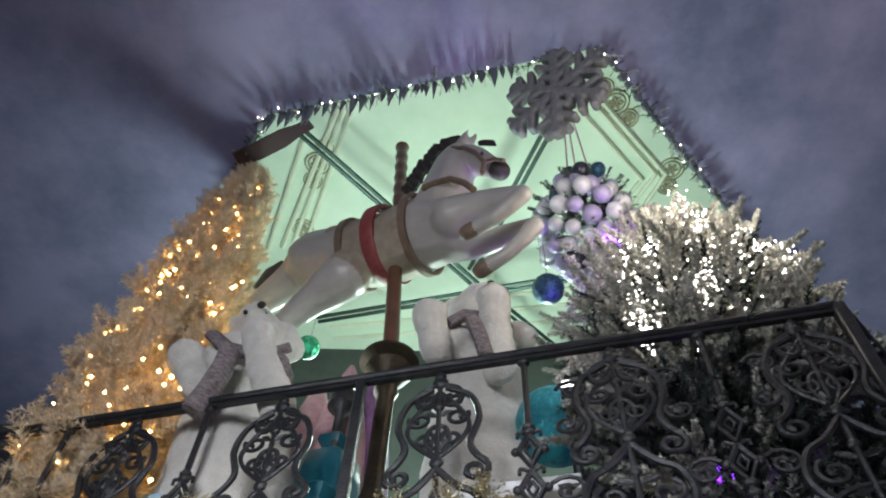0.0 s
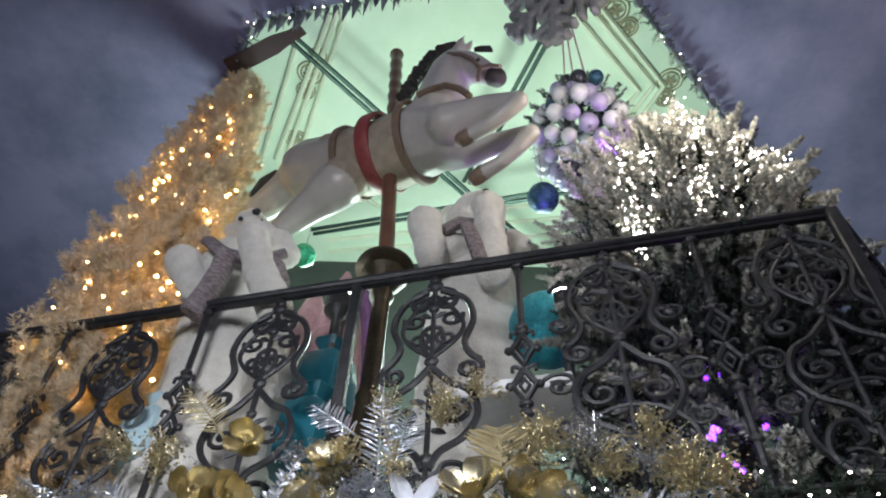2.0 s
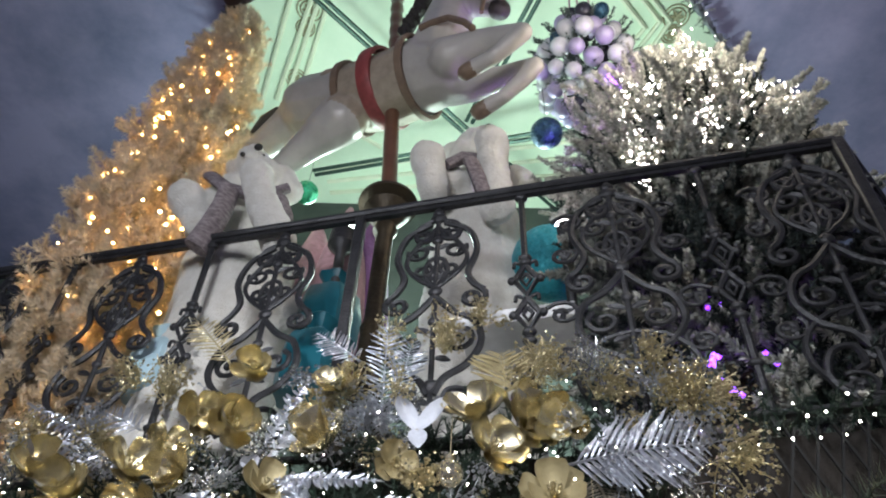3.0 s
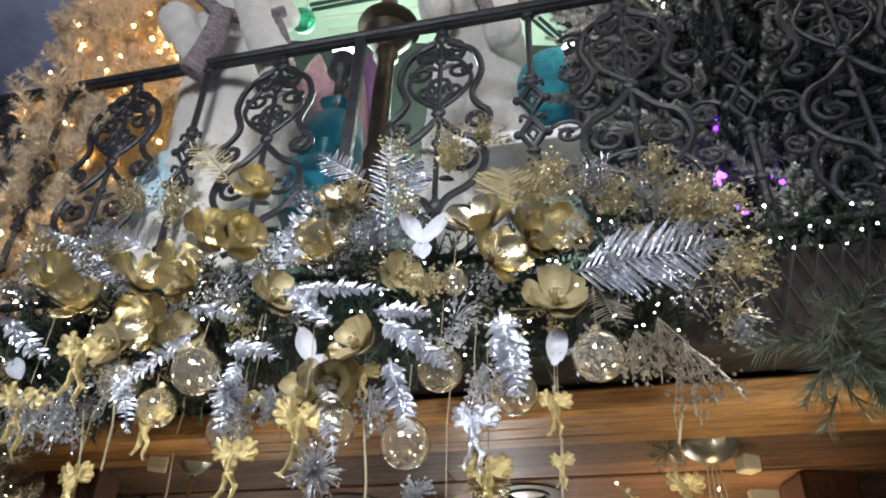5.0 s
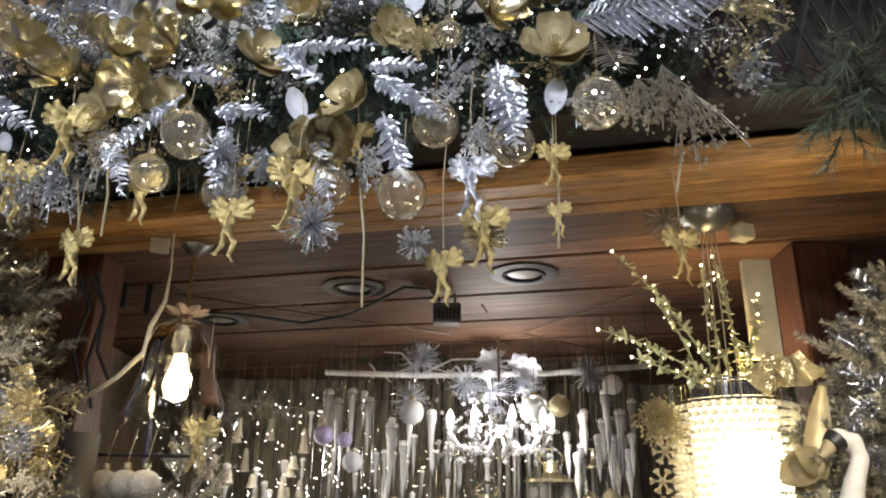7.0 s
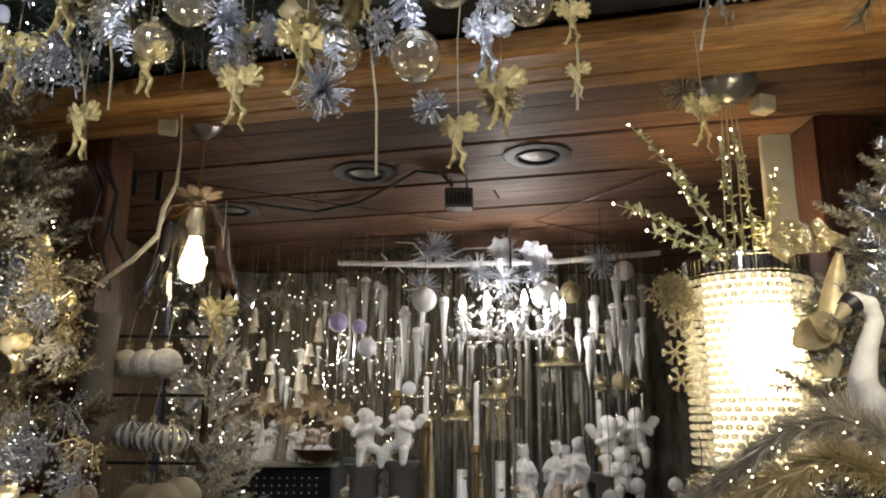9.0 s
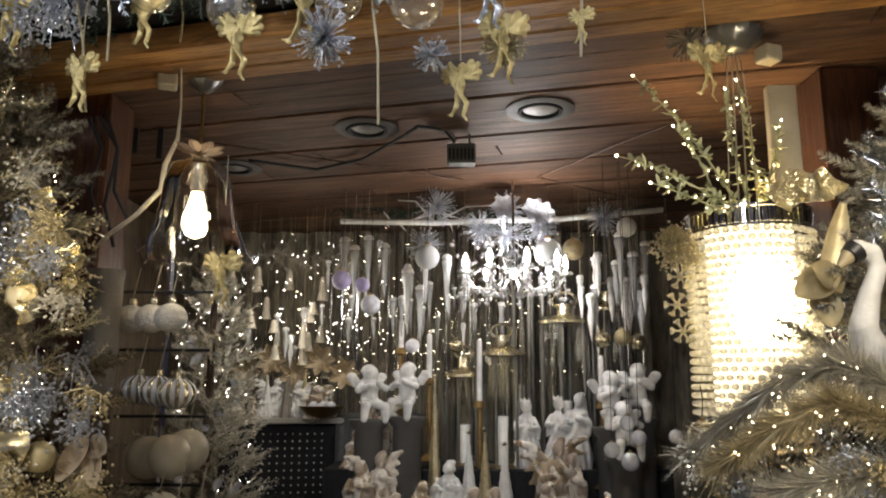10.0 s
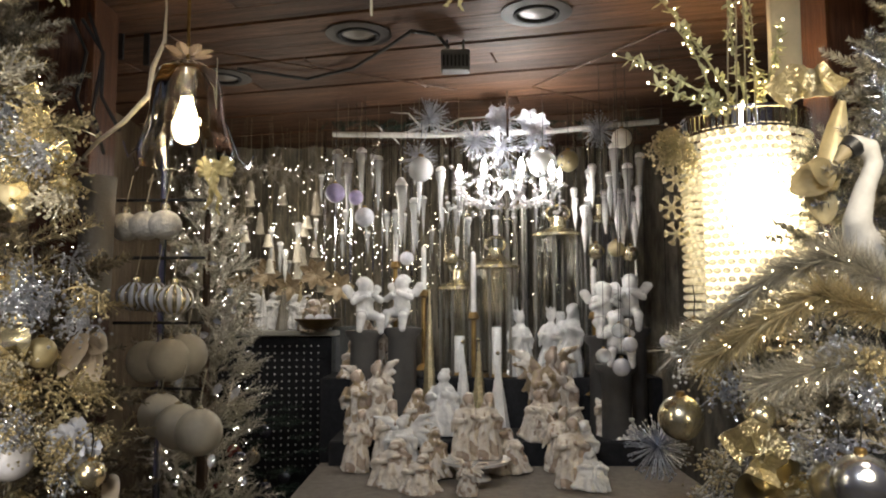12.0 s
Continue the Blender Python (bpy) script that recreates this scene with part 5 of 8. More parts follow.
plump([(0.006, 0, 0.062), (0.004, 0, 0.058)], [0.017, 0.016])
plump([(0.002, 0, 0.035), (0, 0, 0.0), (-0.004, 0, -0.03)], [0.016, 0.019, 0.017])
plump([(0.0, 0, -0.035), (0.020, 0, -0.07), (0.010, 0, -0.115), (0.022, 0, -0.135)], [0.013, 0.011, 0.008, 0.005])
plump([(-0.008, 0, -0.035), (-0.016, 0, -0.08), (-0.034, 0, -0.11), (-0.046, 0, -0.108)], [0.013, 0.010, 0.008, 0.004])
plump([(0.012, 0, 0.032), (0.036, 0, 0.018), (0.046, 0, 0.045)], [0.009, 0.008, 0.006])
plump([(-0.010, 0, 0.030), (-0.030, 0, 0.004), (-0.018, 0, -0.018)], [0.009, 0.008, 0.006])
for s in (1, -1):
    for q in range(4):
        a = radians(62 - 24 * q)
        l = (0.060, 0.064, 0.056, 0.044)[q]
        plump([(s * 0.010, 0.004, 0.026), (s * (0.012 + 0.55 * l * math.cos(a)), 0.004, 0.028 + 0.55 * l * math.sin(a)), (s * (0.012 + l * math.cos(a)), 0.004, 0.026 + l * math.sin(a))], [0.010, 0.016, 0.012])
ang = fuse("angel_plate", ang, 0.0026, 1, None)
ang.v = [(x + 0.003 * noise.noise(Vector((x, y, z)) * 60), y + 0.012 * noise.noise(Vector((z, x, y)) * 18), z) for x, y, z in ang.v]
ang_gold, ang_white = ang.data("angel_plate", glitter("sanded_gold", (0.56, 0.46, 0.22), 0.42, 600, 0.8, 0.85)), ang.data("angel_plate", M_SILVER)
for i, (c, s, up) in enumerate((((-0.456, 1.663, 2.250), 0.95, 0.3), ((-0.313, 1.608, 2.301), 1.2, 0.2), ((0.039, 1.542, 2.292), 0.95, 0.2), ((-0.015, 1.638, 2.140), 0.8, 0.3), ((0.065, 1.577, 2.202), 0.95, 0.25), ((-0.840, 1.798, 2.232), 0.9, 0.2), ((-1.024, 1.822, 2.404), 1.2, 0.2),
                                ((-0.879, 1.745, 2.504), 1.2, 0.1), ((0.201, 1.565, 2.347), 0.7, 0.2), ((-0.458, 1.725, 2.394), 0.8, 0.2), ((-0.702, 1.784, 2.370), 0.9, 0.2), ((0.518, 1.817, 2.258), 0.9, 0.2), ((0.209, 1.583, 2.237), 0.5, 0.3), ((-0.200, 1.642, 2.433), 0.7, 0.1))):
    t = thing("angel_ornament", c, "gold glitter cut-out angel hanging on a cord" if i != 2 else "bright silver cut-out angel hanging on a cord", "ornament", "angels of the garland", (0, 0, rng.uniform(-25, 25)))
    p = part("plate", ang_white if i == 2 else ang_gold, None, t)
    p.scale = (s * 0.68, s * 0.68, s * 0.68)
    part("cord", Mesh().tube([(0, 0, 0.06 * s), (rng.uniform(-0.005, 0.005), 0, 0.06 * s + up * 0.5), (0, 0.02, 0.06 * s + up)], 0.0014, 4), M_CORD, t)

# starbursts and dangling cords
def burst(c, r, n, material, label, group):
    m = Mesh()
    for k in range(n):
        d = Vector((rng.gauss(0, 1), rng.gauss(0, 1), rng.gauss(0, 1))).normalized()
        m.tube([(0, 0, 0), d * r * rng.uniform(0.7, 1)], [0.003, 0.001], 4, cap=False)
        m.gem(d * r * rng.uniform(0.6, 0.95), 0.004)
    solid("starburst", m, material, label, "starburst", group, place=c)


burst((-0.277, 1.619, 2.229), 0.065, 120, M_SILVER, "silver glitter starburst hanging from the garland", "starbursts")
burst((-0.071, 1.600, 2.183), 0.04, 60, M_SILVER, "silver glitter starburst hanging from the garland", "starbursts")
burst((-0.492, 1.651, 2.402), 0.05, 80, M_SILVER, "silver glitter starburst hanging from the garland", "starbursts")
burst((0.067, 1.618, 2.209), 0.05, 80, M_GOLD_GLIT, "gold glitter starburst hanging from the garland", "starbursts")
for a, b in (((-0.200, 1.683, 2.384), (-0.176, 1.677, 2.074)), ((0.200, 1.585, 2.406), (0.206, 1.584, 2.170)), ((-0.896, 1.832, 2.485), (-0.830, 1.816, 2.157)), ((0.461, 1.574, 2.459), (0.440, 1.579, 2.288)), ((-0.724, 2.016, 2.556), (-0.759, 2.128, 2.469)), ((-0.811, 1.811, 2.478), (-0.787, 1.805, 2.268))):
    a, b = Vector(a), Vector(b)
    solid("dangling_string", Mesh().tube([a, a.lerp(b, 0.5) + Vector((0.008, 0, 0)), b], 0.003, 5), M_CORD, "gold cord hanging from the garland", "cord", "hanging cords")

# white string lights in the garland
sl_ = Mesh()
for k in range(150):
    x = rng.uniform(-1.4, 0.52)
    sl_.gem(on_rail(x, rng.uniform(-0.24, -0.1), DECK + rng.uniform(-0.34, 0.02) - (0.08 if x < -0.8 else 0)), rng.uniform(0.0018, 0.0031))
for k in range(24):
    x = rng.uniform(0.62, 1.2)
    sl_.gem(on_rail(x, rng.uniform(-0.1, -0.02), DECK + rng.uniform(-0.08, 0.06)), rng.uniform(0.0022, 0.0042))
solid("string_lights", sl_, M_WHITE_LIGHT, "white string lights woven through the garland", "string lights", kind="stuff")

# pine branch and netting on the stone edge
pine = thing("pine_branch", (0.763, 1.490, 2.478), "green long-needled pine branch at the balcony edge", "branch")
pm = Mesh()
LONG = [sprig(0.09, 34, 0.075, 0.003, 0.45) for _ in range(3)]
for k in range(19):
    d = Vector((rng.uniform(-1, 1), rng.uniform(-0.6, 0.1), rng.uniform(-1.1, 0.45)))
    for j in range(3):
        pm.stamp(rng.choice(LONG), aim(d.normalized() * (0.02 + 0.05 * j), d + Vector((rng.gauss(0, .2), rng.gauss(0, .2), -0.15 * j)), 1.0))
part("needles", pm, mat("pine_needle", (0.055, 0.075, 0.05), 0.5, second=(0.09, 0.105, 0.08), scale=20, island=0.4), pine, "long green needles")
for k in range(7):
    a = 0.9 * k
    part("twig", Mesh().tube([(0, 0, 0), (0.10 * math.cos(a), -0.03, 0.10 * math.sin(a) - 0.02)], [0.005, 0.003], 6), M_TRUNK, pine)
net = Mesh()
for k in range(26):
    x = 0.35 + 0.05 * k
    for s in (1, -1):
        pts = [on_rail(min(1.2, x + s * 0.012 * j), -0.012, SOFFIT + 0.06 + 0.04 * j) for j in range(6)]
        net.tube(pts, 0.004, 4, cap=False)
solid("edge_netting", net, M_CABLE, "dark wire netting on the stone balcony edge", "netting")

# ---- under the balcony: ceiling fittings ----
M_CHROME = mat("chrome", (0.75, 0.75, 0.74), 0.12, 1.0, scale=20)
M_RIBBED = mat("brushed_silver", (0.34, 0.33, 0.30), 0.30, 0.85, scale=20)
M_BRONZED = mat("dark_bronze", (0.035, 0.026, 0.020), 0.6, scale=14)
M_LENS = mat("frosted_lens", (0.13, 0.115, 0.10), 0.4, scale=20)
M_GREYBOX = mat("grey_plastic", (0.10, 0.10, 0.10), 0.5, scale=20)
M_CREAM = mat("cream_paint", (0.62, 0.56, 0.42), 0.55, scale=9, bump=0.1)
M_BULB = mat("lit_bulb", (1, 0.9, 0.7), 0.3, emit=18, glow=(1.0, 0.80, 0.50))
M_ROPE = mat("pale_rope", (0.58, 0.50, 0.36), 0.8, scale=40, bump=0.6, bump_scale=150)
for c in ((0.253, 2.711, 2.495), (-0.358, 2.894, 2.495), (-0.992, 3.380, 2.495)):
    t = thing("downlight", c, "round dark recessed downlight in the plank ceiling", "downlight", "ceiling downlights")
    part("flange", Mesh().lathe([(0.116, 0.004), (0.118, -0.001), (0.112, -0.003), (0.078, -0.004), (0.074, 0.004)], (0, 0, 0), 32, cap=False), M_BRONZED, t)
    part("inner_ring", Mesh().lathe([(0.076, 0.006), (0.074, -0.009), (0.064, -0.009), (0.058, 0.006)], (0, 0, 0), 32, cap=False), M_BLACK, t)
    part("lens", Mesh().lathe([(0.06, 0.002), (0.03, -0.006), (0.001, -0.008)], (0, 0, 0), 24), M_LENS, t)
fl = thing("flood_lamp", (-0.014, 2.980, 2.422), "small dark box lamp hanging from the plank ceiling", "lamp")
part("housing", Mesh().box((0, 0, 0), (0.105, 0.07, 0.075), 0, 0, 0.006), M_GREYBOX, fl)
for k in range(7):
    part("fin", Mesh().box((-0.042 + 0.014 * k, -0.037, -0.006), (0.006, 0.008, 0.04)), M_BLACK, fl)
for bx in (-0.03, 0.03):
    part("bracket", Mesh().tube([(bx, 0, 0.03), (bx, 0, 0.12)], 0.004, 6), M_GREYBOX, fl)
solid("ceiling_cable", Mesh().tube([(-0.038, 2.970, 2.470), (-0.080, 2.950, 2.514), (-0.166, 2.799, 2.470), (-0.261, 2.980, 2.480), (-0.420, 3.220, 2.480), (-0.632, 3.359, 2.480), (-0.884, 3.218, 2.480)], 0.007, 6), M_CABLE, "black cable along the plank ceiling", "cable")
for pts in ([(0.719, 2.846, 2.491), (0.324, 3.526, 2.491)], [(0.323, 3.516, 2.488), (0.803, 3.888, 2.488)], [(-1.053, 2.972, 2.488), (-0.004, 3.553, 2.488)]):
    solid("ceiling_batten", Mesh().tube(pts, 0.0035, 5), M_PLANK_DARK, "dark joint strip where the ceiling planks meet", "batten", kind="structure")
for i in range(2):
    solid("black_strap", Mesh().box((0, 0, 0), (0.022, 0.012, 0.12), 0, 0, 0.003), M_BLACK, "short black strap hanging from the ceiling", "strap", "black straps", place=(-1.211, 2.900, 2.471) if i == 0 else (-1.118, 2.900, 2.449))


# ---- pendant lamp on the west side ----
pc = Vector((-0.790, 2.410, 2.387))
pen = thing("pendant_lamp", (pc.x, pc.y, SOFFIT), "glass bell pendant lamp with a lit warm bulb", "pendant lamp")
part("canopy", Mesh().lathe([(0.055, 0.0), (0.05, -0.02), (0.03, -0.045), (0.012, -0.06)], (0, 0, 0), 20, wave=0.06, lobes=10), M_RIBBED, pen, "chrome ceiling canopy")
part("rod", Mesh().tube([(0, 0, -0.05), (0, 0, -0.26)], 0.005, 6), M_BRASS, pen)
cr = Mesh()
for k in range(8):
    a = k * math.pi / 4
    cr.leaf((0.02 * math.cos(a), 0.02 * math.sin(a), -0.25), (0.075 * math.cos(a), 0.075 * math.sin(a), -0.245), (0, 0, 1), 0.035, 0, 0.25)
part("leaf_crown", cr, M_STRAP, pen, "bronze leaf crown")
gb = part("glass_bell", Mesh().lathe([(0.0450, -0.270), (0.0800, -0.295), (0.0980, -0.350), (0.1040, -0.420), (0.1180, -0.480), (0.1360, -0.530), (0.1300, -0.565), (0.1278, -0.565), (0.1338, -0.530), (0.1158, -0.480), (0.1018, -0.420), (0.0958, -0.350), (0.0778, -0.295), (0.0428, -0.270)], (0, 0, 0), 40, cap=False, wave=0.035, lobes=8), mat("thin_bell_glass", (0.97, 0.94, 0.87), 0.03, trans=1.0, ior=1.3, vary=0.0), pen, "clear glass bell")
gb.visible_shadow = False
part("socket", Mesh().lathe([(0.02, -0.27), (0.022, -0.36), (0.018, -0.37)], (0, 0, 0), 16), M_CHROME, pen)
part("bulb", Mesh().lathe([(0.014, -0.36), (0.020, -0.39), (0.036, -0.44), (0.038, -0.465), (0.028, -0.495), (0.004, -0.506)], (0, 0, 0), 20), M_BULB, pen, "lit warm bulb")
for k in range(5):
    a = k * 2 * math.pi / 5 + 0.3
    rr = [(0.03, -0.27), (0.075, -0.30), (0.06, -0.36), (0.115, -0.45), (0.148, -0.54), (0.175, -0.57), (0.19, -0.53)]
    part("scroll_arm", Mesh().tube([(r * math.cos(a), r * math.sin(a), z) for r, z in rr], 0.003, 6), M_CHROME, pen)
solid("twisted_rope", Mesh().tube([(-0.792, 2.200, 2.608), (-0.833, 2.350, 2.372), (-0.840, 2.360, 2.279), (-0.880, 2.380, 2.208), (-0.887, 2.380, 2.131), (-0.964, 2.400, 2.060), (-1.066, 2.450, 2.011), (-1.129, 2.500, 1.977)], [0.003, 0.003, 0.006, 0.008, 0.008, 0.007, 0.006, 0.005], 8), M_ROPE, "pale twisted cable draped towards the post", "cable")
for k, (a, b) in enumerate((((-1.181, 2.500, 2.401), (-1.119, 2.500, 2.056)), ((-1.149, 2.500, 2.401), (-1.024, 2.500, 2.056)), ((-1.129, 2.500, 2.420), (-1.069, 2.500, 1.986)))):
    a, b = Vector(a), Vector(b)
    solid("post_cable", Mesh().tube([a, a.lerp(b, 0.3) + Vector((0.03, 0, 0)), a.lerp(b, 0.7) + Vector((-0.02, 0, 0)), b], 0.006, 6), M_CABLE, "black cable running down the timber post", "cable", "post cables")
for c in ((-0.878, 2.350, 2.419), (0.813, 2.200, 2.538)):
    solid("plug_box", Mesh().box((0, 0, 0), (0.055, 0.05, 0.045), 20, 0, 0.005), M_CREAM, "small cream junction box on the ceiling", "junction box", "junction boxes", place=(c[0], c[1], SOFFIT - 0.045))

# gold angel by the lamp, grey pot on the post
t = thing("angel_ornament", (-0.695, 2.380, 1.886), "bright gold glitter cut-out angel by the pendant lamp", "ornament", "angels of the garland")
p = part("plate", ang_gold, None, t)
p.scale = (0.75, 0.75, 0.75)
part("cord", Mesh().tube([(0, 0, 0.05), (0, 0, 0.35)], 0.0014, 4), M_CORD, t)
solid("grey_pot", Mesh().lathe([(0.03, -0.34), (0.045, -0.3), (0.05, 0.0), (0.054, 0.06), (0.046, 0.06), (0.04, -0.1)], (0, 0, 0), 20), mat("grey_zinc", (0.20, 0.18, 0.15), 0.6, 0.3, scale=8, bump=0.3), "tall grey zinc tube fixed to the post", "pot", place=(-1.060, 2.450, 1.846))

# ---- drum lamp with crystals ----
dc = Vector((0.81, 2.42, 0))
dl = thing("crystal_lamp", (dc.x, dc.y, 1.0), "glowing drum lamp hung with rows of clear crystals", "lamp")
part("stand", Mesh().lathe([(0.10, 0.0), (0.10, 0.02), (0.025, 0.05), (0.02, 0.5)], (0, 0, 0), 20), M_CHROME, dl)
part("drum", Mesh().lathe([(0.115, 0.50), (0.118, 1.02), (0.112, 1.02), (0.11, 0.50)], (0, 0, 0), 36, cap=False), mat("glowing_shade", (0.9, 0.8, 0.6), 0.6, emit=2.2, glow=(1.0, 0.82, 0.50)), dl, "glowing inner shade")
# glowing ellipsoid through the shade's front, added as the burnt-out hot spot
part("hot_patch", Mesh().ball((0, -0.105, 0.80), (0.10, 0.03, 0.13), 20, 12), mat("hot_shade", (1, 1, 1), 0.5, emit=14, glow=(1.0, 0.86, 0.56)), dl, "glowing patch added on the shade front for its burnt-out centre")
be = Mesh()
for i in range(22):
    for j in range(40):
        a = 2 * math.pi * (j + 0.5 * (i % 2)) / 40
        be.ball((0.168 * math.cos(a), 0.168 * math.sin(a), 0.505 + 0.0232 * i), (0.0125, 0.0125, 0.0095), 6, 4)
part("crystals", be, mat("warm_crystal", (0.97, 0.94, 0.84), 0.14, trans=0.6, ior=1.4, vary=0.0), dl, "rows of clear crystals")
be2 = Mesh()
for j in range(60):
    a = 2 * math.pi * j / 60
    be2.box((0.170 * math.cos(a), 0.170 * math.sin(a), 1.03), (0.006, 0.012, 0.04), math.degrees(a))
be2.lathe([(0.171, 1.0), (0.175, 1.0), (0.175, 1.008), (0.171, 1.008)], (0, 0, 0), 36, cap=False).lathe([(0.171, 1.052), (0.175, 1.052), (0.175, 1.06), (0.171, 1.06)], (0, 0, 0), 36, cap=False)
part("rim_band", be2, M_CHROME, dl, "silver rim with upright slats")
M_TWIGLEAF = mat("gold_green_leaf", (0.56, 0.55, 0.34), 0.5, 0.1, second=(0.38, 0.38, 0.20), scale=20, island=0.4)
tw = thing("lit_twigs", (dc.x, dc.y, 2.0), "gold-leaved twigs with tiny warm lights above the drum lamp", "twigs")
to = -Vector((dc.x, dc.y, 2.0))
for i, (a, b, c) in enumerate((((0.748, 2.300, 2.046), (0.606, 2.200, 2.223), (0.435, 2.150, 2.376)), ((0.732, 2.300, 2.046), (0.555, 2.200, 2.115), (0.385, 2.150, 2.158)), ((0.778, 2.300, 2.046), (0.692, 2.200, 2.176), (0.672, 2.150, 2.338)), ((0.823, 2.350, 2.074), (0.797, 2.300, 2.191), (0.722, 2.200, 2.383)),
                               ((0.699, 2.250, 2.027), (0.574, 2.200, 2.054), (0.468, 2.150, 2.086)), ((0.810, 2.300, 2.062), (0.852, 2.300, 2.191), (0.877, 2.300, 2.306)), ((0.687, 2.300, 2.046), (0.631, 2.200, 2.146), (0.548, 2.200, 2.255)))):
    pts = [Vector(a) + to, Vector(b) + to + Vector((0.0, 0, 0.015)), Vector(c) + to]
    line = [pts[0] * (1 - u) ** 2 + pts[1] * 2 * u * (1 - u) + pts[2] * u * u for u in (k / 14 for k in range(15))]
    br = part("branch", Mesh().tube(line, [0.004 - 0.0002 * k for k in range(15)], 5), M_TWIGLEAF, tw)
    lv, li = Mesh(), Mesh()
    for k in range(70 if i < 4 else 40):
        u = rng.random() ** 0.8 * 0.92
        j = min(13, int(u * 14))
        p = line[j].lerp(line[j + 1], u * 14 - j)
        d = Vector((rng.gauss(0, 1), rng.gauss(0, 1), rng.gauss(0, 1))).normalized()
        lv.leaf(p, p + d * rng.uniform(0.014, 0.032), (0, -0.5, 1), 0.014, 0, 0.2, 3)
        if k % 7 == 0:
            li.gem(p + d * 0.012, 0.0026)
    li.gem(line[-1], 0.0042)
    part("leaves", lv, M_TWIGLEAF, br)
    part("lights", li, M_SOFT, br)
solid("cream_board", Mesh().box((0, 0, 0), (0.085, 0.03, 0.30), 0, 0, 0.004), M_CREAM, "cream painted board standing against the post", "board", place=(0.906, 2.360, 2.280))
cpl = thing("ceiling_pendant", ((0.700, 2.150, 2.522)[0], (0.700, 2.150, 2.522)[1], SOFFIT), "silver ceiling canopy with hanging wires and glitter", "pendant lamp")
part("canopy", Mesh().lathe([(0.06, 0.0), (0.075, -0.01), (0.07, -0.03), (0.03, -0.06), (0.012, -0.065)], (0, 0, 0), 28, wave=0.05, lobes=14), M_RIBBED, cpl, "ribbed silver canopy")
for k in range(4):
    part("wire", Mesh().tube([(0.01 * k - 0.015, 0, -0.05), (0.02 * k - 0.02, 0.02, -0.25), (0.025 * k, 0.1, -0.5)], 0.0022, 5), M_CORD, cpl)
burst((0.568, 2.100, 2.451), 0.06, 70, M_GREY, "dull silver glitter starburst under the ceiling", "starbursts")
# gold snowflake drop
for i, yy in enumerate((0.0, -0.075, -0.15, -0.22)):
    m = Mesh()
    for k in range(6):
        a = k * math.pi / 3
        d = Vector((math.cos(a), 0, math.sin(a)))
        m.tube([(0, 0, 0), d * 0.035], 0.004, 5)
        for s in (-0.6, 0.6):
            e = Vector((math.cos(a + s), 0, math.sin(a + s)))
            m.tube([d * 0.02, d * 0.02 + e * 0.016], 0.0035, 5)
    solid("gold_snowflake", fuse("gold_snowflake", m, 0.0024, 0, None), M_GOLD_GLIT, "flat gold glitter snowflake in a hanging chain", "snowflake", "gold snowflakes", place=Vector((0.562, 2.300, 1.940)) + Vector((0.012 * (i % 2), 0, yy)))
for k in range(4):
    spray(Vector((0.591, 2.320, 2.014)) + Vector((rng.uniform(-.05, .05), 0, 0)), (0, -0.2, -1), 0.13, 16, 14, M_GOLD_GLIT, "hanging gold glitter spray beside the drum lamp", 0.0045, 0.3)

# ---- swan, gold leaves and the tree at the east side ----
M_SWAN = mat("swan_white", (0.78, 0.76, 0.72), 0.55, scale=16, bump=0.3, bump_scale=60)
M_BEAK = mat("swan_beak", (0.42, 0.34, 0.20), 0.4)
sw = Mesh()
neck = [(0.850, 1.820, 1.606), (0.798, 1.800, 1.639), (0.779, 1.790, 1.689), (0.798, 1.790, 1.757), (0.820, 1.790, 1.808), (0.811, 1.790, 1.840), (0.782, 1.790, 1.846)]
sw.tube(neck, [0.05, 0.040, 0.028, 0.021, 0.018, 0.020, 0.021], 12)
for q, r in zip(neck, [0.05, 0.040, 0.028, 0.021, 0.018, 0.020, 0.023]):
    sw.ball(q, r, 12, 8)
sw.ball(Vector(neck[0]) + Vector((0.12, 0.04, -0.05)), (0.19, 0.10, 0.10), 18, 12)
body = fuse("swan_figure", sw, 0.007, 4, M_SWAN)
body.tube([(0.762, 1.775, 1.837), (0.732, 1.770, 1.807)], [0.019, 0.006], 10, 2)
body.tube([(0.771, 1.775, 1.842), (0.755, 1.772, 1.830)], [0.025, 0.019], 10, 1)
body.ball((0.765, 1.763, 1.846), 0.006, 8, 6, 1)
solid("swan_figure", body, [M_SWAN, M_NOSE, M_BEAK], "white swan figure with a black mask among the boughs", "swan figure")
M_CUP = mat("pale_gold_leaf", (0.74, 0.62, 0.36), 0.45, 0.3, scale=18, bump=0.2)
for a, b, w in (((0.783, 1.950, 1.720), (0.840, 1.980, 1.975), 0.06), ((0.803, 1.930, 1.823), (0.709, 1.930, 1.767), 0.075), ((0.769, 1.940, 1.787), (0.774, 1.920, 1.698), 0.07), ((0.794, 1.920, 1.796), (0.734, 1.900, 1.830), 0.06)):
    solid("gold_leaf", Mesh().leaf(a, b, (0, -1, 0.2), w, 0, 0.15, 9, 8), M_CUP, "large cupped gold leaf beside the swan", "leaf", "gold leaves")

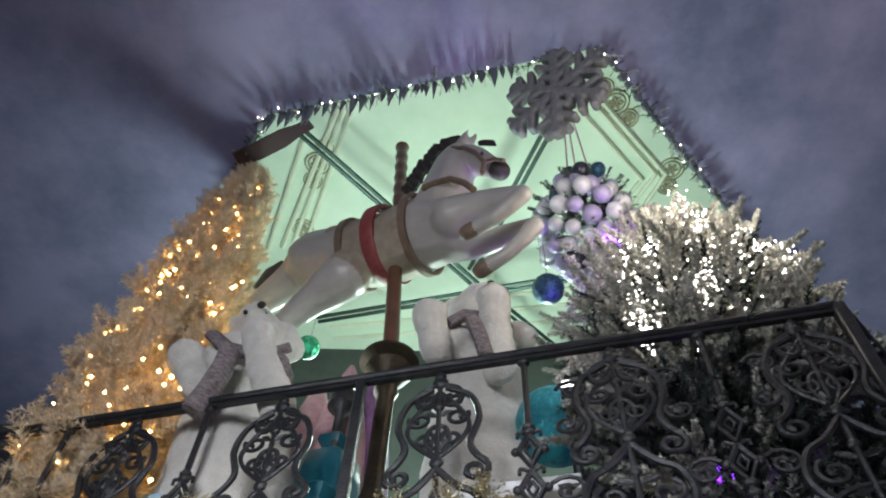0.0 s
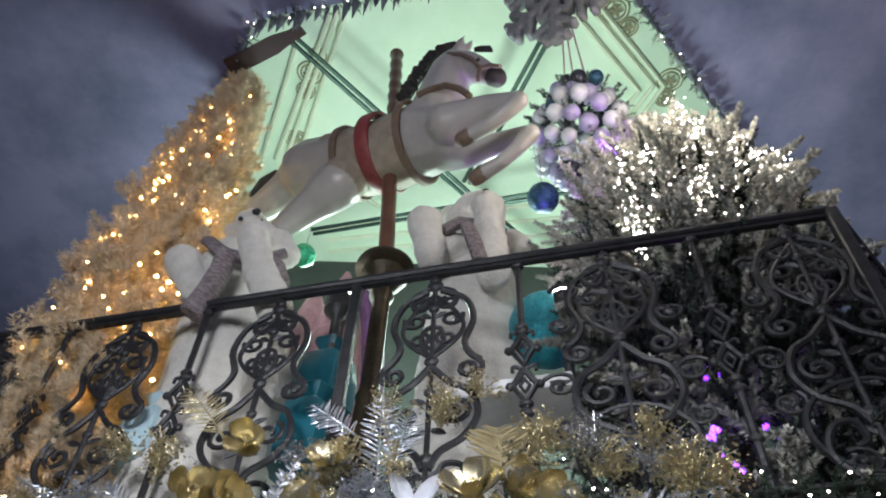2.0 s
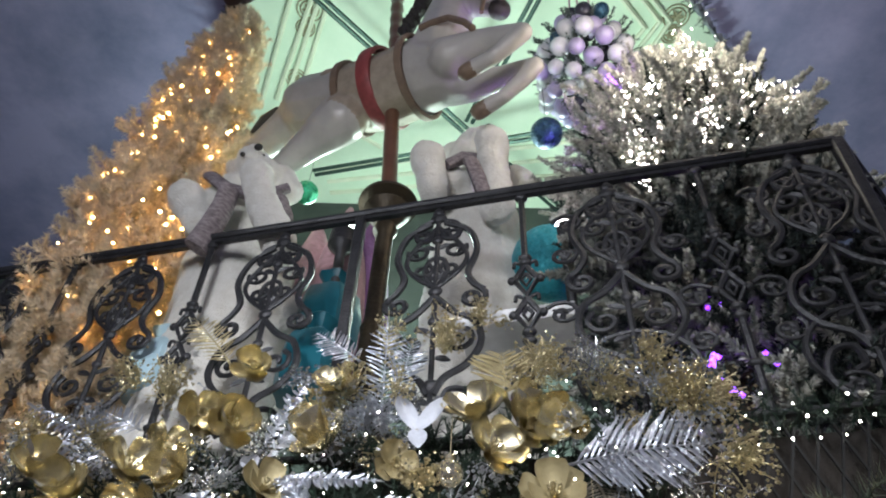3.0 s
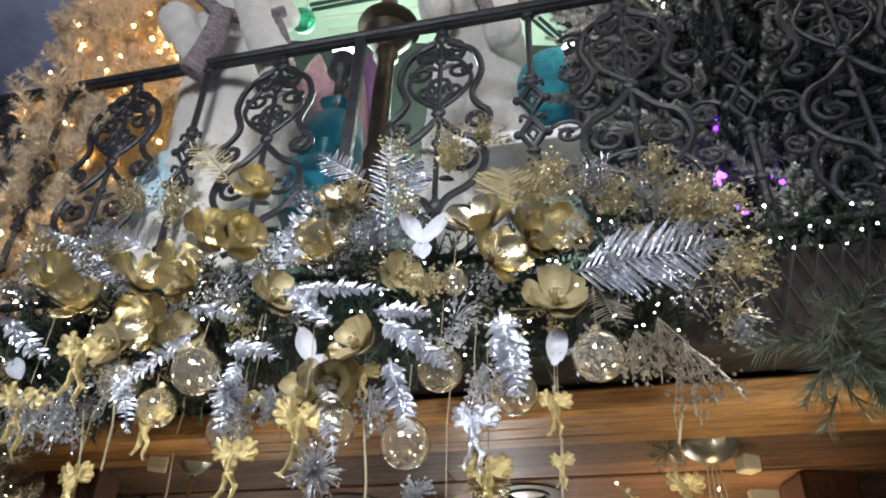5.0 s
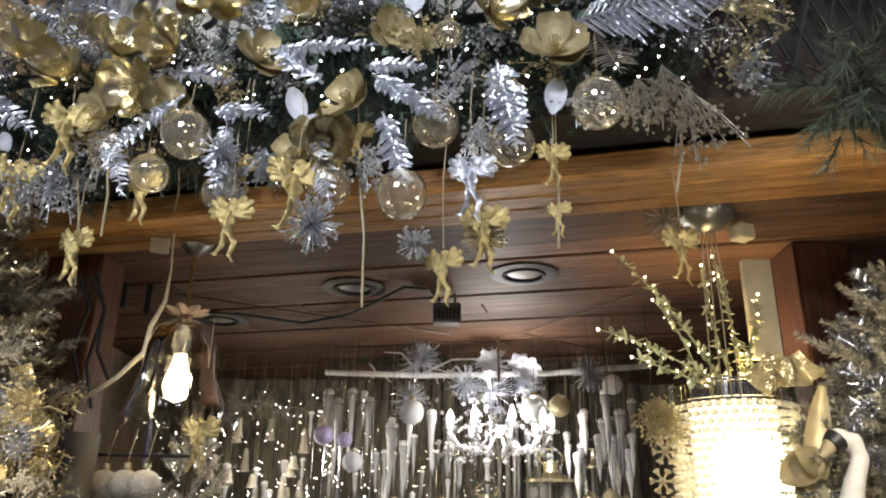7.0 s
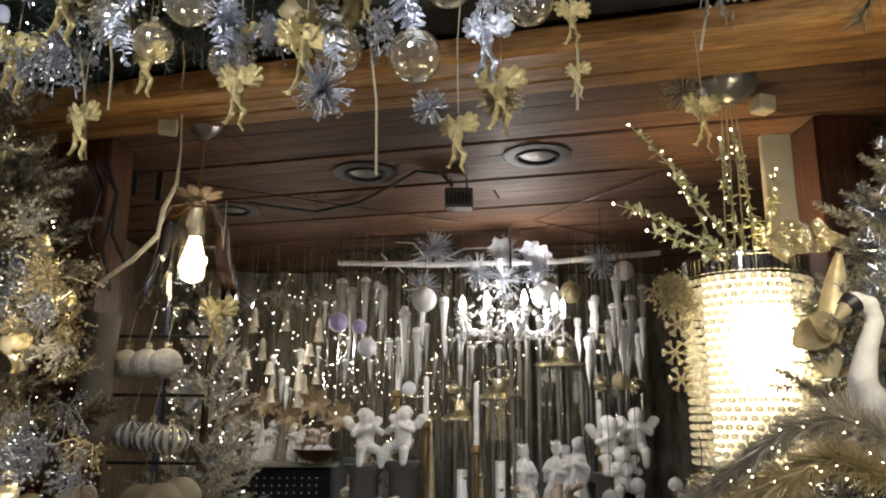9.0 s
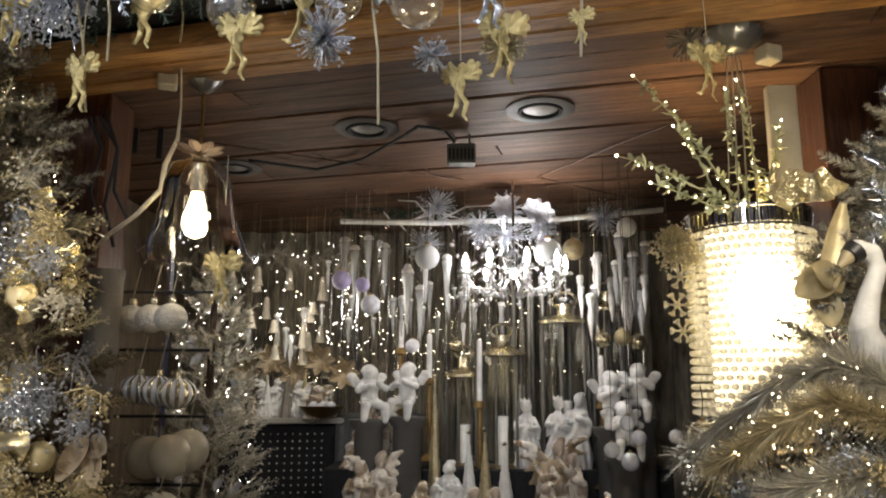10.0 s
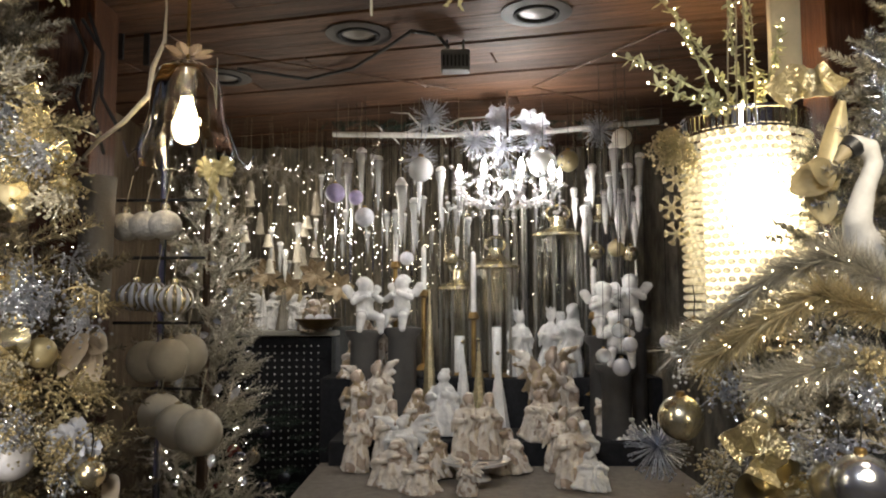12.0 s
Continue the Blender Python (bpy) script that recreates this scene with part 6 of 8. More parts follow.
EAST = [(0.0, 0.36), (0.5, 0.42), (0.95, 0.40), (1.25, 0.30), (1.6, 0.22), (1.9, 0.05)]
et = thing("east_tree", (1.14, 2.02, 0.35), "frosted gold and silver decorated fir with fairy lights", "christmas tree")
part("trunk", Mesh().tube([(0, 0, -0.35), (0, 0, 1.7)], [0.05, 0.02], 8), M_TRUNK, et)
part("crown", crown(EAST, 420, BUSHY, 0.2, 0.2), mat("silver_gold_needle", (0.46, 0.41, 0.31), 0.5, 0.2, second=(0.26, 0.24, 0.18), scale=9, island=0.5), et, "silvered needles")
part("tinsel", crown(EAST, 210, FLUFF, 0.25, 0.2), M_SILVER_FLAT, et, "silver tinsel")
part("fairy_lights", sparks(EAST, 200, 0.0015, 1.08, False), M_SOFT, et, "warm fairy lights")
fb = Mesh()
for a, b in (((0.832, 1.750, 2.060), (0.725, 1.750, 2.095)), ((0.828, 1.750, 1.980), (0.697, 1.720, 1.993)), ((0.825, 1.750, 1.912), (0.737, 1.720, 1.949)), ((0.835, 1.750, 2.117), (0.789, 1.750, 2.152))):
    a, b = Vector(a), Vector(b)
    for k in range(14):
        fb.stamp(rng.choice(FLOCK), aim(a.lerp(b, k / 10), b - a + Vector((rng.gauss(0, .05), rng.gauss(0, .05), rng.gauss(0, .05))), 0.62))
part("frosted_boughs", fb, M_FROST, et, "thickly frosted boughs")
M_TINSEL = mat("silver_tinsel", (0.60, 0.56, 0.46), 0.35, 0.45, scale=30, island=0.4)
M_TINSEL_GOLD = mat("gold_tinsel", (0.56, 0.47, 0.28), 0.4, 0.5, scale=30, island=0.4)


def feathers(pts, n, size, material, label):
    f = thing("feather_garland", pts[0], label, "garland", "feather garlands")
    m = Mesh()
    o0 = Vector(pts[0])
    for k in range(n):
        u = k / n * (len(pts) - 1)
        i = min(len(pts) - 2, int(u))
        p = Vector(pts[i]).lerp(Vector(pts[i + 1]), u - i) - o0
        d = (Vector(pts[i + 1]) - Vector(pts[i])).normalized()
        for q in range(9):
            s = Vector((rng.gauss(0, 1), -abs(rng.gauss(0, 0.7)), rng.gauss(0, 1))).normalized()
            m.needle(p, p + (d * 0.45 + s * 0.9) * size * rng.uniform(0.6, 1.2), 0.0026)
    part("strands", m, material, f)
    li = Mesh()
    for k in range(20):
        q = rng.uniform(0, len(pts) - 1.001)
        li.gem(Vector(pts[int(q)]).lerp(Vector(pts[int(q) + 1]), q - int(q)) - o0 + Vector((rng.gauss(0, 0.02), -0.04, rng.gauss(0, 0.03))), rng.uniform(0.0011, 0.0021))
    part("fairy_lights", li, M_SOFT, f)


feathers([(0.791, 1.720, 1.568), (0.716, 1.750, 1.619), (0.628, 1.800, 1.594), (0.561, 1.900, 1.516), (0.481, 2.000, 1.427)], 420, 0.065, M_TINSEL, "silver and gold tinsel feather garland on the boughs")
feathers([(0.777, 1.700, 1.505), (0.666, 1.720, 1.548), (0.591, 1.800, 1.493), (0.510, 1.900, 1.409)], 380, 0.06, M_TINSEL_GOLD, "gold tinsel feather garland on the boughs")
feathers([(0.773, 1.700, 1.422), (0.671, 1.720, 1.411), (0.586, 1.800, 1.372)], 300, 0.06, M_TINSEL, "silver tinsel feather garland low on the boughs")
for c, r, mm, lab in (((0.549, 2.100, 1.462), 0.035, M_GOLD, "shiny gold bauble on the frosted tree"), ((0.483, 2.000, 1.278), 0.05, M_GOLD, "gold drop bauble on the frosted tree"), ((0.666, 1.600, 1.226), 0.05, M_SILVER_FLAT, "large silver bauble on the frosted tree"), ((0.677, 1.700, 1.199), 0.05, M_GOLD, "gold bauble on the frosted tree"), ((0.579, 1.800, 1.311), 0.03, M_GOLD, "small gold bauble on the frosted tree")):
    hung_ball("tree_bauble", c, r, mm, lab, cord=0.08, group="baubles of the east tree")
gw = thing("gold_ribbon_bow", (0.574, 1.800, 1.186), "crumpled shiny gold ribbon bow on the frosted tree", "bow")
for k in range(11):
    a = k * 0.6
    part("loop", Mesh().leaf((0, 0, 0), Vector((math.cos(a) * 0.085, -0.04 - 0.02 * (k % 3), math.sin(a) * 0.075)), (0, -1, 0.4), 0.055, 0, 0.5 if k % 2 else 0.25, 8, 4), M_GOLD, gw)
burst((0.484, 2.200, 1.180), 0.09, 160, M_SILVER, "large silver tinsel burst beside the table", "starbursts")

for k in range(22):
    spray(Vector((0.502, 1.950, 1.406)).lerp(Vector((0.752, 1.660, 1.465)), rng.random()) + Vector((0, rng.uniform(-0.03, 0.05), rng.uniform(-0.34, 0.05))), (rng.uniform(-0.6, 0.6), -0.8, rng.uniform(-0.6, 0.6)), 0.08, 14, 11, rng.choice([M_SILVER, M_TINSEL_GOLD, M_TINSEL, M_SNOW]), "silver and gold berry spray on the frosted tree", 0.004, 0.6)

# ---- tree and ornament stand at the west side ----
WEST = [(0.0, 0.42), (0.6, 0.44), (1.0, 0.40), (1.4, 0.30), (1.75, 0.24), (2.05, 0.08)]
wt = thing("west_tree", (-1.26, 2.02, 0.35), "gold and silver decorated fir tree with fairy lights", "christmas tree")
part("trunk", Mesh().tube([(0, 0, -0.35), (0, 0, 1.9)], [0.05, 0.02], 8), M_TRUNK, wt)
part("crown", crown(WEST, 330, BUSHY, 0.15, 0.1), mat("bronze_needle", (0.24, 0.20, 0.13), 0.5, 0.3, second=(0.12, 0.10, 0.07), scale=9, island=0.5), wt, "bronze-green needles")
part("glitter_tips", crown(WEST, 190, FIR, 0.25, 0.1), M_GOLD_GLIT, wt, "gold glitter tips")
part("fairy_lights", sparks(WEST, 300, 0.0019, 1.05, False), M_SOFT, wt, "warm fairy lights")
for k in range(26):
    spray(Vector((-1.26, 2.02, 0.35)) + Vector((0.40 * math.cos(-0.2 - 1.4 * k / 26), 0.40 * math.sin(-0.2 - 1.4 * k / 26), 0.6 + 1.2 * rng.random())), (0.6, -0.6, -0.5), 0.1, 12, 10, rng.choice([M_GOLD_GLIT, M_SILVER, M_GOLD_GLIT]), "gold and silver berry spray on the tree", 0.004, 0.4)
for c, r, mm, lab in (((-0.888, 1.750, 1.750), 0.03, mat("cream_satin", (0.70, 0.62, 0.42), 0.25, coat=0.4), "cream satin bauble on the tree"), ((-0.822, 1.750, 1.437), 0.03, M_GOLD_MATT, "matt gold bauble on the tree"), ((-0.873, 1.750, 1.238), 0.045, M_BALL_WHITE, "large glossy white bauble on the tree"), ((-0.717, 1.750, 1.206), 0.028, M_GOLD, "gold bauble low on the tree"), ((-0.902, 1.750, 1.551), 0.03, M_GOLD_MATT, "matt gold bauble on the tree")):
    hung_ball("tree_bauble", c, r, mm, lab, cord=0.06, group="baubles of the west tree")
for k in range(30):
    spray(Vector((-0.898, 1.720, 1.993)).lerp(Vector((-0.808, 1.720, 1.192)), rng.random()) + Vector((rng.uniform(-0.06, 0.14), rng.uniform(-0.02, 0.08), 0)), (rng.uniform(-0.5, 0.9), -0.8, rng.uniform(-0.8, 0.4)), 0.075, 13, 11, rng.choice([M_SILVER, M_GOLD_GLIT, M_TINSEL, M_TINSEL_GOLD]), "gold and silver berry spray on the tree", 0.0038, 0.5)
rose = thing("fabric_rose", (-0.759, 1.760, 1.263), "pale grey fabric rose on the tree", "artificial flower")
for k in range(14):
    a = k * 2.4
    r = 0.012 + 0.0032 * k
    part("petal", Mesh().leaf(Vector((0, 0, 0)), Vector((math.cos(a) * r, -0.045 + 0.002 * k, math.sin(a) * r)), (math.cos(a), -0.2, math.sin(a)), 0.022 + 0.0022 * k, 0, 0.3, 4), M_WHITE_LEAF, rose)
for a, b in (((-0.847, 1.800, 1.865), (-0.772, 1.750, 1.796)), ((-0.936, 1.780, 1.780), (-0.860, 1.760, 1.890)), ((-0.888, 1.760, 1.485), (-0.834, 1.740, 1.529)), ((-0.905, 1.760, 1.365), (-0.864, 1.740, 1.464))):
    solid("gold_leaf", Mesh().leaf(a, b, (0.3, -1, 0.2), 0.06, 0, 0.25, 6, 4), M_GOLD, "shiny gold foil leaf on the tree", "leaf", "gold leaves")


def ribbon(pts, width, material, label):
    """A curled strip with two faces and a thin edge."""
    m = Mesh()
    p = [Vector(q) for q in pts]
    line = []
    for i in range(len(p) - 1):
        for k in range(6):
            line.append(p[i].lerp(p[i + 1], k / 6))
    line.append(p[-1])
    rings = []
    for i, c in enumerate(line):
        d = (line[min(i + 1, len(line) - 1)] - line[max(i - 1, 0)]).normalized()
        a = 1.1 * math.sin(i * 0.55)
        side = d.cross(Vector((math.sin(a) * 0.8, -1, 0.3))).normalized() * width * 0.5
        up = d.cross(side).normalized()
        bow = up * 0.010 * math.sin(i * 0.9)
        rings.append([c - side + bow + up * 0.0012, c + bow + up * (0.0012 + width * 0.18), c + side + bow + up * 0.0012, c + side + bow - up * 0.0012, c + bow + up * (width * 0.18 - 0.0012), c - side + bow - up * 0.0012])
    m.loft(rings)
    solid("foil_ribbon", m, material, label, "ribbon", "foil ribbons")


for pts_, w_ in [([(-0.825, 1.7, 1.908), (-0.82, 1.71, 1.861), (-0.794, 1.72, 1.833), (-0.775, 1.73, 1.804), (-0.792, 1.74, 1.761)], 0.05), ([(-0.853, 1.7, 1.508), (-0.843, 1.71, 1.444), (-0.866, 1.72, 1.391), (-0.855, 1.73, 1.342)], 0.05), ([(-0.888, 1.7, 1.788), (-0.864, 1.71, 1.77), (-0.853, 1.72, 1.725), (-0.88, 1.73, 1.704)], 0.045), ([(-0.845, 1.7, 1.953), (-0.831, 1.71, 1.911), (-0.849, 1.72, 1.886)], 0.04)]:
    ribbon(pts_, w_, M_GOLD, "curled shiny gold foil ribbon on the tree")
for pts_, w_ in [([(0.662, 1.86, 1.961), (0.705, 1.86, 2.004), (0.752, 1.86, 1.991), (0.788, 1.86, 2.018)], 0.07), ([(0.466, 1.66, 1.266), (0.507, 1.66, 1.296), (0.546, 1.66, 1.266), (0.524, 1.66, 1.217)], 0.06)]:
    ribbon(pts_, w_, M_GOLD_GLIT, "gold mesh ribbon on the frosted tree")
M_VOILE = mat("gold_voile", (0.50, 0.40, 0.28), 0.6, trans=0.35, scale=20, sheen=0.4)
for a, b, w in (((-0.787, 1.850, 1.472), (-0.787, 1.800, 1.372), 0.05), ((-0.775, 1.850, 1.460), (-0.707, 1.820, 1.432), 0.05), ((-0.787, 1.850, 1.460), (-0.740, 1.800, 1.328), 0.055), ((-0.781, 1.850, 1.460), (-0.707, 1.800, 1.361), 0.045), ((-0.707, 1.800, 1.184), (-0.639, 1.750, 1.154), 0.05)):
    solid("voile_ribbon", Mesh().leaf(a, b, (0, -1, 0.2), w, 0, 0.35, 8, 6), M_VOILE, "sheer golden voile ribbon on the tree", "ribbon", "voile ribbons")

st = thing("ornament_stand", (-0.93, 2.62, 0.0), "metal display stand with arms for hanging baubles", "display stand")
part("pole", Mesh().tube([(0, 0, 0), (0, 0, 2.1)], 0.011, 8), M_CHROME, st)
part("foot", Mesh().lathe([(0.2, 0.0), (0.2, 0.02), (0.03, 0.04)], (0, 0, 0), 20), M_CHROME, st)
for z in (1.86, 1.68, 1.48, 1.28):
    part("arm", Mesh().tube([(-0.14, -0.02, z), (0.14, -0.02, z)], 0.005, 6), M_CABLE, st)


def onion(r, squash, ribs):
    """A squat ball with ribs in turn white and gold."""
    m = Mesh()
    n = ribs * 3
    rows = [[(r * math.sin(math.pi * k / 12) * (1.03 if j % 3 else 0.96) * math.cos(2 * math.pi * j / n), r * math.sin(math.pi * k / 12) * (1.03 if j % 3 else 0.96) * math.sin(2 * math.pi * j / n), r * squash * math.cos(math.pi * k / 12)) for j in range(n)] for k in range(13)]
    m.loft(rows[::-1], 0, False)
    m.m = [(i % n // 3) % 2 for i in range(len(m.f))]
    return m


golf = mat("dimpled_pearl", (0.68, 0.63, 0.54), 0.35, coat=0.3, bump=0.8, bump_scale=190, scale=40)
pearl = mat("frosted_glass_pear", (0.58, 0.52, 0.40), 0.45, trans=0.25, scale=12, coat=0.2)
on = onion(0.055, 0.8, 24)
for lst, kind in ((((-1.019, 2.550, 1.771), (-0.936, 2.500, 1.769), (-0.863, 2.460, 1.767)), "golf"), (((-0.981, 2.550, 1.560), (-0.901, 2.500, 1.556), (-0.831, 2.460, 1.550)), "onion"), (((-0.897, 2.450, 1.373), (-0.816, 2.400, 1.381), (-0.787, 2.450, 1.392)), "pear"), (((-0.817, 2.350, 1.235), (-0.751, 2.300, 1.213), (-0.679, 2.250, 1.206)), "pear")):
    for c in lst:
        lab = {"golf": "dimpled pearl-white bauble on the display stand", "onion": "striped gold and white onion bauble on the stand", "pear": "frosted cream glass bauble on the stand"}[kind]
        t = thing("stand_bauble", c, lab, "bauble", "baubles of the stand")
        if kind == "onion":
            part("ball", on, [M_BALL_WHITE, M_GOLD], t)
        elif kind == "golf":
            part("ball", Mesh().ball((0, 0, 0), (0.047, 0.047, 0.043), 24, 16), golf, t)
        else:
            part("ball", Mesh().ball((0, 0, 0), 0.060, 24, 16), pearl, t)
        part("cap", Mesh().lathe([(0.012, 0.04), (0.013, 0.05), (0.012, 0.06), (0.002, 0.065)], (0, 0, 0), 10), M_GOLD, t)
        part("cord", Mesh().tube([(0, 0, 0.06), (0.01, 0.02, 0.16)], 0.0016, 4), M_CORD, t)

# lights, leaves and paper tags on the small tree behind the stand
SLIM = [(0.0, 0.17), (0.6, 0.16), (1.0, 0.14), (1.4, 0.10), (1.6, 0.03)]
s3 = thing("slim_tree", (-0.90, 2.95, 0.35), "slim silvery wire tree full of small white lights", "christmas tree")
part("trunk", Mesh().tube([(0, 0, -0.35), (0, 0, 1.6)], [0.03, 0.01], 8), M_TRUNK, s3)
part("crown", crown(SLIM, 210, FIR, 0.25, 0.1), M_TINSEL, s3, "silver wire twigs")
part("fairy_lights", sparks(SLIM, 180, 0.0021, 1.05, False), M_WHITE_LIGHT, s3, "small white lights")
pt_ = Mesh()
for k in range(46):
    z = rng.uniform(0.1, 1.4)
    a = rng.uniform(3.2, 6.2)
    r = float(np.interp(z, [0, 1.6], [0.19, 0.08]))
    q = Vector((r * math.cos(a), r * math.sin(a), z))
    pt_.leaf(q, q + Vector((rng.uniform(-.03, .03), -0.02, rng.uniform(-0.05, 0.03))), (0, -1, 0), 0.028, 0, 0.2, 3)
part("white_leaves", pt_, M_WHITE_LEAF, s3, "white paper leaves")

# ---- back display under the balcony ----
M_PORCELAIN = mat("ivory_porcelain", (0.78, 0.74, 0.68), 0.28, second=(0.50, 0.42, 0.34), scale=26, bump=0.4, bump_scale=120, coat=0.2)
M_GLOSSWHITE = mat("gloss_white", (0.80, 0.79, 0.77), 0.18, coat=0.6, scale=20)
M_BRONZE = mat("bronze_robe", (0.26, 0.19, 0.11), 0.4, 0.35, second=(0.46, 0.38, 0.27), scale=20, bump=0.4)
M_ICE = mat("clear_ice", (0.93, 0.94, 0.95), 0.08, trans=0.7, ior=1.35, vary=0.0)
M_CURTAIN = mat("grey_backdrop", (0.24, 0.21, 0.16), 0.8, second=(0.09, 0.08, 0.065), scale=9, stretch=(3, 3, 0.7), bump=0.5, bump_scale=26)
M_SHELF = mat("pale_shelf", (0.40, 0.38, 0.33), 0.6, scale=12, bump=0.2)
M_CLOTH = mat("table_cloth", (0.17, 0.15, 0.125), 0.9, scale=30, bump=0.3)
M_CRYSTAL = mat("chandelier_crystal", (0.95, 0.95, 0.95), 0.04, trans=0.7, ior=1.5, vary=0.0)
M_HOT = mat("candle_bulb", (1, 1, 1), 0.4, emit=10, glow=(1.0, 0.95, 0.88))

solid("backdrop_curtain", Mesh().loft([[(-2.0 + 4.0 * k / 80, 4.78 + 0.03 * math.sin(k * 1.3) + 0.015 * math.sin(k * 3.1), z) for k in range(81)] + [(2.0 - 4.0 * k / 80, 4.82, z) for k in range(81)] for z in (0, 2.5)]), M_CURTAIN, "grey-brown cloth backdrop behind the ornaments", "curtain")
table = thing("display_table", (0.15, 3.25, 0), "cloth-covered display table with raised tiers", "table")
part("top", Mesh().box((0, 0, 0.845), (1.5, 0.62, 0.05), 0, 0, 0.008), M_CLOTH, table)
part("skirt", Mesh().box((0, 0.02, 0.41), (1.44, 0.55, 0.82)), M_BLACK, table)
part("tier", Mesh().box((0, 0.42, 0.485), (1.4, 0.36, 0.97), 0, 0, 0.006), M_BLACK, table)
part("upper_tier", Mesh().box((0, 0.80, 0.60), (1.6, 0.40, 1.2), 0, 0, 0.006), M_BLACK, table)
TIERS = (0.87, 0.97, 1.20)


def robed(h, r, fold, head, lean, wings, arms, seat):
    """A small robed statuette of height h, one plain mesh with melted folds."""
    m = Mesh()
    w = 1.4 if seat else 1.0
    m.lathe([(r * w, 0), (r * 1.02 * w, h * 0.06), (r * 0.80 * w, h * 0.25), (r * 0.64 * w, h * 0.45), (r * 0.66, h * 0.60), (r * 0.60, h * 0.72), (r * 0.30, h * 0.80), (r * 0.20, h * 0.85)], (lean * r * 0.4, 0, 0), 26, wave=fold, lobes=7)
    hc = Vector((lean * r, -r * 0.18, h * 0.90))
    m.ball(hc, (r * 0.40, r * 0.42, h * 0.10), 12, 9)
    if head == 0:
        m.tube([(lean * r, r * 0.05, h * 0.98), (lean * r, r * 0.22, h * 0.90), (lean * r * 0.8, r * 0.3, h * 0.74), (lean * r * 0.5, r * 0.4, h * 0.5)], [r * 0.34, r * 0.44, r * 0.5, r * 0.5], 12)
    elif head == 1:
        for k in range(6):
            a = k * math.pi / 3
            m.tube([hc + Vector((r * 0.28 * math.cos(a), r * 0.28 * math.sin(a), h * 0.05)), hc + Vector((r * 0.36 * math.cos(a), r * 0.36 * math.sin(a), h * 0.13))], [r * 0.12, r * 0.05], 6)
    else:
        for k in range(10):
            a = k * 2.4
            m.ball(hc + Vector((r * 0.26 * math.cos(a), r * 0.14 + r * 0.2 * math.sin(a), h * 0.05 * (k % 3 - 0.4))), r * 0.17, 8, 6)
    for s in (1, -1):
        e = arms if s > 0 else 0.35
        m.tube([(s * r * 0.5, 0, h * 0.73), (s * r * 0.95, -r * 0.35, h * (0.56 + 0.05 * e)), (s * r * 0.30 * (1 - e), -r * 0.95, h * (0.56 + 0.2 * e))], [r * 0.25, r * 0.27, r * 0.15], 8)
        m.tube([(s * r * 0.9, -r * 0.3, h * 0.56), (s * r * 0.95, -r * 0.3, h * 0.42)], [r * 0.24, r * 0.10], 8)
        if wings:
            for q in range(5):
                m.tube([(s * r * 0.2, r * 0.5, h * 0.70), (s * r * (1.2 - 0.1 * q), r * 0.75, h * (0.92 - 0.11 * q)), (s * r * (2.1 - 0.25 * q), r * 0.7, h * (0.98 - 0.17 * q))], [r * 0.15, r * 0.24, r * 0.08], 8)
    m.tube([(r * 0.6, -r * 0.2, h * 0.74), (r * 0.1, -r * 0.68, h * 0.52), (-r * 0.7 * w, -r * 0.5, h * 0.22), (-r * 0.9 * w, 0, h * 0.05)], [r * 0.14, r * 0.2, r * 0.22, r * 0.16], 8)
    for k in range(9):
        a = k * 0.7 + lean
        m.tube([(r * 0.5 * math.cos(a), r * 0.5 * math.sin(a), h * 0.66), (r * 0.74 * w * math.cos(a + 0.3), r * 0.74 * w * math.sin(a + 0.3), h * 0.32), (r * 1.04 * w * math.cos(a + 0.5), r * 1.04 * w * math.sin(a + 0.5), h * 0.02)], [r * 0.10, r * 0.17, r * 0.17], 6)
    out = fuse("robed_figure", m, 0.0042, 1, None)
    for i, p in enumerate(out.v):
        q = noise.noise_vector(Vector(p) * (1.1 / r)) * r * 0.16 + noise.noise_vector(Vector(p) * (3.4 / r)) * r * 0.05
        out.v[i] = (p[0] + q.x, p[1] + q.y, max(0.0, p[2] + q.z * 0.5))
    for i, f in enumerate(out.f):
        c = sum((Vector(out.v[k]) for k in f), Vector()) / len(f)
        if (c - hc).length < r * 0.42 and c.y < hc.y - r * 0.05:
            out.m[i] = 1
        else:
            v = noise.noise(Vector((c.x, c.y, c.z * 0.6)) * (2.0 / r) + Vector((lean * 9, fold * 30, 0)))
            out.m[i] = 3 if v > 0.22 else 2 if v < -0.10 else 0
    return out


M_FACE = mat("painted_face", (0.44, 0.35, 0.28), 0.5, scale=40)
M_ROBE = mat("rose_brown_robe", (0.26, 0.185, 0.14), 0.45, second=(0.46, 0.38, 0.30), scale=30, bump=0.4)
M_IVORY = mat("ivory_cloth", (0.76, 0.71, 0.62), 0.3, second=(0.48, 0.40, 0.31), scale=34, bump=0.5, bump_scale=110)
M_SNOW4 = [M_SNOW] * 4
VARIANTS = [robed(0.20, 0.05, 0.10, 0, 0.1, False, 0.6, False), robed(0.26, 0.055, 0.12, 1, -0.1, False, 0.2, False), robed(0.18, 0.055, 0.14, 0, -0.3, False, 0.5, True), robed(0.21, 0.05, 0.10, 2, 0.2, True, 0.8, False),
            robed(0.24, 0.07, 0.14, 2, 0.15, False, 0.4, True), robed(0.15, 0.05, 0.16, 0, 0.3, False, 0.9, True)]
HEIGHTS = (0.20, 0.26, 0.18, 0.21, 0.24, 0.15)
ROBES = [[v.data("robed_figure", mm) for mm in ([M_PORCELAIN, M_FACE, M_IVORY, M_ROBE], M_SNOW4, [M_BRONZE, M_FACE, M_PORCELAIN, M_ROBE])] for v in VARIANTS]
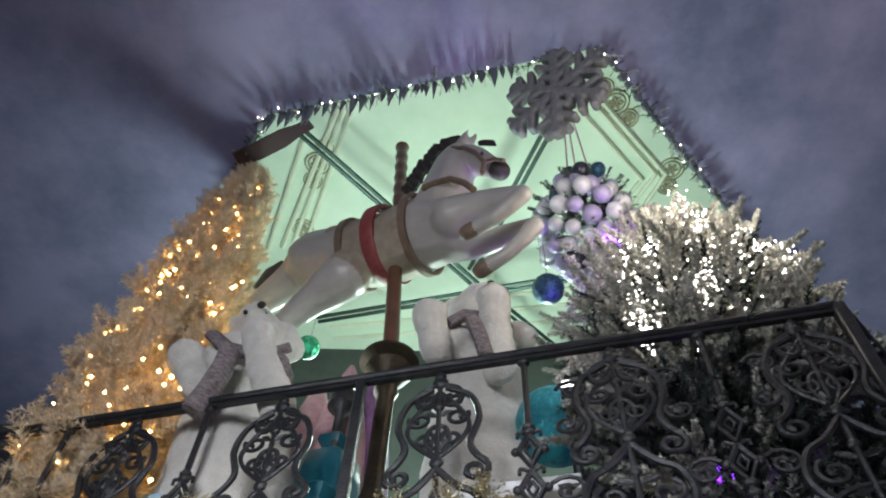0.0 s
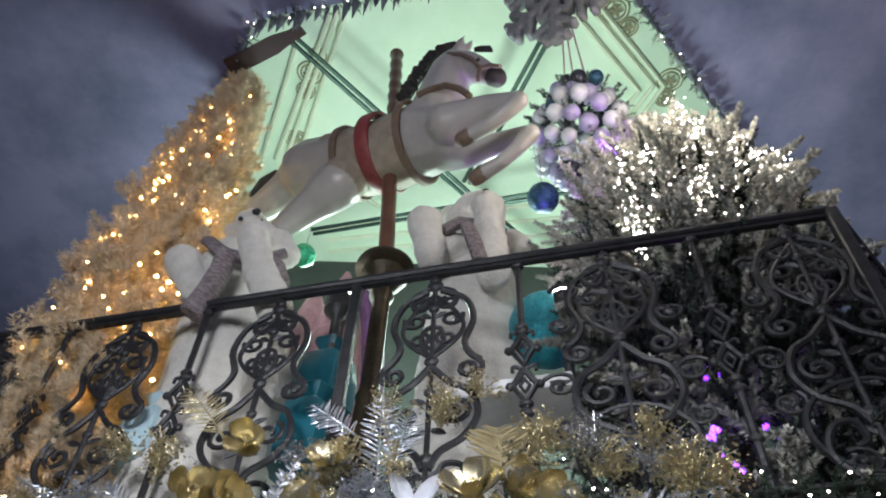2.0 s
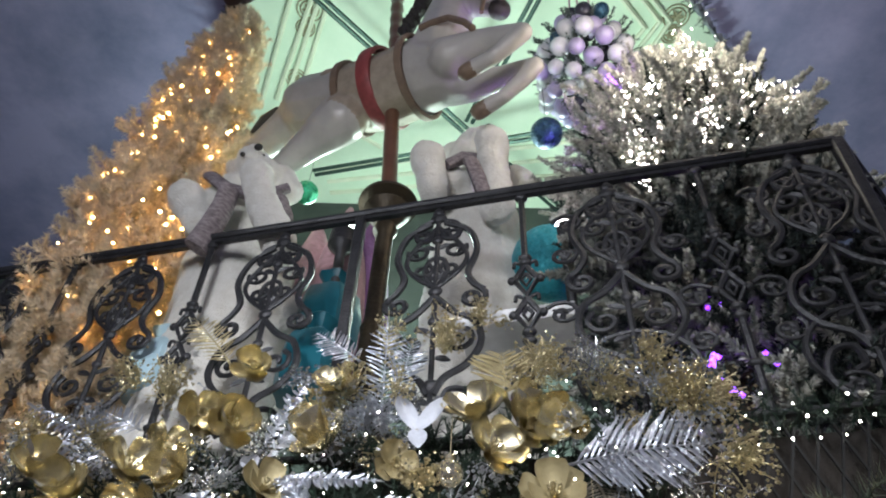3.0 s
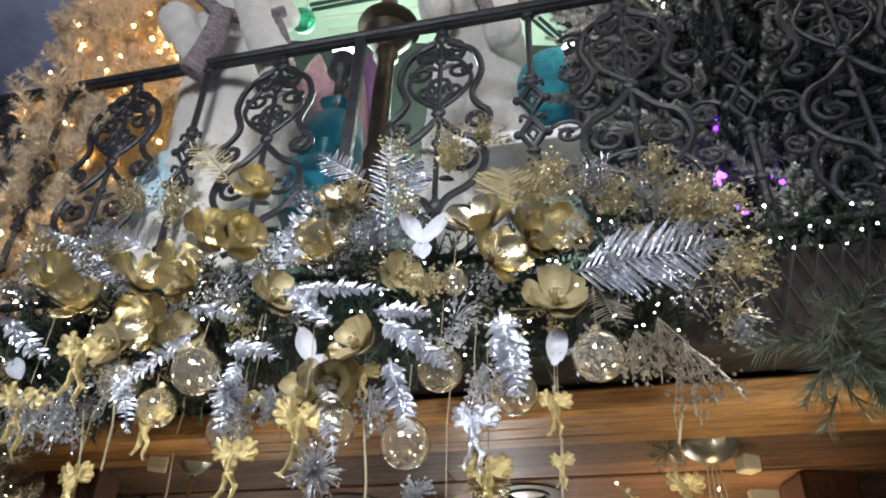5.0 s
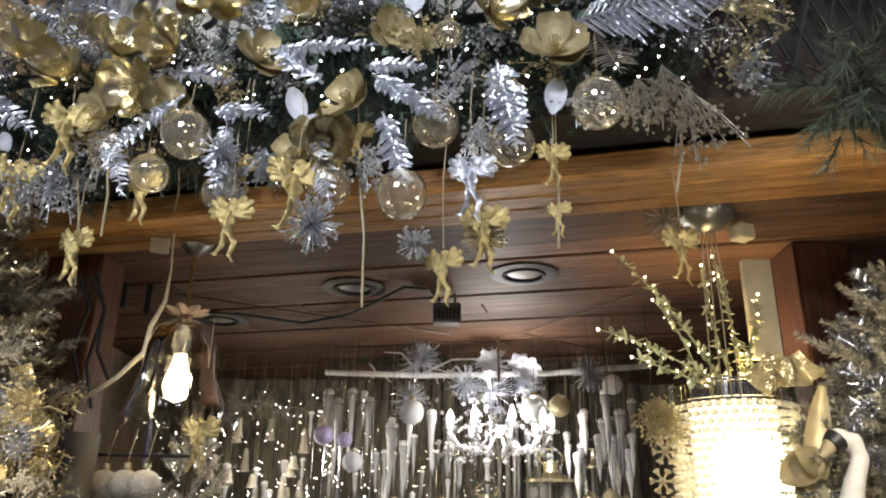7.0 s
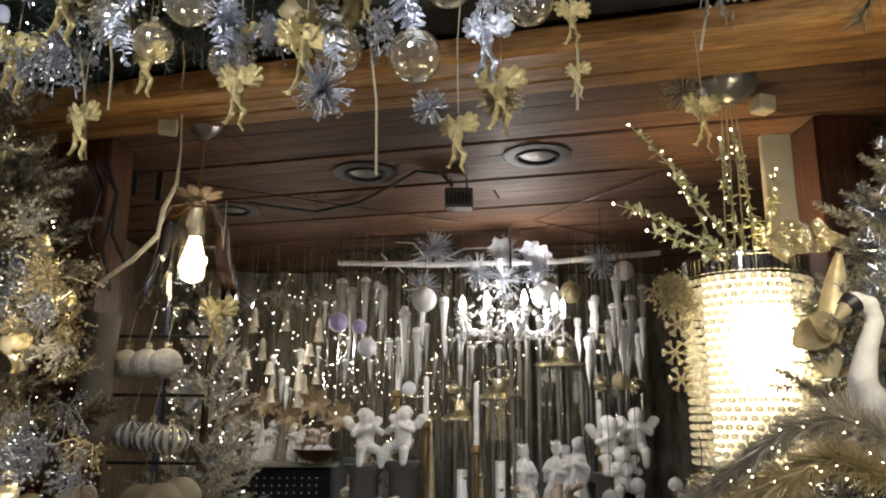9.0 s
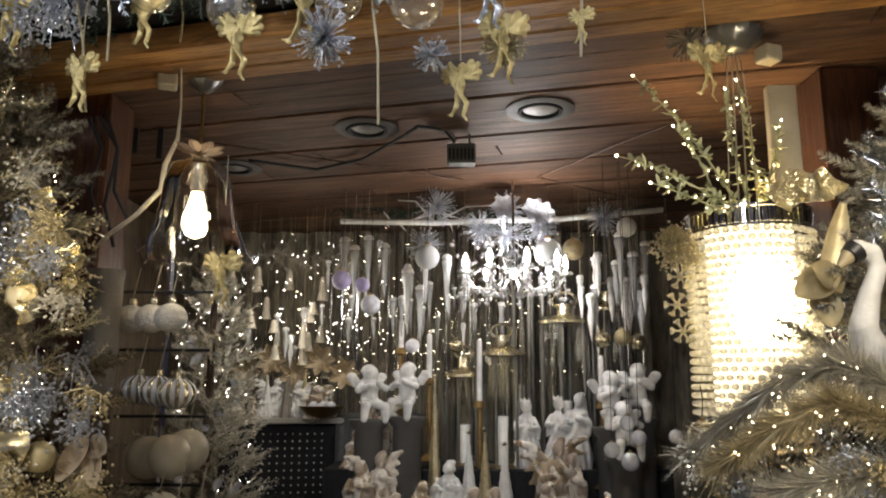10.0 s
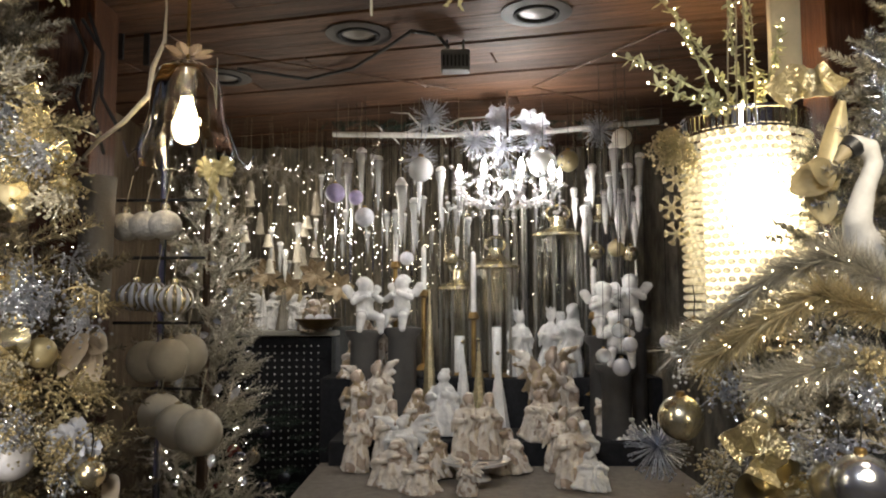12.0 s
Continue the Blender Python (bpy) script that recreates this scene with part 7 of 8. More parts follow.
ROBE_WORD = ("ivory and brown glazed", "plain white", "bronze-washed")


def figure(c, h, variant, colour, turn):
    ob = new("robed_figure", ROBES[variant][colour])
    k = h / HEIGHTS[variant]
    kx = k * (rng.uniform(1.0, 1.35) if k < 1.15 else rng.uniform(0.72, 1.0))
    ob.matrix_world = pose(*c, rng.uniform(-5, 5), rng.uniform(-6, 6), turn) @ Matrix.Diagonal((kx, kx, k, 1))
    tagged(ob, ROBE_WORD[colour] + " robed nativity figurine on the display", "figurine", "nativity figurines")


for c, h, v, k in (((0.302, 3.95, 1.20), 0.314, 1, 1), ((0.441, 3.97, 1.20), 0.328, 1, 1), ((0.520, 3.93, 1.20), 0.349, 0, 1), ((-0.407, 3.92, 1.20), 0.299, 3, 0), ((-0.463, 3.90, 1.20), 0.181, 2, 2), ((-0.298, 3.92, 1.20), 0.175, 0, 0), ((-0.433, 3.66, 0.97), 0.283, 0, 2), ((-0.355, 3.68, 0.97), 0.319, 3, 0), ((-0.192, 3.62, 0.97), 0.201, 5, 2), ((-0.062, 3.66, 0.97), 0.283, 4, 1), ((0.405, 3.70, 0.97), 0.380, 3, 2), ((0.492, 3.68, 0.97), 0.319, 0, 0), ((0.667, 3.66, 0.97), 0.221, 0, 0), ((0.701, 3.60, 0.97), 0.130, 5, 1), ((0.344, 3.56, 0.97), 0.207, 2, 0), ((-0.425, 3.38, 0.87), 0.246, 0, 0), ((-0.303, 3.42, 0.87), 0.280, 0, 0), ((-0.216, 3.34, 0.87), 0.229, 3, 1), ((-0.244, 3.18, 0.87), 0.157, 5, 0), ((-0.097, 3.28, 0.87), 0.183, 5, 2), ((0.207, 3.36, 0.87), 0.171, 2, 0), ((0.480, 3.30, 0.87), 0.213, 0, 1), ((0.394, 3.40, 0.87), 0.255, 3, 0), ((-0.149, 3.06, 0.87), 0.127, 5, 0), ((0.412, 3.12, 0.87), 0.250, 0, 0), ((0.472, 3.08, 0.87), 0.134, 2, 1), ((0.022, 3.00, 0.87), 0.119, 3, 0)):
    figure(c, h, v, k, rng.uniform(-30, 30))
angel_cake = thing("cake_stand", (0.060, 3.25, 0.870), "small white round cake stand under the figures", "stand")
part("plate", Mesh().lathe([(0.06, 0.0), (0.05, 0.01), (0.02, 0.02), (0.02, 0.057), (0.13, 0.065), (0.135, 0.077), (0.02, 0.077)], (0, 0, 0), 28), M_GLOSSWHITE, angel_cake)
for dx in (-0.035, 0.04):
    figure((0.060 + dx, 3.25, 0.947), 0.25, 0, 0, 10)


# glossy cherubs on grey pedestals
def cherub():
    m = Mesh()
    for pts, rad in (([(0, 0, 0.10), (0, -0.01, 0.19)], [0.058, 0.05]), ([(0, -0.01, 0.255), (0.005, -0.02, 0.262)], [0.05, 0.045]), ([(0.03, -0.02, 0.08), (0.06, -0.10, 0.06), (0.06, -0.11, -0.02)], [0.036, 0.032, 0.022]), ([(-0.03, -0.02, 0.08), (-0.06, -0.09, 0.07), (-0.075, -0.10, -0.01)], [0.036, 0.032, 0.022]),
                     ([(0.05, 0, 0.20), (0.085, -0.05, 0.17), (0.02, -0.09, 0.20)], [0.026, 0.024, 0.018]), ([(-0.05, 0, 0.20), (-0.09, -0.04, 0.16), (-0.03, -0.085, 0.19)], [0.026, 0.024, 0.018])):
        m.tube(pts, rad, 10)
        for p, r in zip(pts, rad):
            m.ball(p, r, 10, 7)
    for k in range(34):
        a = k * 2.4
        t_ = 0.2 + 1.3 * k / 34
        m.ball((0.046 * math.sin(t_) * math.cos(a), 0.012 + 0.046 * math.sin(t_) * math.sin(a), 0.262 + 0.046 * math.cos(t_)), 0.012, 8, 6)
    for s in (1, -1):
        for q in range(3):
            m.ball((s * (0.07 + 0.015 * q), 0.045, 0.20 + 0.02 * q), (0.04, 0.014, 0.03), 8, 6)
    return fuse("cherub_figure", m, 0.008, 2, M_GLOSSWHITE)


ch = cherub().data("cherub_figure", M_GLOSSWHITE)
for c, t, s in (((-0.432, 3.750, 1.438), 30, 0.74), ((-0.261, 3.780, 1.450), -25, 0.74), ((0.649, 3.700, 1.413), 15, 0.74), ((0.783, 3.750, 1.449), -20, 0.74), ((0.681, 3.600, 1.294), 10, 0.7)):
    ob = new("cherub_figure", ch)
    ob.matrix_world = pose(*c, 0, 0, t) @ Matrix.Diagonal((s, s, s, 1))
    tagged(ob, "glossy white porcelain cherub on a grey pedestal", "figurine", "cherubs")
    hh = c[2] - 0.02
    solid("pedestal", Mesh().lathe([(0.10, -hh), (0.09, -hh + 0.04), (0.07, -hh + 0.1), (0.065, -0.06), (0.09, -0.03), (0.09, -0.012)], (0, 0, 0), 20), mat("grey_pedestal", (0.10, 0.095, 0.09), 0.5, scale=8, bump=0.2), "grey fluted pedestal in the display", "pedestal", "pedestals", place=c)


mat_bar = mat("lantern_steel", (0.22, 0.21, 0.19), 0.35, 0.8, scale=20)


# lanterns with glass walls and brass roofs
def lantern(c, w, h, label, bell):
    t = thing("lantern", c, label, "lantern", "glass lanterns")
    for k in range(6):
        a = k * math.pi / 3 + 0.2
        part("corner_bar", Mesh().tube([(w * math.cos(a), w * math.sin(a), 0), (w * math.cos(a), w * math.sin(a), h)], 0.008, 6), mat_bar, t)
        b = a + math.pi / 3
        pane = Mesh().add([(w * 0.98 * math.cos(q), w * 0.98 * math.sin(q), z) for z in (0.01, h - 0.01) for q in (a, b)] + [(w * 0.95 * math.cos(q), w * 0.95 * math.sin(q), z) for z in (0.01, h - 0.01) for q in (a, b)], [(0, 1, 3, 2), (4, 6, 7, 5)])
        part("pane", pane, M_GLASS, t, smooth=False).visible_shadow = False
    part("base", Mesh().lathe([(w * 1.1, -0.02), (w * 1.1, 0.0), (w * 0.9, 0.01)], (0, 0, 0), 6, m=Matrix.Rotation(0.2, 3, "Z")), M_BRASS, t)
    part("roof", Mesh().lathe([(w * 1.2, h), (w * 1.2, h + 0.012), (w * 0.8, h + 0.03), (w * 0.35, h + 0.07 if bell else h + 0.05), (w * 0.3, h + 0.10)], (0, 0, 0), 24), M_GOLD, t, "polished brass roof")
    part("ring", Mesh().tube([(w * 0.5 * math.cos(q), 0.0, h + 0.12 + w * 0.35 * math.sin(q)) for q in (k * math.pi / 8 for k in range(17))], 0.008, 6, cap=False), M_GOLD, t)
    part("candle", Mesh().lathe([(0.03, 0.0), (0.03, h * 0.45), (0.004, h * 0.46)], (0, 0, 0), 14), M_GLOSSWHITE, t)


lantern((0.18, 3.98, 1.20), 0.10, 0.52, "tall glass lantern with a brass bell roof", True)
lantern((0.50, 4.05, 1.20), 0.12, 0.68, "tall glass lantern with a crowned brass roof", False)
lantern((0.00, 4.08, 1.20), 0.09, 0.42, "slim glass lantern with brass edges", False)
lantern((0.72, 4.10, 1.20), 0.08, 0.75, "slim glass lantern with brass edges", False)
lantern((0.28, 4.22, 1.20), 0.08, 0.85, "slim glass lantern with brass edges", False)


def cone_tree(c, h, r, material, label):
    t = thing("cone_tree", c, label, "cone tree", "cone trees")
    m = Mesh()
    for k in range(9):
        z = h * k / 9
        m.lathe([(r * (1 - k / 9) * 1.08, z), (r * (1 - (k + 0.9) / 9) + 0.004, z + h / 9)], (0, 0, 0), 14, wave=0.05, lobes=7)
    part("cone", m, material, t)
    part("star", Mesh().gem((0, 0, h + 0.012), 0.012).tube([(-0.014, 0, h + 0.012), (0.014, 0, h + 0.012)], 0.003, 4), M_GOLD, t)


for c, h, r, mm, lab in (((0.018, 3.78, 0.97), 0.388, 0.045, M_SNOW, "frosted white cone tree on the tier"), ((0.091, 3.78, 0.97), 0.400, 0.040, M_GOLD_GLIT, "gold glitter cone tree on the tier"), ((0.179, 3.78, 0.97), 0.338, 0.048, M_SNOW, "frosted white cone tree on the tier"), ((-0.250, 3.78, 0.97), 0.416, 0.036, M_SNOW, "frosted white cone tree on the tier"), ((-0.222, 3.78, 0.97), 0.427, 0.034, M_GOLD_GLIT, "gold glitter cone tree on the tier"), ((-0.136, 3.78, 0.97), 0.643, 0.036, M_GOLD_GLIT, "gold glitter cone tree on the tier")):
    cone_tree(c, h, r, mm, lab)
for c, h in (((-0.167, 3.900, 1.596), 0.22), ((-0.326, 4.200, 1.750), 0.16), ((0.628, 3.800, 1.488), 0.22), ((0.071, 3.900, 1.488), 0.3)):
    t = thing("taper_candle", c, "white taper candle in a brass holder", "candle", "taper candles")
    part("candle", Mesh().lathe([(0.014, 0.0), (0.013, h), (0.003, h + 0.01)], (0, 0, 0), 10), M_GLOSSWHITE, t)
    part("holder", Mesh().lathe([(0.05, -0.36), (0.012, -0.33), (0.012, -0.02), (0.03, -0.01), (0.02, 0.02)], (0, 0, 0), 14), M_BRASS, t)

# ---- crystal chandelier ----
cc2 = (0.22, 3.62, 2.06)
chd = thing("chandelier", cc2, "glittering crystal chandelier with lit candle bulbs", "chandelier")
part("rod", Mesh().tube([(0, 0, -0.05), (0, 0, SOFFIT - cc2[2])], 0.006, 6), M_CHROME, chd)
part("hub", Mesh().lathe([(0.01, 0.12), (0.05, 0.08), (0.03, 0.03), (0.06, -0.02), (0.02, -0.08), (0.004, -0.1)], (0, 0, 0), 18), M_CHROME, chd)
for k in range(9):
    a = k * 2 * math.pi / 9
    ca, sa = math.cos(a), math.sin(a)
    arm = part("arm", Mesh().tube([(0.03 * ca, 0.03 * sa, 0), (0.10 * ca, 0.10 * sa, -0.07), (0.19 * ca, 0.19 * sa, -0.06), (0.23 * ca, 0.23 * sa, 0.0)], 0.007, 6), M_CRYSTAL, chd)
    part("bulb", Mesh().lathe([(0.009, 0.03), (0.014, 0.048), (0.011, 0.070), (0.002, 0.092)], (0.23 * ca, 0.23 * sa, 0), 12), M_HOT, arm, "lit candle bulb")
    part("drip_pan", Mesh().lathe([(0.01, 0.0), (0.04, 0.01), (0.012, 0.03)], (0.23 * ca, 0.23 * sa, 0), 12), M_CRYSTAL, arm)
    dr = Mesh()
    for j in range(6):
        dr.gem((0.23 * ca, 0.23 * sa, -0.02 - 0.016 * j), 0.009 if j < 5 else 0.014)
        dr.gem(((0.06 + 0.028 * j) * ca, (0.06 + 0.028 * j) * sa, -0.085 + 0.004 * j), 0.010)
    part("crystal_drop", dr, M_CRYSTAL, arm)
for k in range(130):
    a = rng.uniform(0, 6.28)
    r = rng.uniform(0.06, 0.29)
    part("crystal_bead", Mesh().gem((r * math.cos(a), r * math.sin(a), rng.uniform(-0.12, 0.18)), rng.uniform(0.006, 0.013)), M_CRYSTAL, chd)
# white lit branches and starbursts along the top
solid("white_rail", Mesh().tube([(-0.617, 3.950, 2.386), (-0.139, 3.900, 2.366), (0.465, 3.900, 2.385), (0.973, 3.900, 2.430)], 0.014, 8), M_GLOSSWHITE, "white painted hanging rail for the ornaments", "rail")
solid("rail_greenery", (lambda m: (rope(m, [(-0.694, 4.150, 2.502), (-0.148, 4.150, 2.469), (0.559, 4.150, 2.495), (0.957, 4.100, 2.510)], 1.0, 0.012, FIR), m)[1])(Mesh()), M_NEEDLE, "dark green fir garland above the hanging rail", "garland", kind="stuff")
for k in range(16):
    a = Vector((-0.464, 3.93, 2.380)).lerp(Vector((0.465, 3.900, 2.385)), rng.random())
    b = a + Vector((rng.uniform(-0.35, 0.35), rng.uniform(-0.1, 0.1), rng.uniform(-0.06, 0.10)))
    solid("white_twig", Mesh().tube([a, a.lerp(b, 0.5) + Vector((0, 0, rng.uniform(0, 0.05))), b], [0.006, 0.005, 0.002], 5), M_GLOSSWHITE, "white lacquered twig on the hanging rail", "twig", "white twigs")
for c, r in (((-0.136, 3.800, 2.424), 0.12), ((0.193, 3.700, 2.383), 0.10), ((0.189, 3.650, 2.253), 0.12), ((0.665, 3.800, 2.365), 0.10), ((-0.190, 3.800, 2.234), 0.10), ((0.076, 3.750, 2.303), 0.10), ((0.366, 3.750, 2.301), 0.09)):
    burst(c, r, 110, M_SILVER, "white and silver glitter starburst on the hanging rail", "starbursts")
for c in ((0.178, 3.680, 2.391), (0.361, 3.700, 2.364), (0.324, 3.720, 2.387)):
    m = Mesh()
    for k in range(6):
        m.leaf((0, 0, 0), (0.06 * math.cos(k * 1.05), -0.02, 0.06 * math.sin(k * 1.05)), (0, -1, 0), 0.05, 0, 0.15)
    solid("white_blossom", m, M_WHITE_LEAF, "white fabric blossom on the hanging rail", "artificial flower", "white blossoms", place=c)

# ---- icicle and drop ornaments ----
ICI = [Mesh().lathe([(0.006, 0.02), (0.026, 0.0), (0.028, -0.02), (0.018, -0.05), (0.014, -0.12), (0.009, -0.2), (0.002, -0.27)], (0, 0, 0), 14), Mesh().lathe([(0.006, 0.02), (0.022, 0.005), (0.024, -0.015), (0.012, -0.05), (0.02, -0.1), (0.012, -0.16), (0.002, -0.22)], (0, 0, 0), 14)]
ICI_D = [[m.data("drop", mm) for mm in (M_ICE, M_GLOSSWHITE)] for m in ICI]
TOPM = Mesh().ball((0, 0, 0.01), (0.026, 0.026, 0.02), 12, 8).data("cap", M_SNOW)
CORDM = Mesh().tube([(0, 0, 0.02), (0, 0, 0.14)], 0.0012, 4).data("cord", M_CORD)


def icicle(c, s, k, mm):
    t = thing("icicle_ornament", c, "clear glass icicle ornament with a white cap" if mm == 0 else "white porcelain drop ornament on a cord", "ornament", "icicle ornaments")
    part("cord", Mesh().tube([(0, 0, 0.02 * s), (0, 0, 2.495 - c[2])], 0.0009, 3, cap=False), M_CORD, t)
    for d, n in ((ICI_D[k][mm], "drop"), (TOPM, "cap")):
        ob = new(n, d)
        ob.parent = t
        ob.scale = (s, s, s)


for c in ((-0.570, 3.800, 2.249), (-0.521, 3.800, 2.209), (-0.451, 3.750, 2.247), (-0.372, 3.750, 2.211), (-0.269, 3.800, 2.099), (-0.179, 3.700, 2.187), (-0.081, 3.700, 2.148), (-0.208, 3.800, 2.019), (0.002, 3.700, 2.134), (0.714, 3.700, 2.249), (0.783, 3.750, 2.166), (0.841, 3.750, 2.219)):
    icicle(c, rng.uniform(0.85, 1.1), 0, 0)
for k in range(22):
    c = Vector((0.527, 3.800, 2.056)).lerp(Vector((0.884, 3.800, 2.068)), rng.random()) + Vector((0, rng.uniform(-0.1, 0.2), rng.uniform(-0.10, 0.12)))
    icicle(c, rng.uniform(0.6, 0.9), 1, rng.choice([0, 1, 1]))
for k in range(34):
    c = Vector((-0.744, 4.200, 2.168)).lerp(Vector((0.561, 4.200, 2.162)), rng.random()) + Vector((0, rng.uniform(-0.2, 0.25), rng.uniform(-0.30, 0.16)))
    icicle(c, rng.uniform(0.45, 0.75), rng.choice([0, 1]), rng.choice([0, 0, 0, 1]))
for c, r, mm, lab in (((-0.565, 3.700, 2.053), 0.045, M_BALL_LILAC, "pearly lilac ball on the hanging rail"), ((-0.424, 3.650, 1.934), 0.045, M_BALL_WHITE, "pearl white ball on the hanging rail"), ((-0.476, 3.750, 2.039), 0.035, M_BALL_LILAC, "pearly lilac ball on the hanging rail"), ((-0.172, 3.700, 2.161), 0.06, M_ICE, "clear ball on the hanging rail"), ((0.373, 3.600, 2.165), 0.065, M_ICE, "clear ribbed ball on the hanging rail"), ((0.501, 3.700, 2.197), 0.05, M_GOLD_MATT, "bronze ball on the hanging rail"), ((0.737, 3.650, 2.289), 0.045, M_SNOW, "snowy ball on the hanging rail"),
                      ((-0.248, 3.900, 1.764), 0.035, M_BALL_WHITE, "pearl white ball on the hanging rail"), ((-0.036, 3.900, 1.764), 0.035, M_GOLD, "gold ball on the hanging rail"), ((0.641, 3.800, 1.789), 0.04, M_GOLD, "gold ball on the hanging rail"), ((0.734, 3.800, 1.802), 0.04, M_GOLD_MATT, "bronze ball on the hanging rail"), ((0.799, 3.800, 1.776), 0.04, M_GOLD, "gold ball on the hanging rail"),
                      ((0.617, 3.200, 1.299), 0.035, M_BALL_WHITE, "pearl white ball on a wire"), ((0.549, 3.200, 1.342), 0.03, M_ICE, "clear ball on a wire"), ((0.651, 3.200, 1.385), 0.03, M_BALL_WHITE, "pearl white ball on a wire"), ((0.735, 3.000, 1.404), 0.025, M_BALL_WHITE, "pearl white ball on a wire"), ((0.631, 3.300, 1.436), 0.03, M_ICE, "clear ball on a wire")):
    hung_ball("rail_bauble", c, r, mm, lab, cord=2.49 - c[2] - r, group="baubles of the back display")
# thin glass rods and strands behind
for k in range(70):
    x = -0.75 + 1.75 * k / 69 + rng.uniform(-0.01, 0.01)
    y = rng.uniform(4.3, 4.7)
    z = rng.uniform(1.2, 1.7)
    solid("glass_strand", Mesh().tube([(x, y, z), (x, y, 2.497)], rng.uniform(0.003, 0.009), 5), M_CHROME if k % 3 else M_GLASS, "thin silver strand hanging behind the ornaments", "strand", "silver strands")
# light curtain
lc = Mesh()
for k in range(280):
    x = rng.gauss(-0.35, 0.5)
    lc.gem((x, rng.uniform(4.25, 4.7), (1.5 if x < -0.2 else 1.6) + abs(rng.gauss(0, 0.45))), rng.uniform(0.0018, 0.0038))
lc.v = [(x, y, min(z, 2.42)) for x, y, z in lc.v]
solid("light_curtain", lc, M_SOFT, "warm fairy light curtain behind the ornaments", "string lights", kind="stuff")
lc2 = Mesh()
for k in range(150):
    lc2.gem((rng.uniform(-1.5, -0.4), rng.uniform(3.9, 4.3), rng.uniform(1.75, 2.3)), rng.uniform(0.0018, 0.0036))
solid("light_garland", lc2, M_WHITE_LIGHT, "white fairy light garland under the plank ceiling", "string lights", kind="stuff")
wg = Mesh()
rope(wg, [(-1.55, 4.1, 2.2), (-1.0, 4.1, 2.24), (-0.4, 4.1, 2.22)], 1.1, 0.01, FIR)
solid("wire_garland", wg, M_GREY, "grey wire garland under the plank ceiling", "garland", kind="stuff")

# ---- dark cabinet with trinkets ----
cab = thing("display_cabinet", (-0.98, 4.35, 0), "dark cabinet with a pale top and glittering front", "cabinet")
part("body", Mesh().box((0.0, 0.1, 0.69), (0.62, 0.5, 1.38), 12, 0, 0.006), M_BLACK, cab)
part("top", Mesh().box((0.0, 0.08, 1.40), (0.66, 0.56, 0.03), 12, 0, 0.006), M_SHELF, cab, "pale worn top")
part("corner_post", Mesh().box((0.36, -0.10, 0.69), (0.06, 0.06, 1.38), 12, 0, 0.006), M_GREYBOX, cab)
ck = Mesh()
for i in range(14):
    for j in range(18):
        q = Matrix.Rotation(radians(12), 3, "Z") @ Vector((-0.26 + 0.037 * i, -0.155, 0))
        ck.gem((q.x, q.y, 0.72 + 0.036 * j), 0.006)
part("beads", ck, M_GLOSSWHITE, cab, "rows of small glittering beads")
solid("cabinet_side", Mesh().box((-0.45, 4.45, 0.72), (0.36, 0.5, 1.42), -8, 0, 0.01), mat("grey_drape", (0.10, 0.105, 0.10), 0.8, scale=8, bump=0.4, stretch=(6, 6, 0.6)), "grey draped box beside the cabinet", "box")
for k in range(26):
    x, y = rng.uniform(-1.25, -0.72), rng.uniform(4.15, 4.5)
    if k % 3 == 0:
        cone_tree((x, y, 1.415), rng.uniform(0.14, 0.26), 0.03, rng.choice([M_GOLD_GLIT, M_SNOW, M_GREY]), "small glitter cone tree on the cabinet")
    elif k % 3 == 1:
        figure((x, y, 1.415), rng.uniform(0.10, 0.2), rng.choice([0, 3, 5]), rng.choice([0, 1, 2]), rng.uniform(-60, 60))
    else:
        icicle((x, y - 0.1, rng.uniform(1.75, 2.1)), rng.uniform(0.6, 0.9), 1, rng.choice([0, 1]))
bowl = solid("gold_bowl", Mesh().lathe([(0.03, 0.0), (0.08, 0.02), (0.12, 0.06), (0.115, 0.06), (0.07, 0.025), (0.01, 0.012)], (0, 0, 0), 24), M_BRASS, "shallow brass bowl with pearl balls on the cabinet", "bowl", place=(-0.72, 4.15, 1.415))
for k in range(5):
    solid("pearl_ball", Mesh().ball((0, 0, 0), 0.028, 14, 10), M_BALL_WHITE, "pearl ball lying in the brass bowl", "ball", "pearl balls", place=(-0.72 + 0.045 * math.cos(k * 1.26), 4.15 + 0.045 * math.sin(k * 1.26), 1.47))
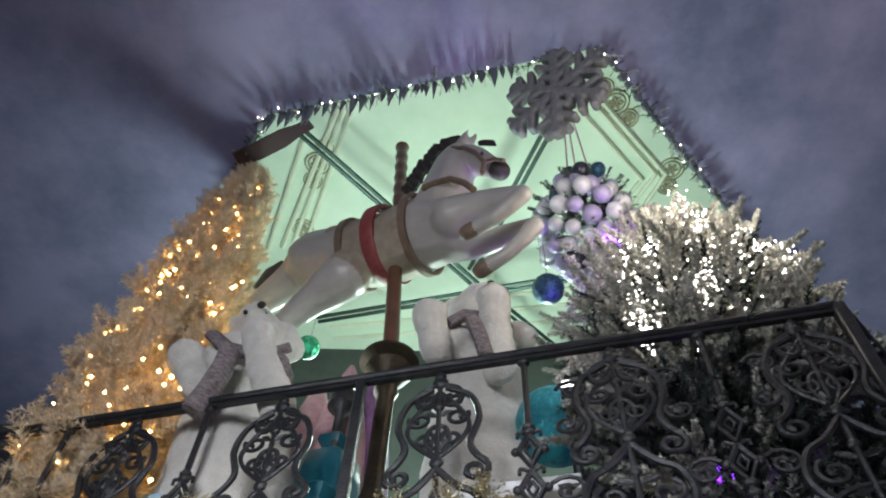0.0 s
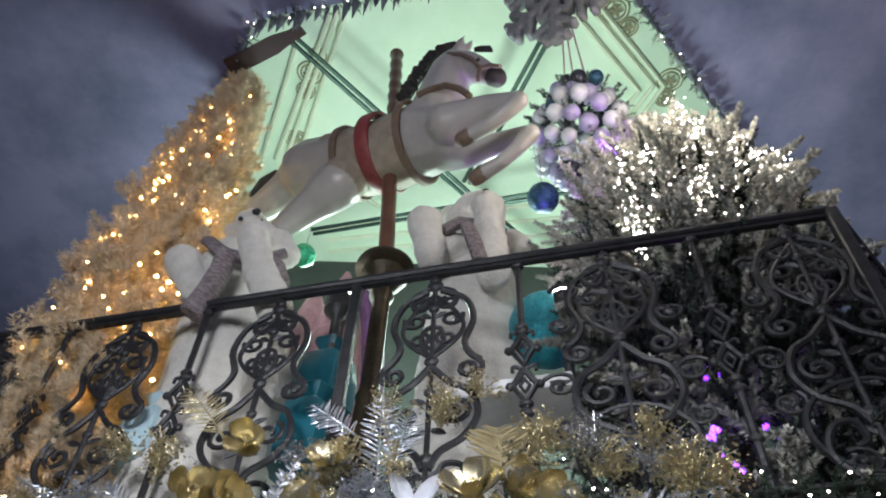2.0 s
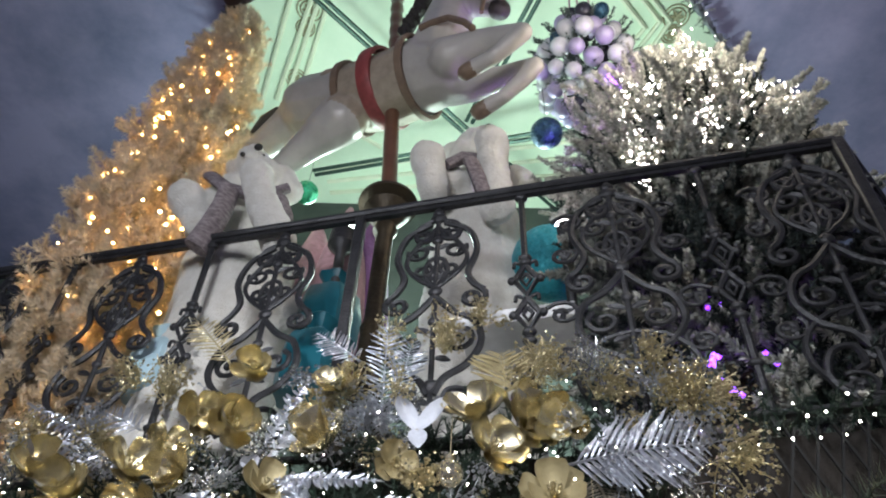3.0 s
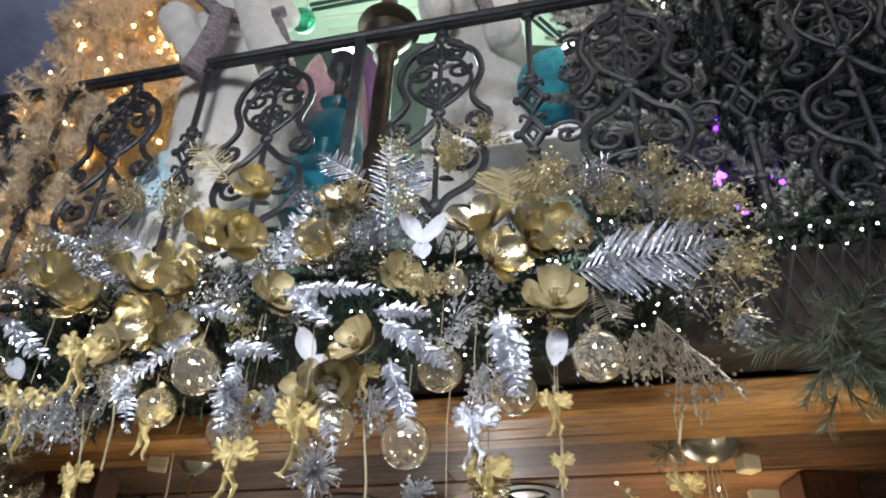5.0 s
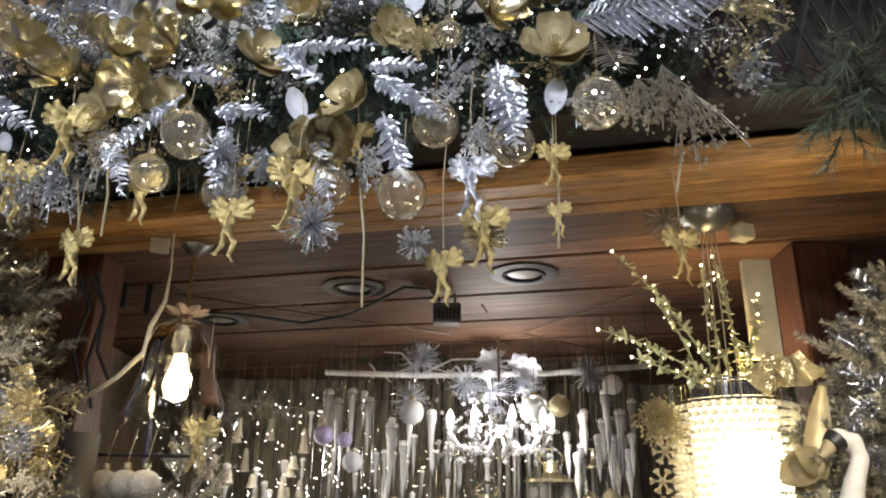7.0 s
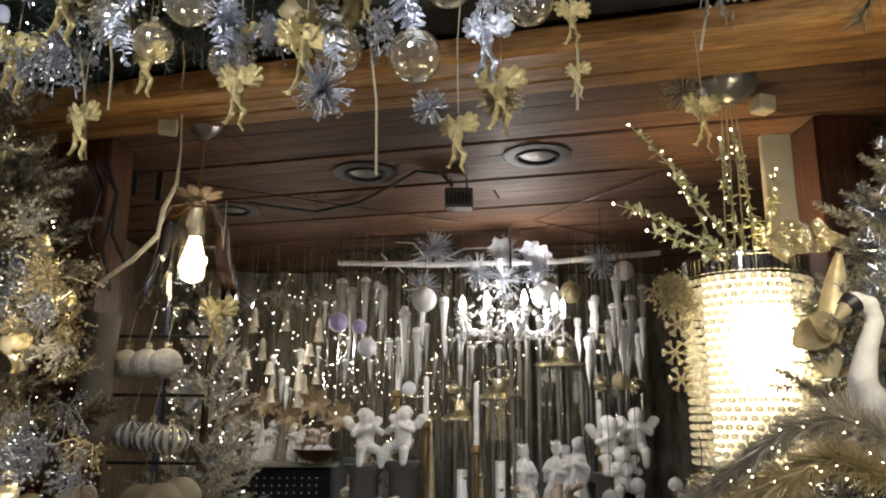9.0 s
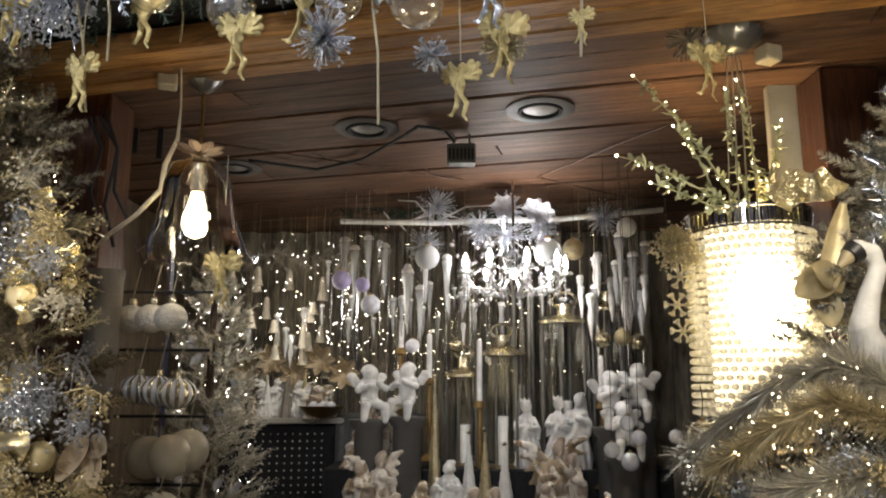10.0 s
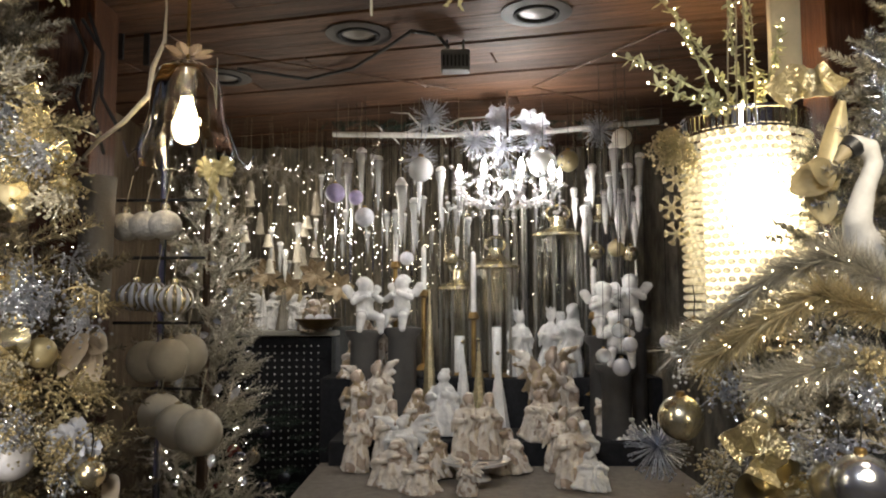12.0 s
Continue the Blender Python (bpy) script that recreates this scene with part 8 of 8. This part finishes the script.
for k in range(5):
    t = thing("poinsettia", (-1.15 + 0.13 * k, 4.3, 1.64 + 0.07 * (k % 2)), "bronze fabric poinsettia above the cabinet", "artificial flower", "poinsettias")
    for j in range(7):
        part("petal", Mesh().leaf((0, 0, 0), (0.09 * math.cos(j * 0.9), -0.03, 0.09 * math.sin(j * 0.9)), (0, -1, 0), 0.05, 0, 0.2), M_BRONZE, t)
    part("stem", Mesh().tube([(0, 0, 0), (0.01, 0.02, -0.22)], 0.003, 5), M_GREY, t)
M_CREAMGLASS = mat("cream_glass", (0.62, 0.56, 0.44), 0.35, trans=0.3, coat=0.3, scale=20)
BELL = Mesh().lathe([(0.004, 0.05), (0.018, 0.045), (0.026, 0.02), (0.032, -0.03), (0.045, -0.05), (0.040, -0.05), (0.02, 0.02)], (0, 0, 0), 14).data("bell", M_CREAMGLASS)
for k in range(30):
    c = (rng.uniform(-1.35, -0.5), rng.uniform(3.95, 4.5), rng.uniform(1.62, 2.18))
    t = thing("bell_ornament", c, "small cream glass bell hanging in the dim corner", "ornament", "bell ornaments")
    ob = new("bell", BELL)
    ob.parent = t
    ob.scale = (0.65, 0.65, rng.uniform(0.6, 1.3))
    part("cord", Mesh().tube([(0, 0, 0.04), (0, 0, 2.495 - c[2])], 0.0009, 3, cap=False), M_CORD, t)
# dark ornaments hanging low at the cabinet's front
for k in range(24):
    hung_ball("dark_bauble", (rng.uniform(-1.15, -0.75), rng.uniform(3.3, 3.9), rng.uniform(0.5, 1.0)), rng.uniform(0.02, 0.035), rng.choice([M_BALL_DARK, M_STRAP_RED, M_GREY]), "small dark bauble on the low display", cord=0.08, group="dark baubles")
lowt = Mesh()
for k in range(150):
    a = rng.uniform(0, 6.28)
    r = rng.uniform(0.05, 0.26)
    lowt.stamp(rng.choice(FIR), aim((-0.95 + r * math.cos(a), 3.55 + r * math.sin(a), 0.3 + rng.uniform(0, 0.8)), (math.cos(a), math.sin(a), 0.1), 1.2))
solid("dark_bush", lowt, M_NEEDLE, "dark green fir bush below the cabinet", "bush", kind="stuff")
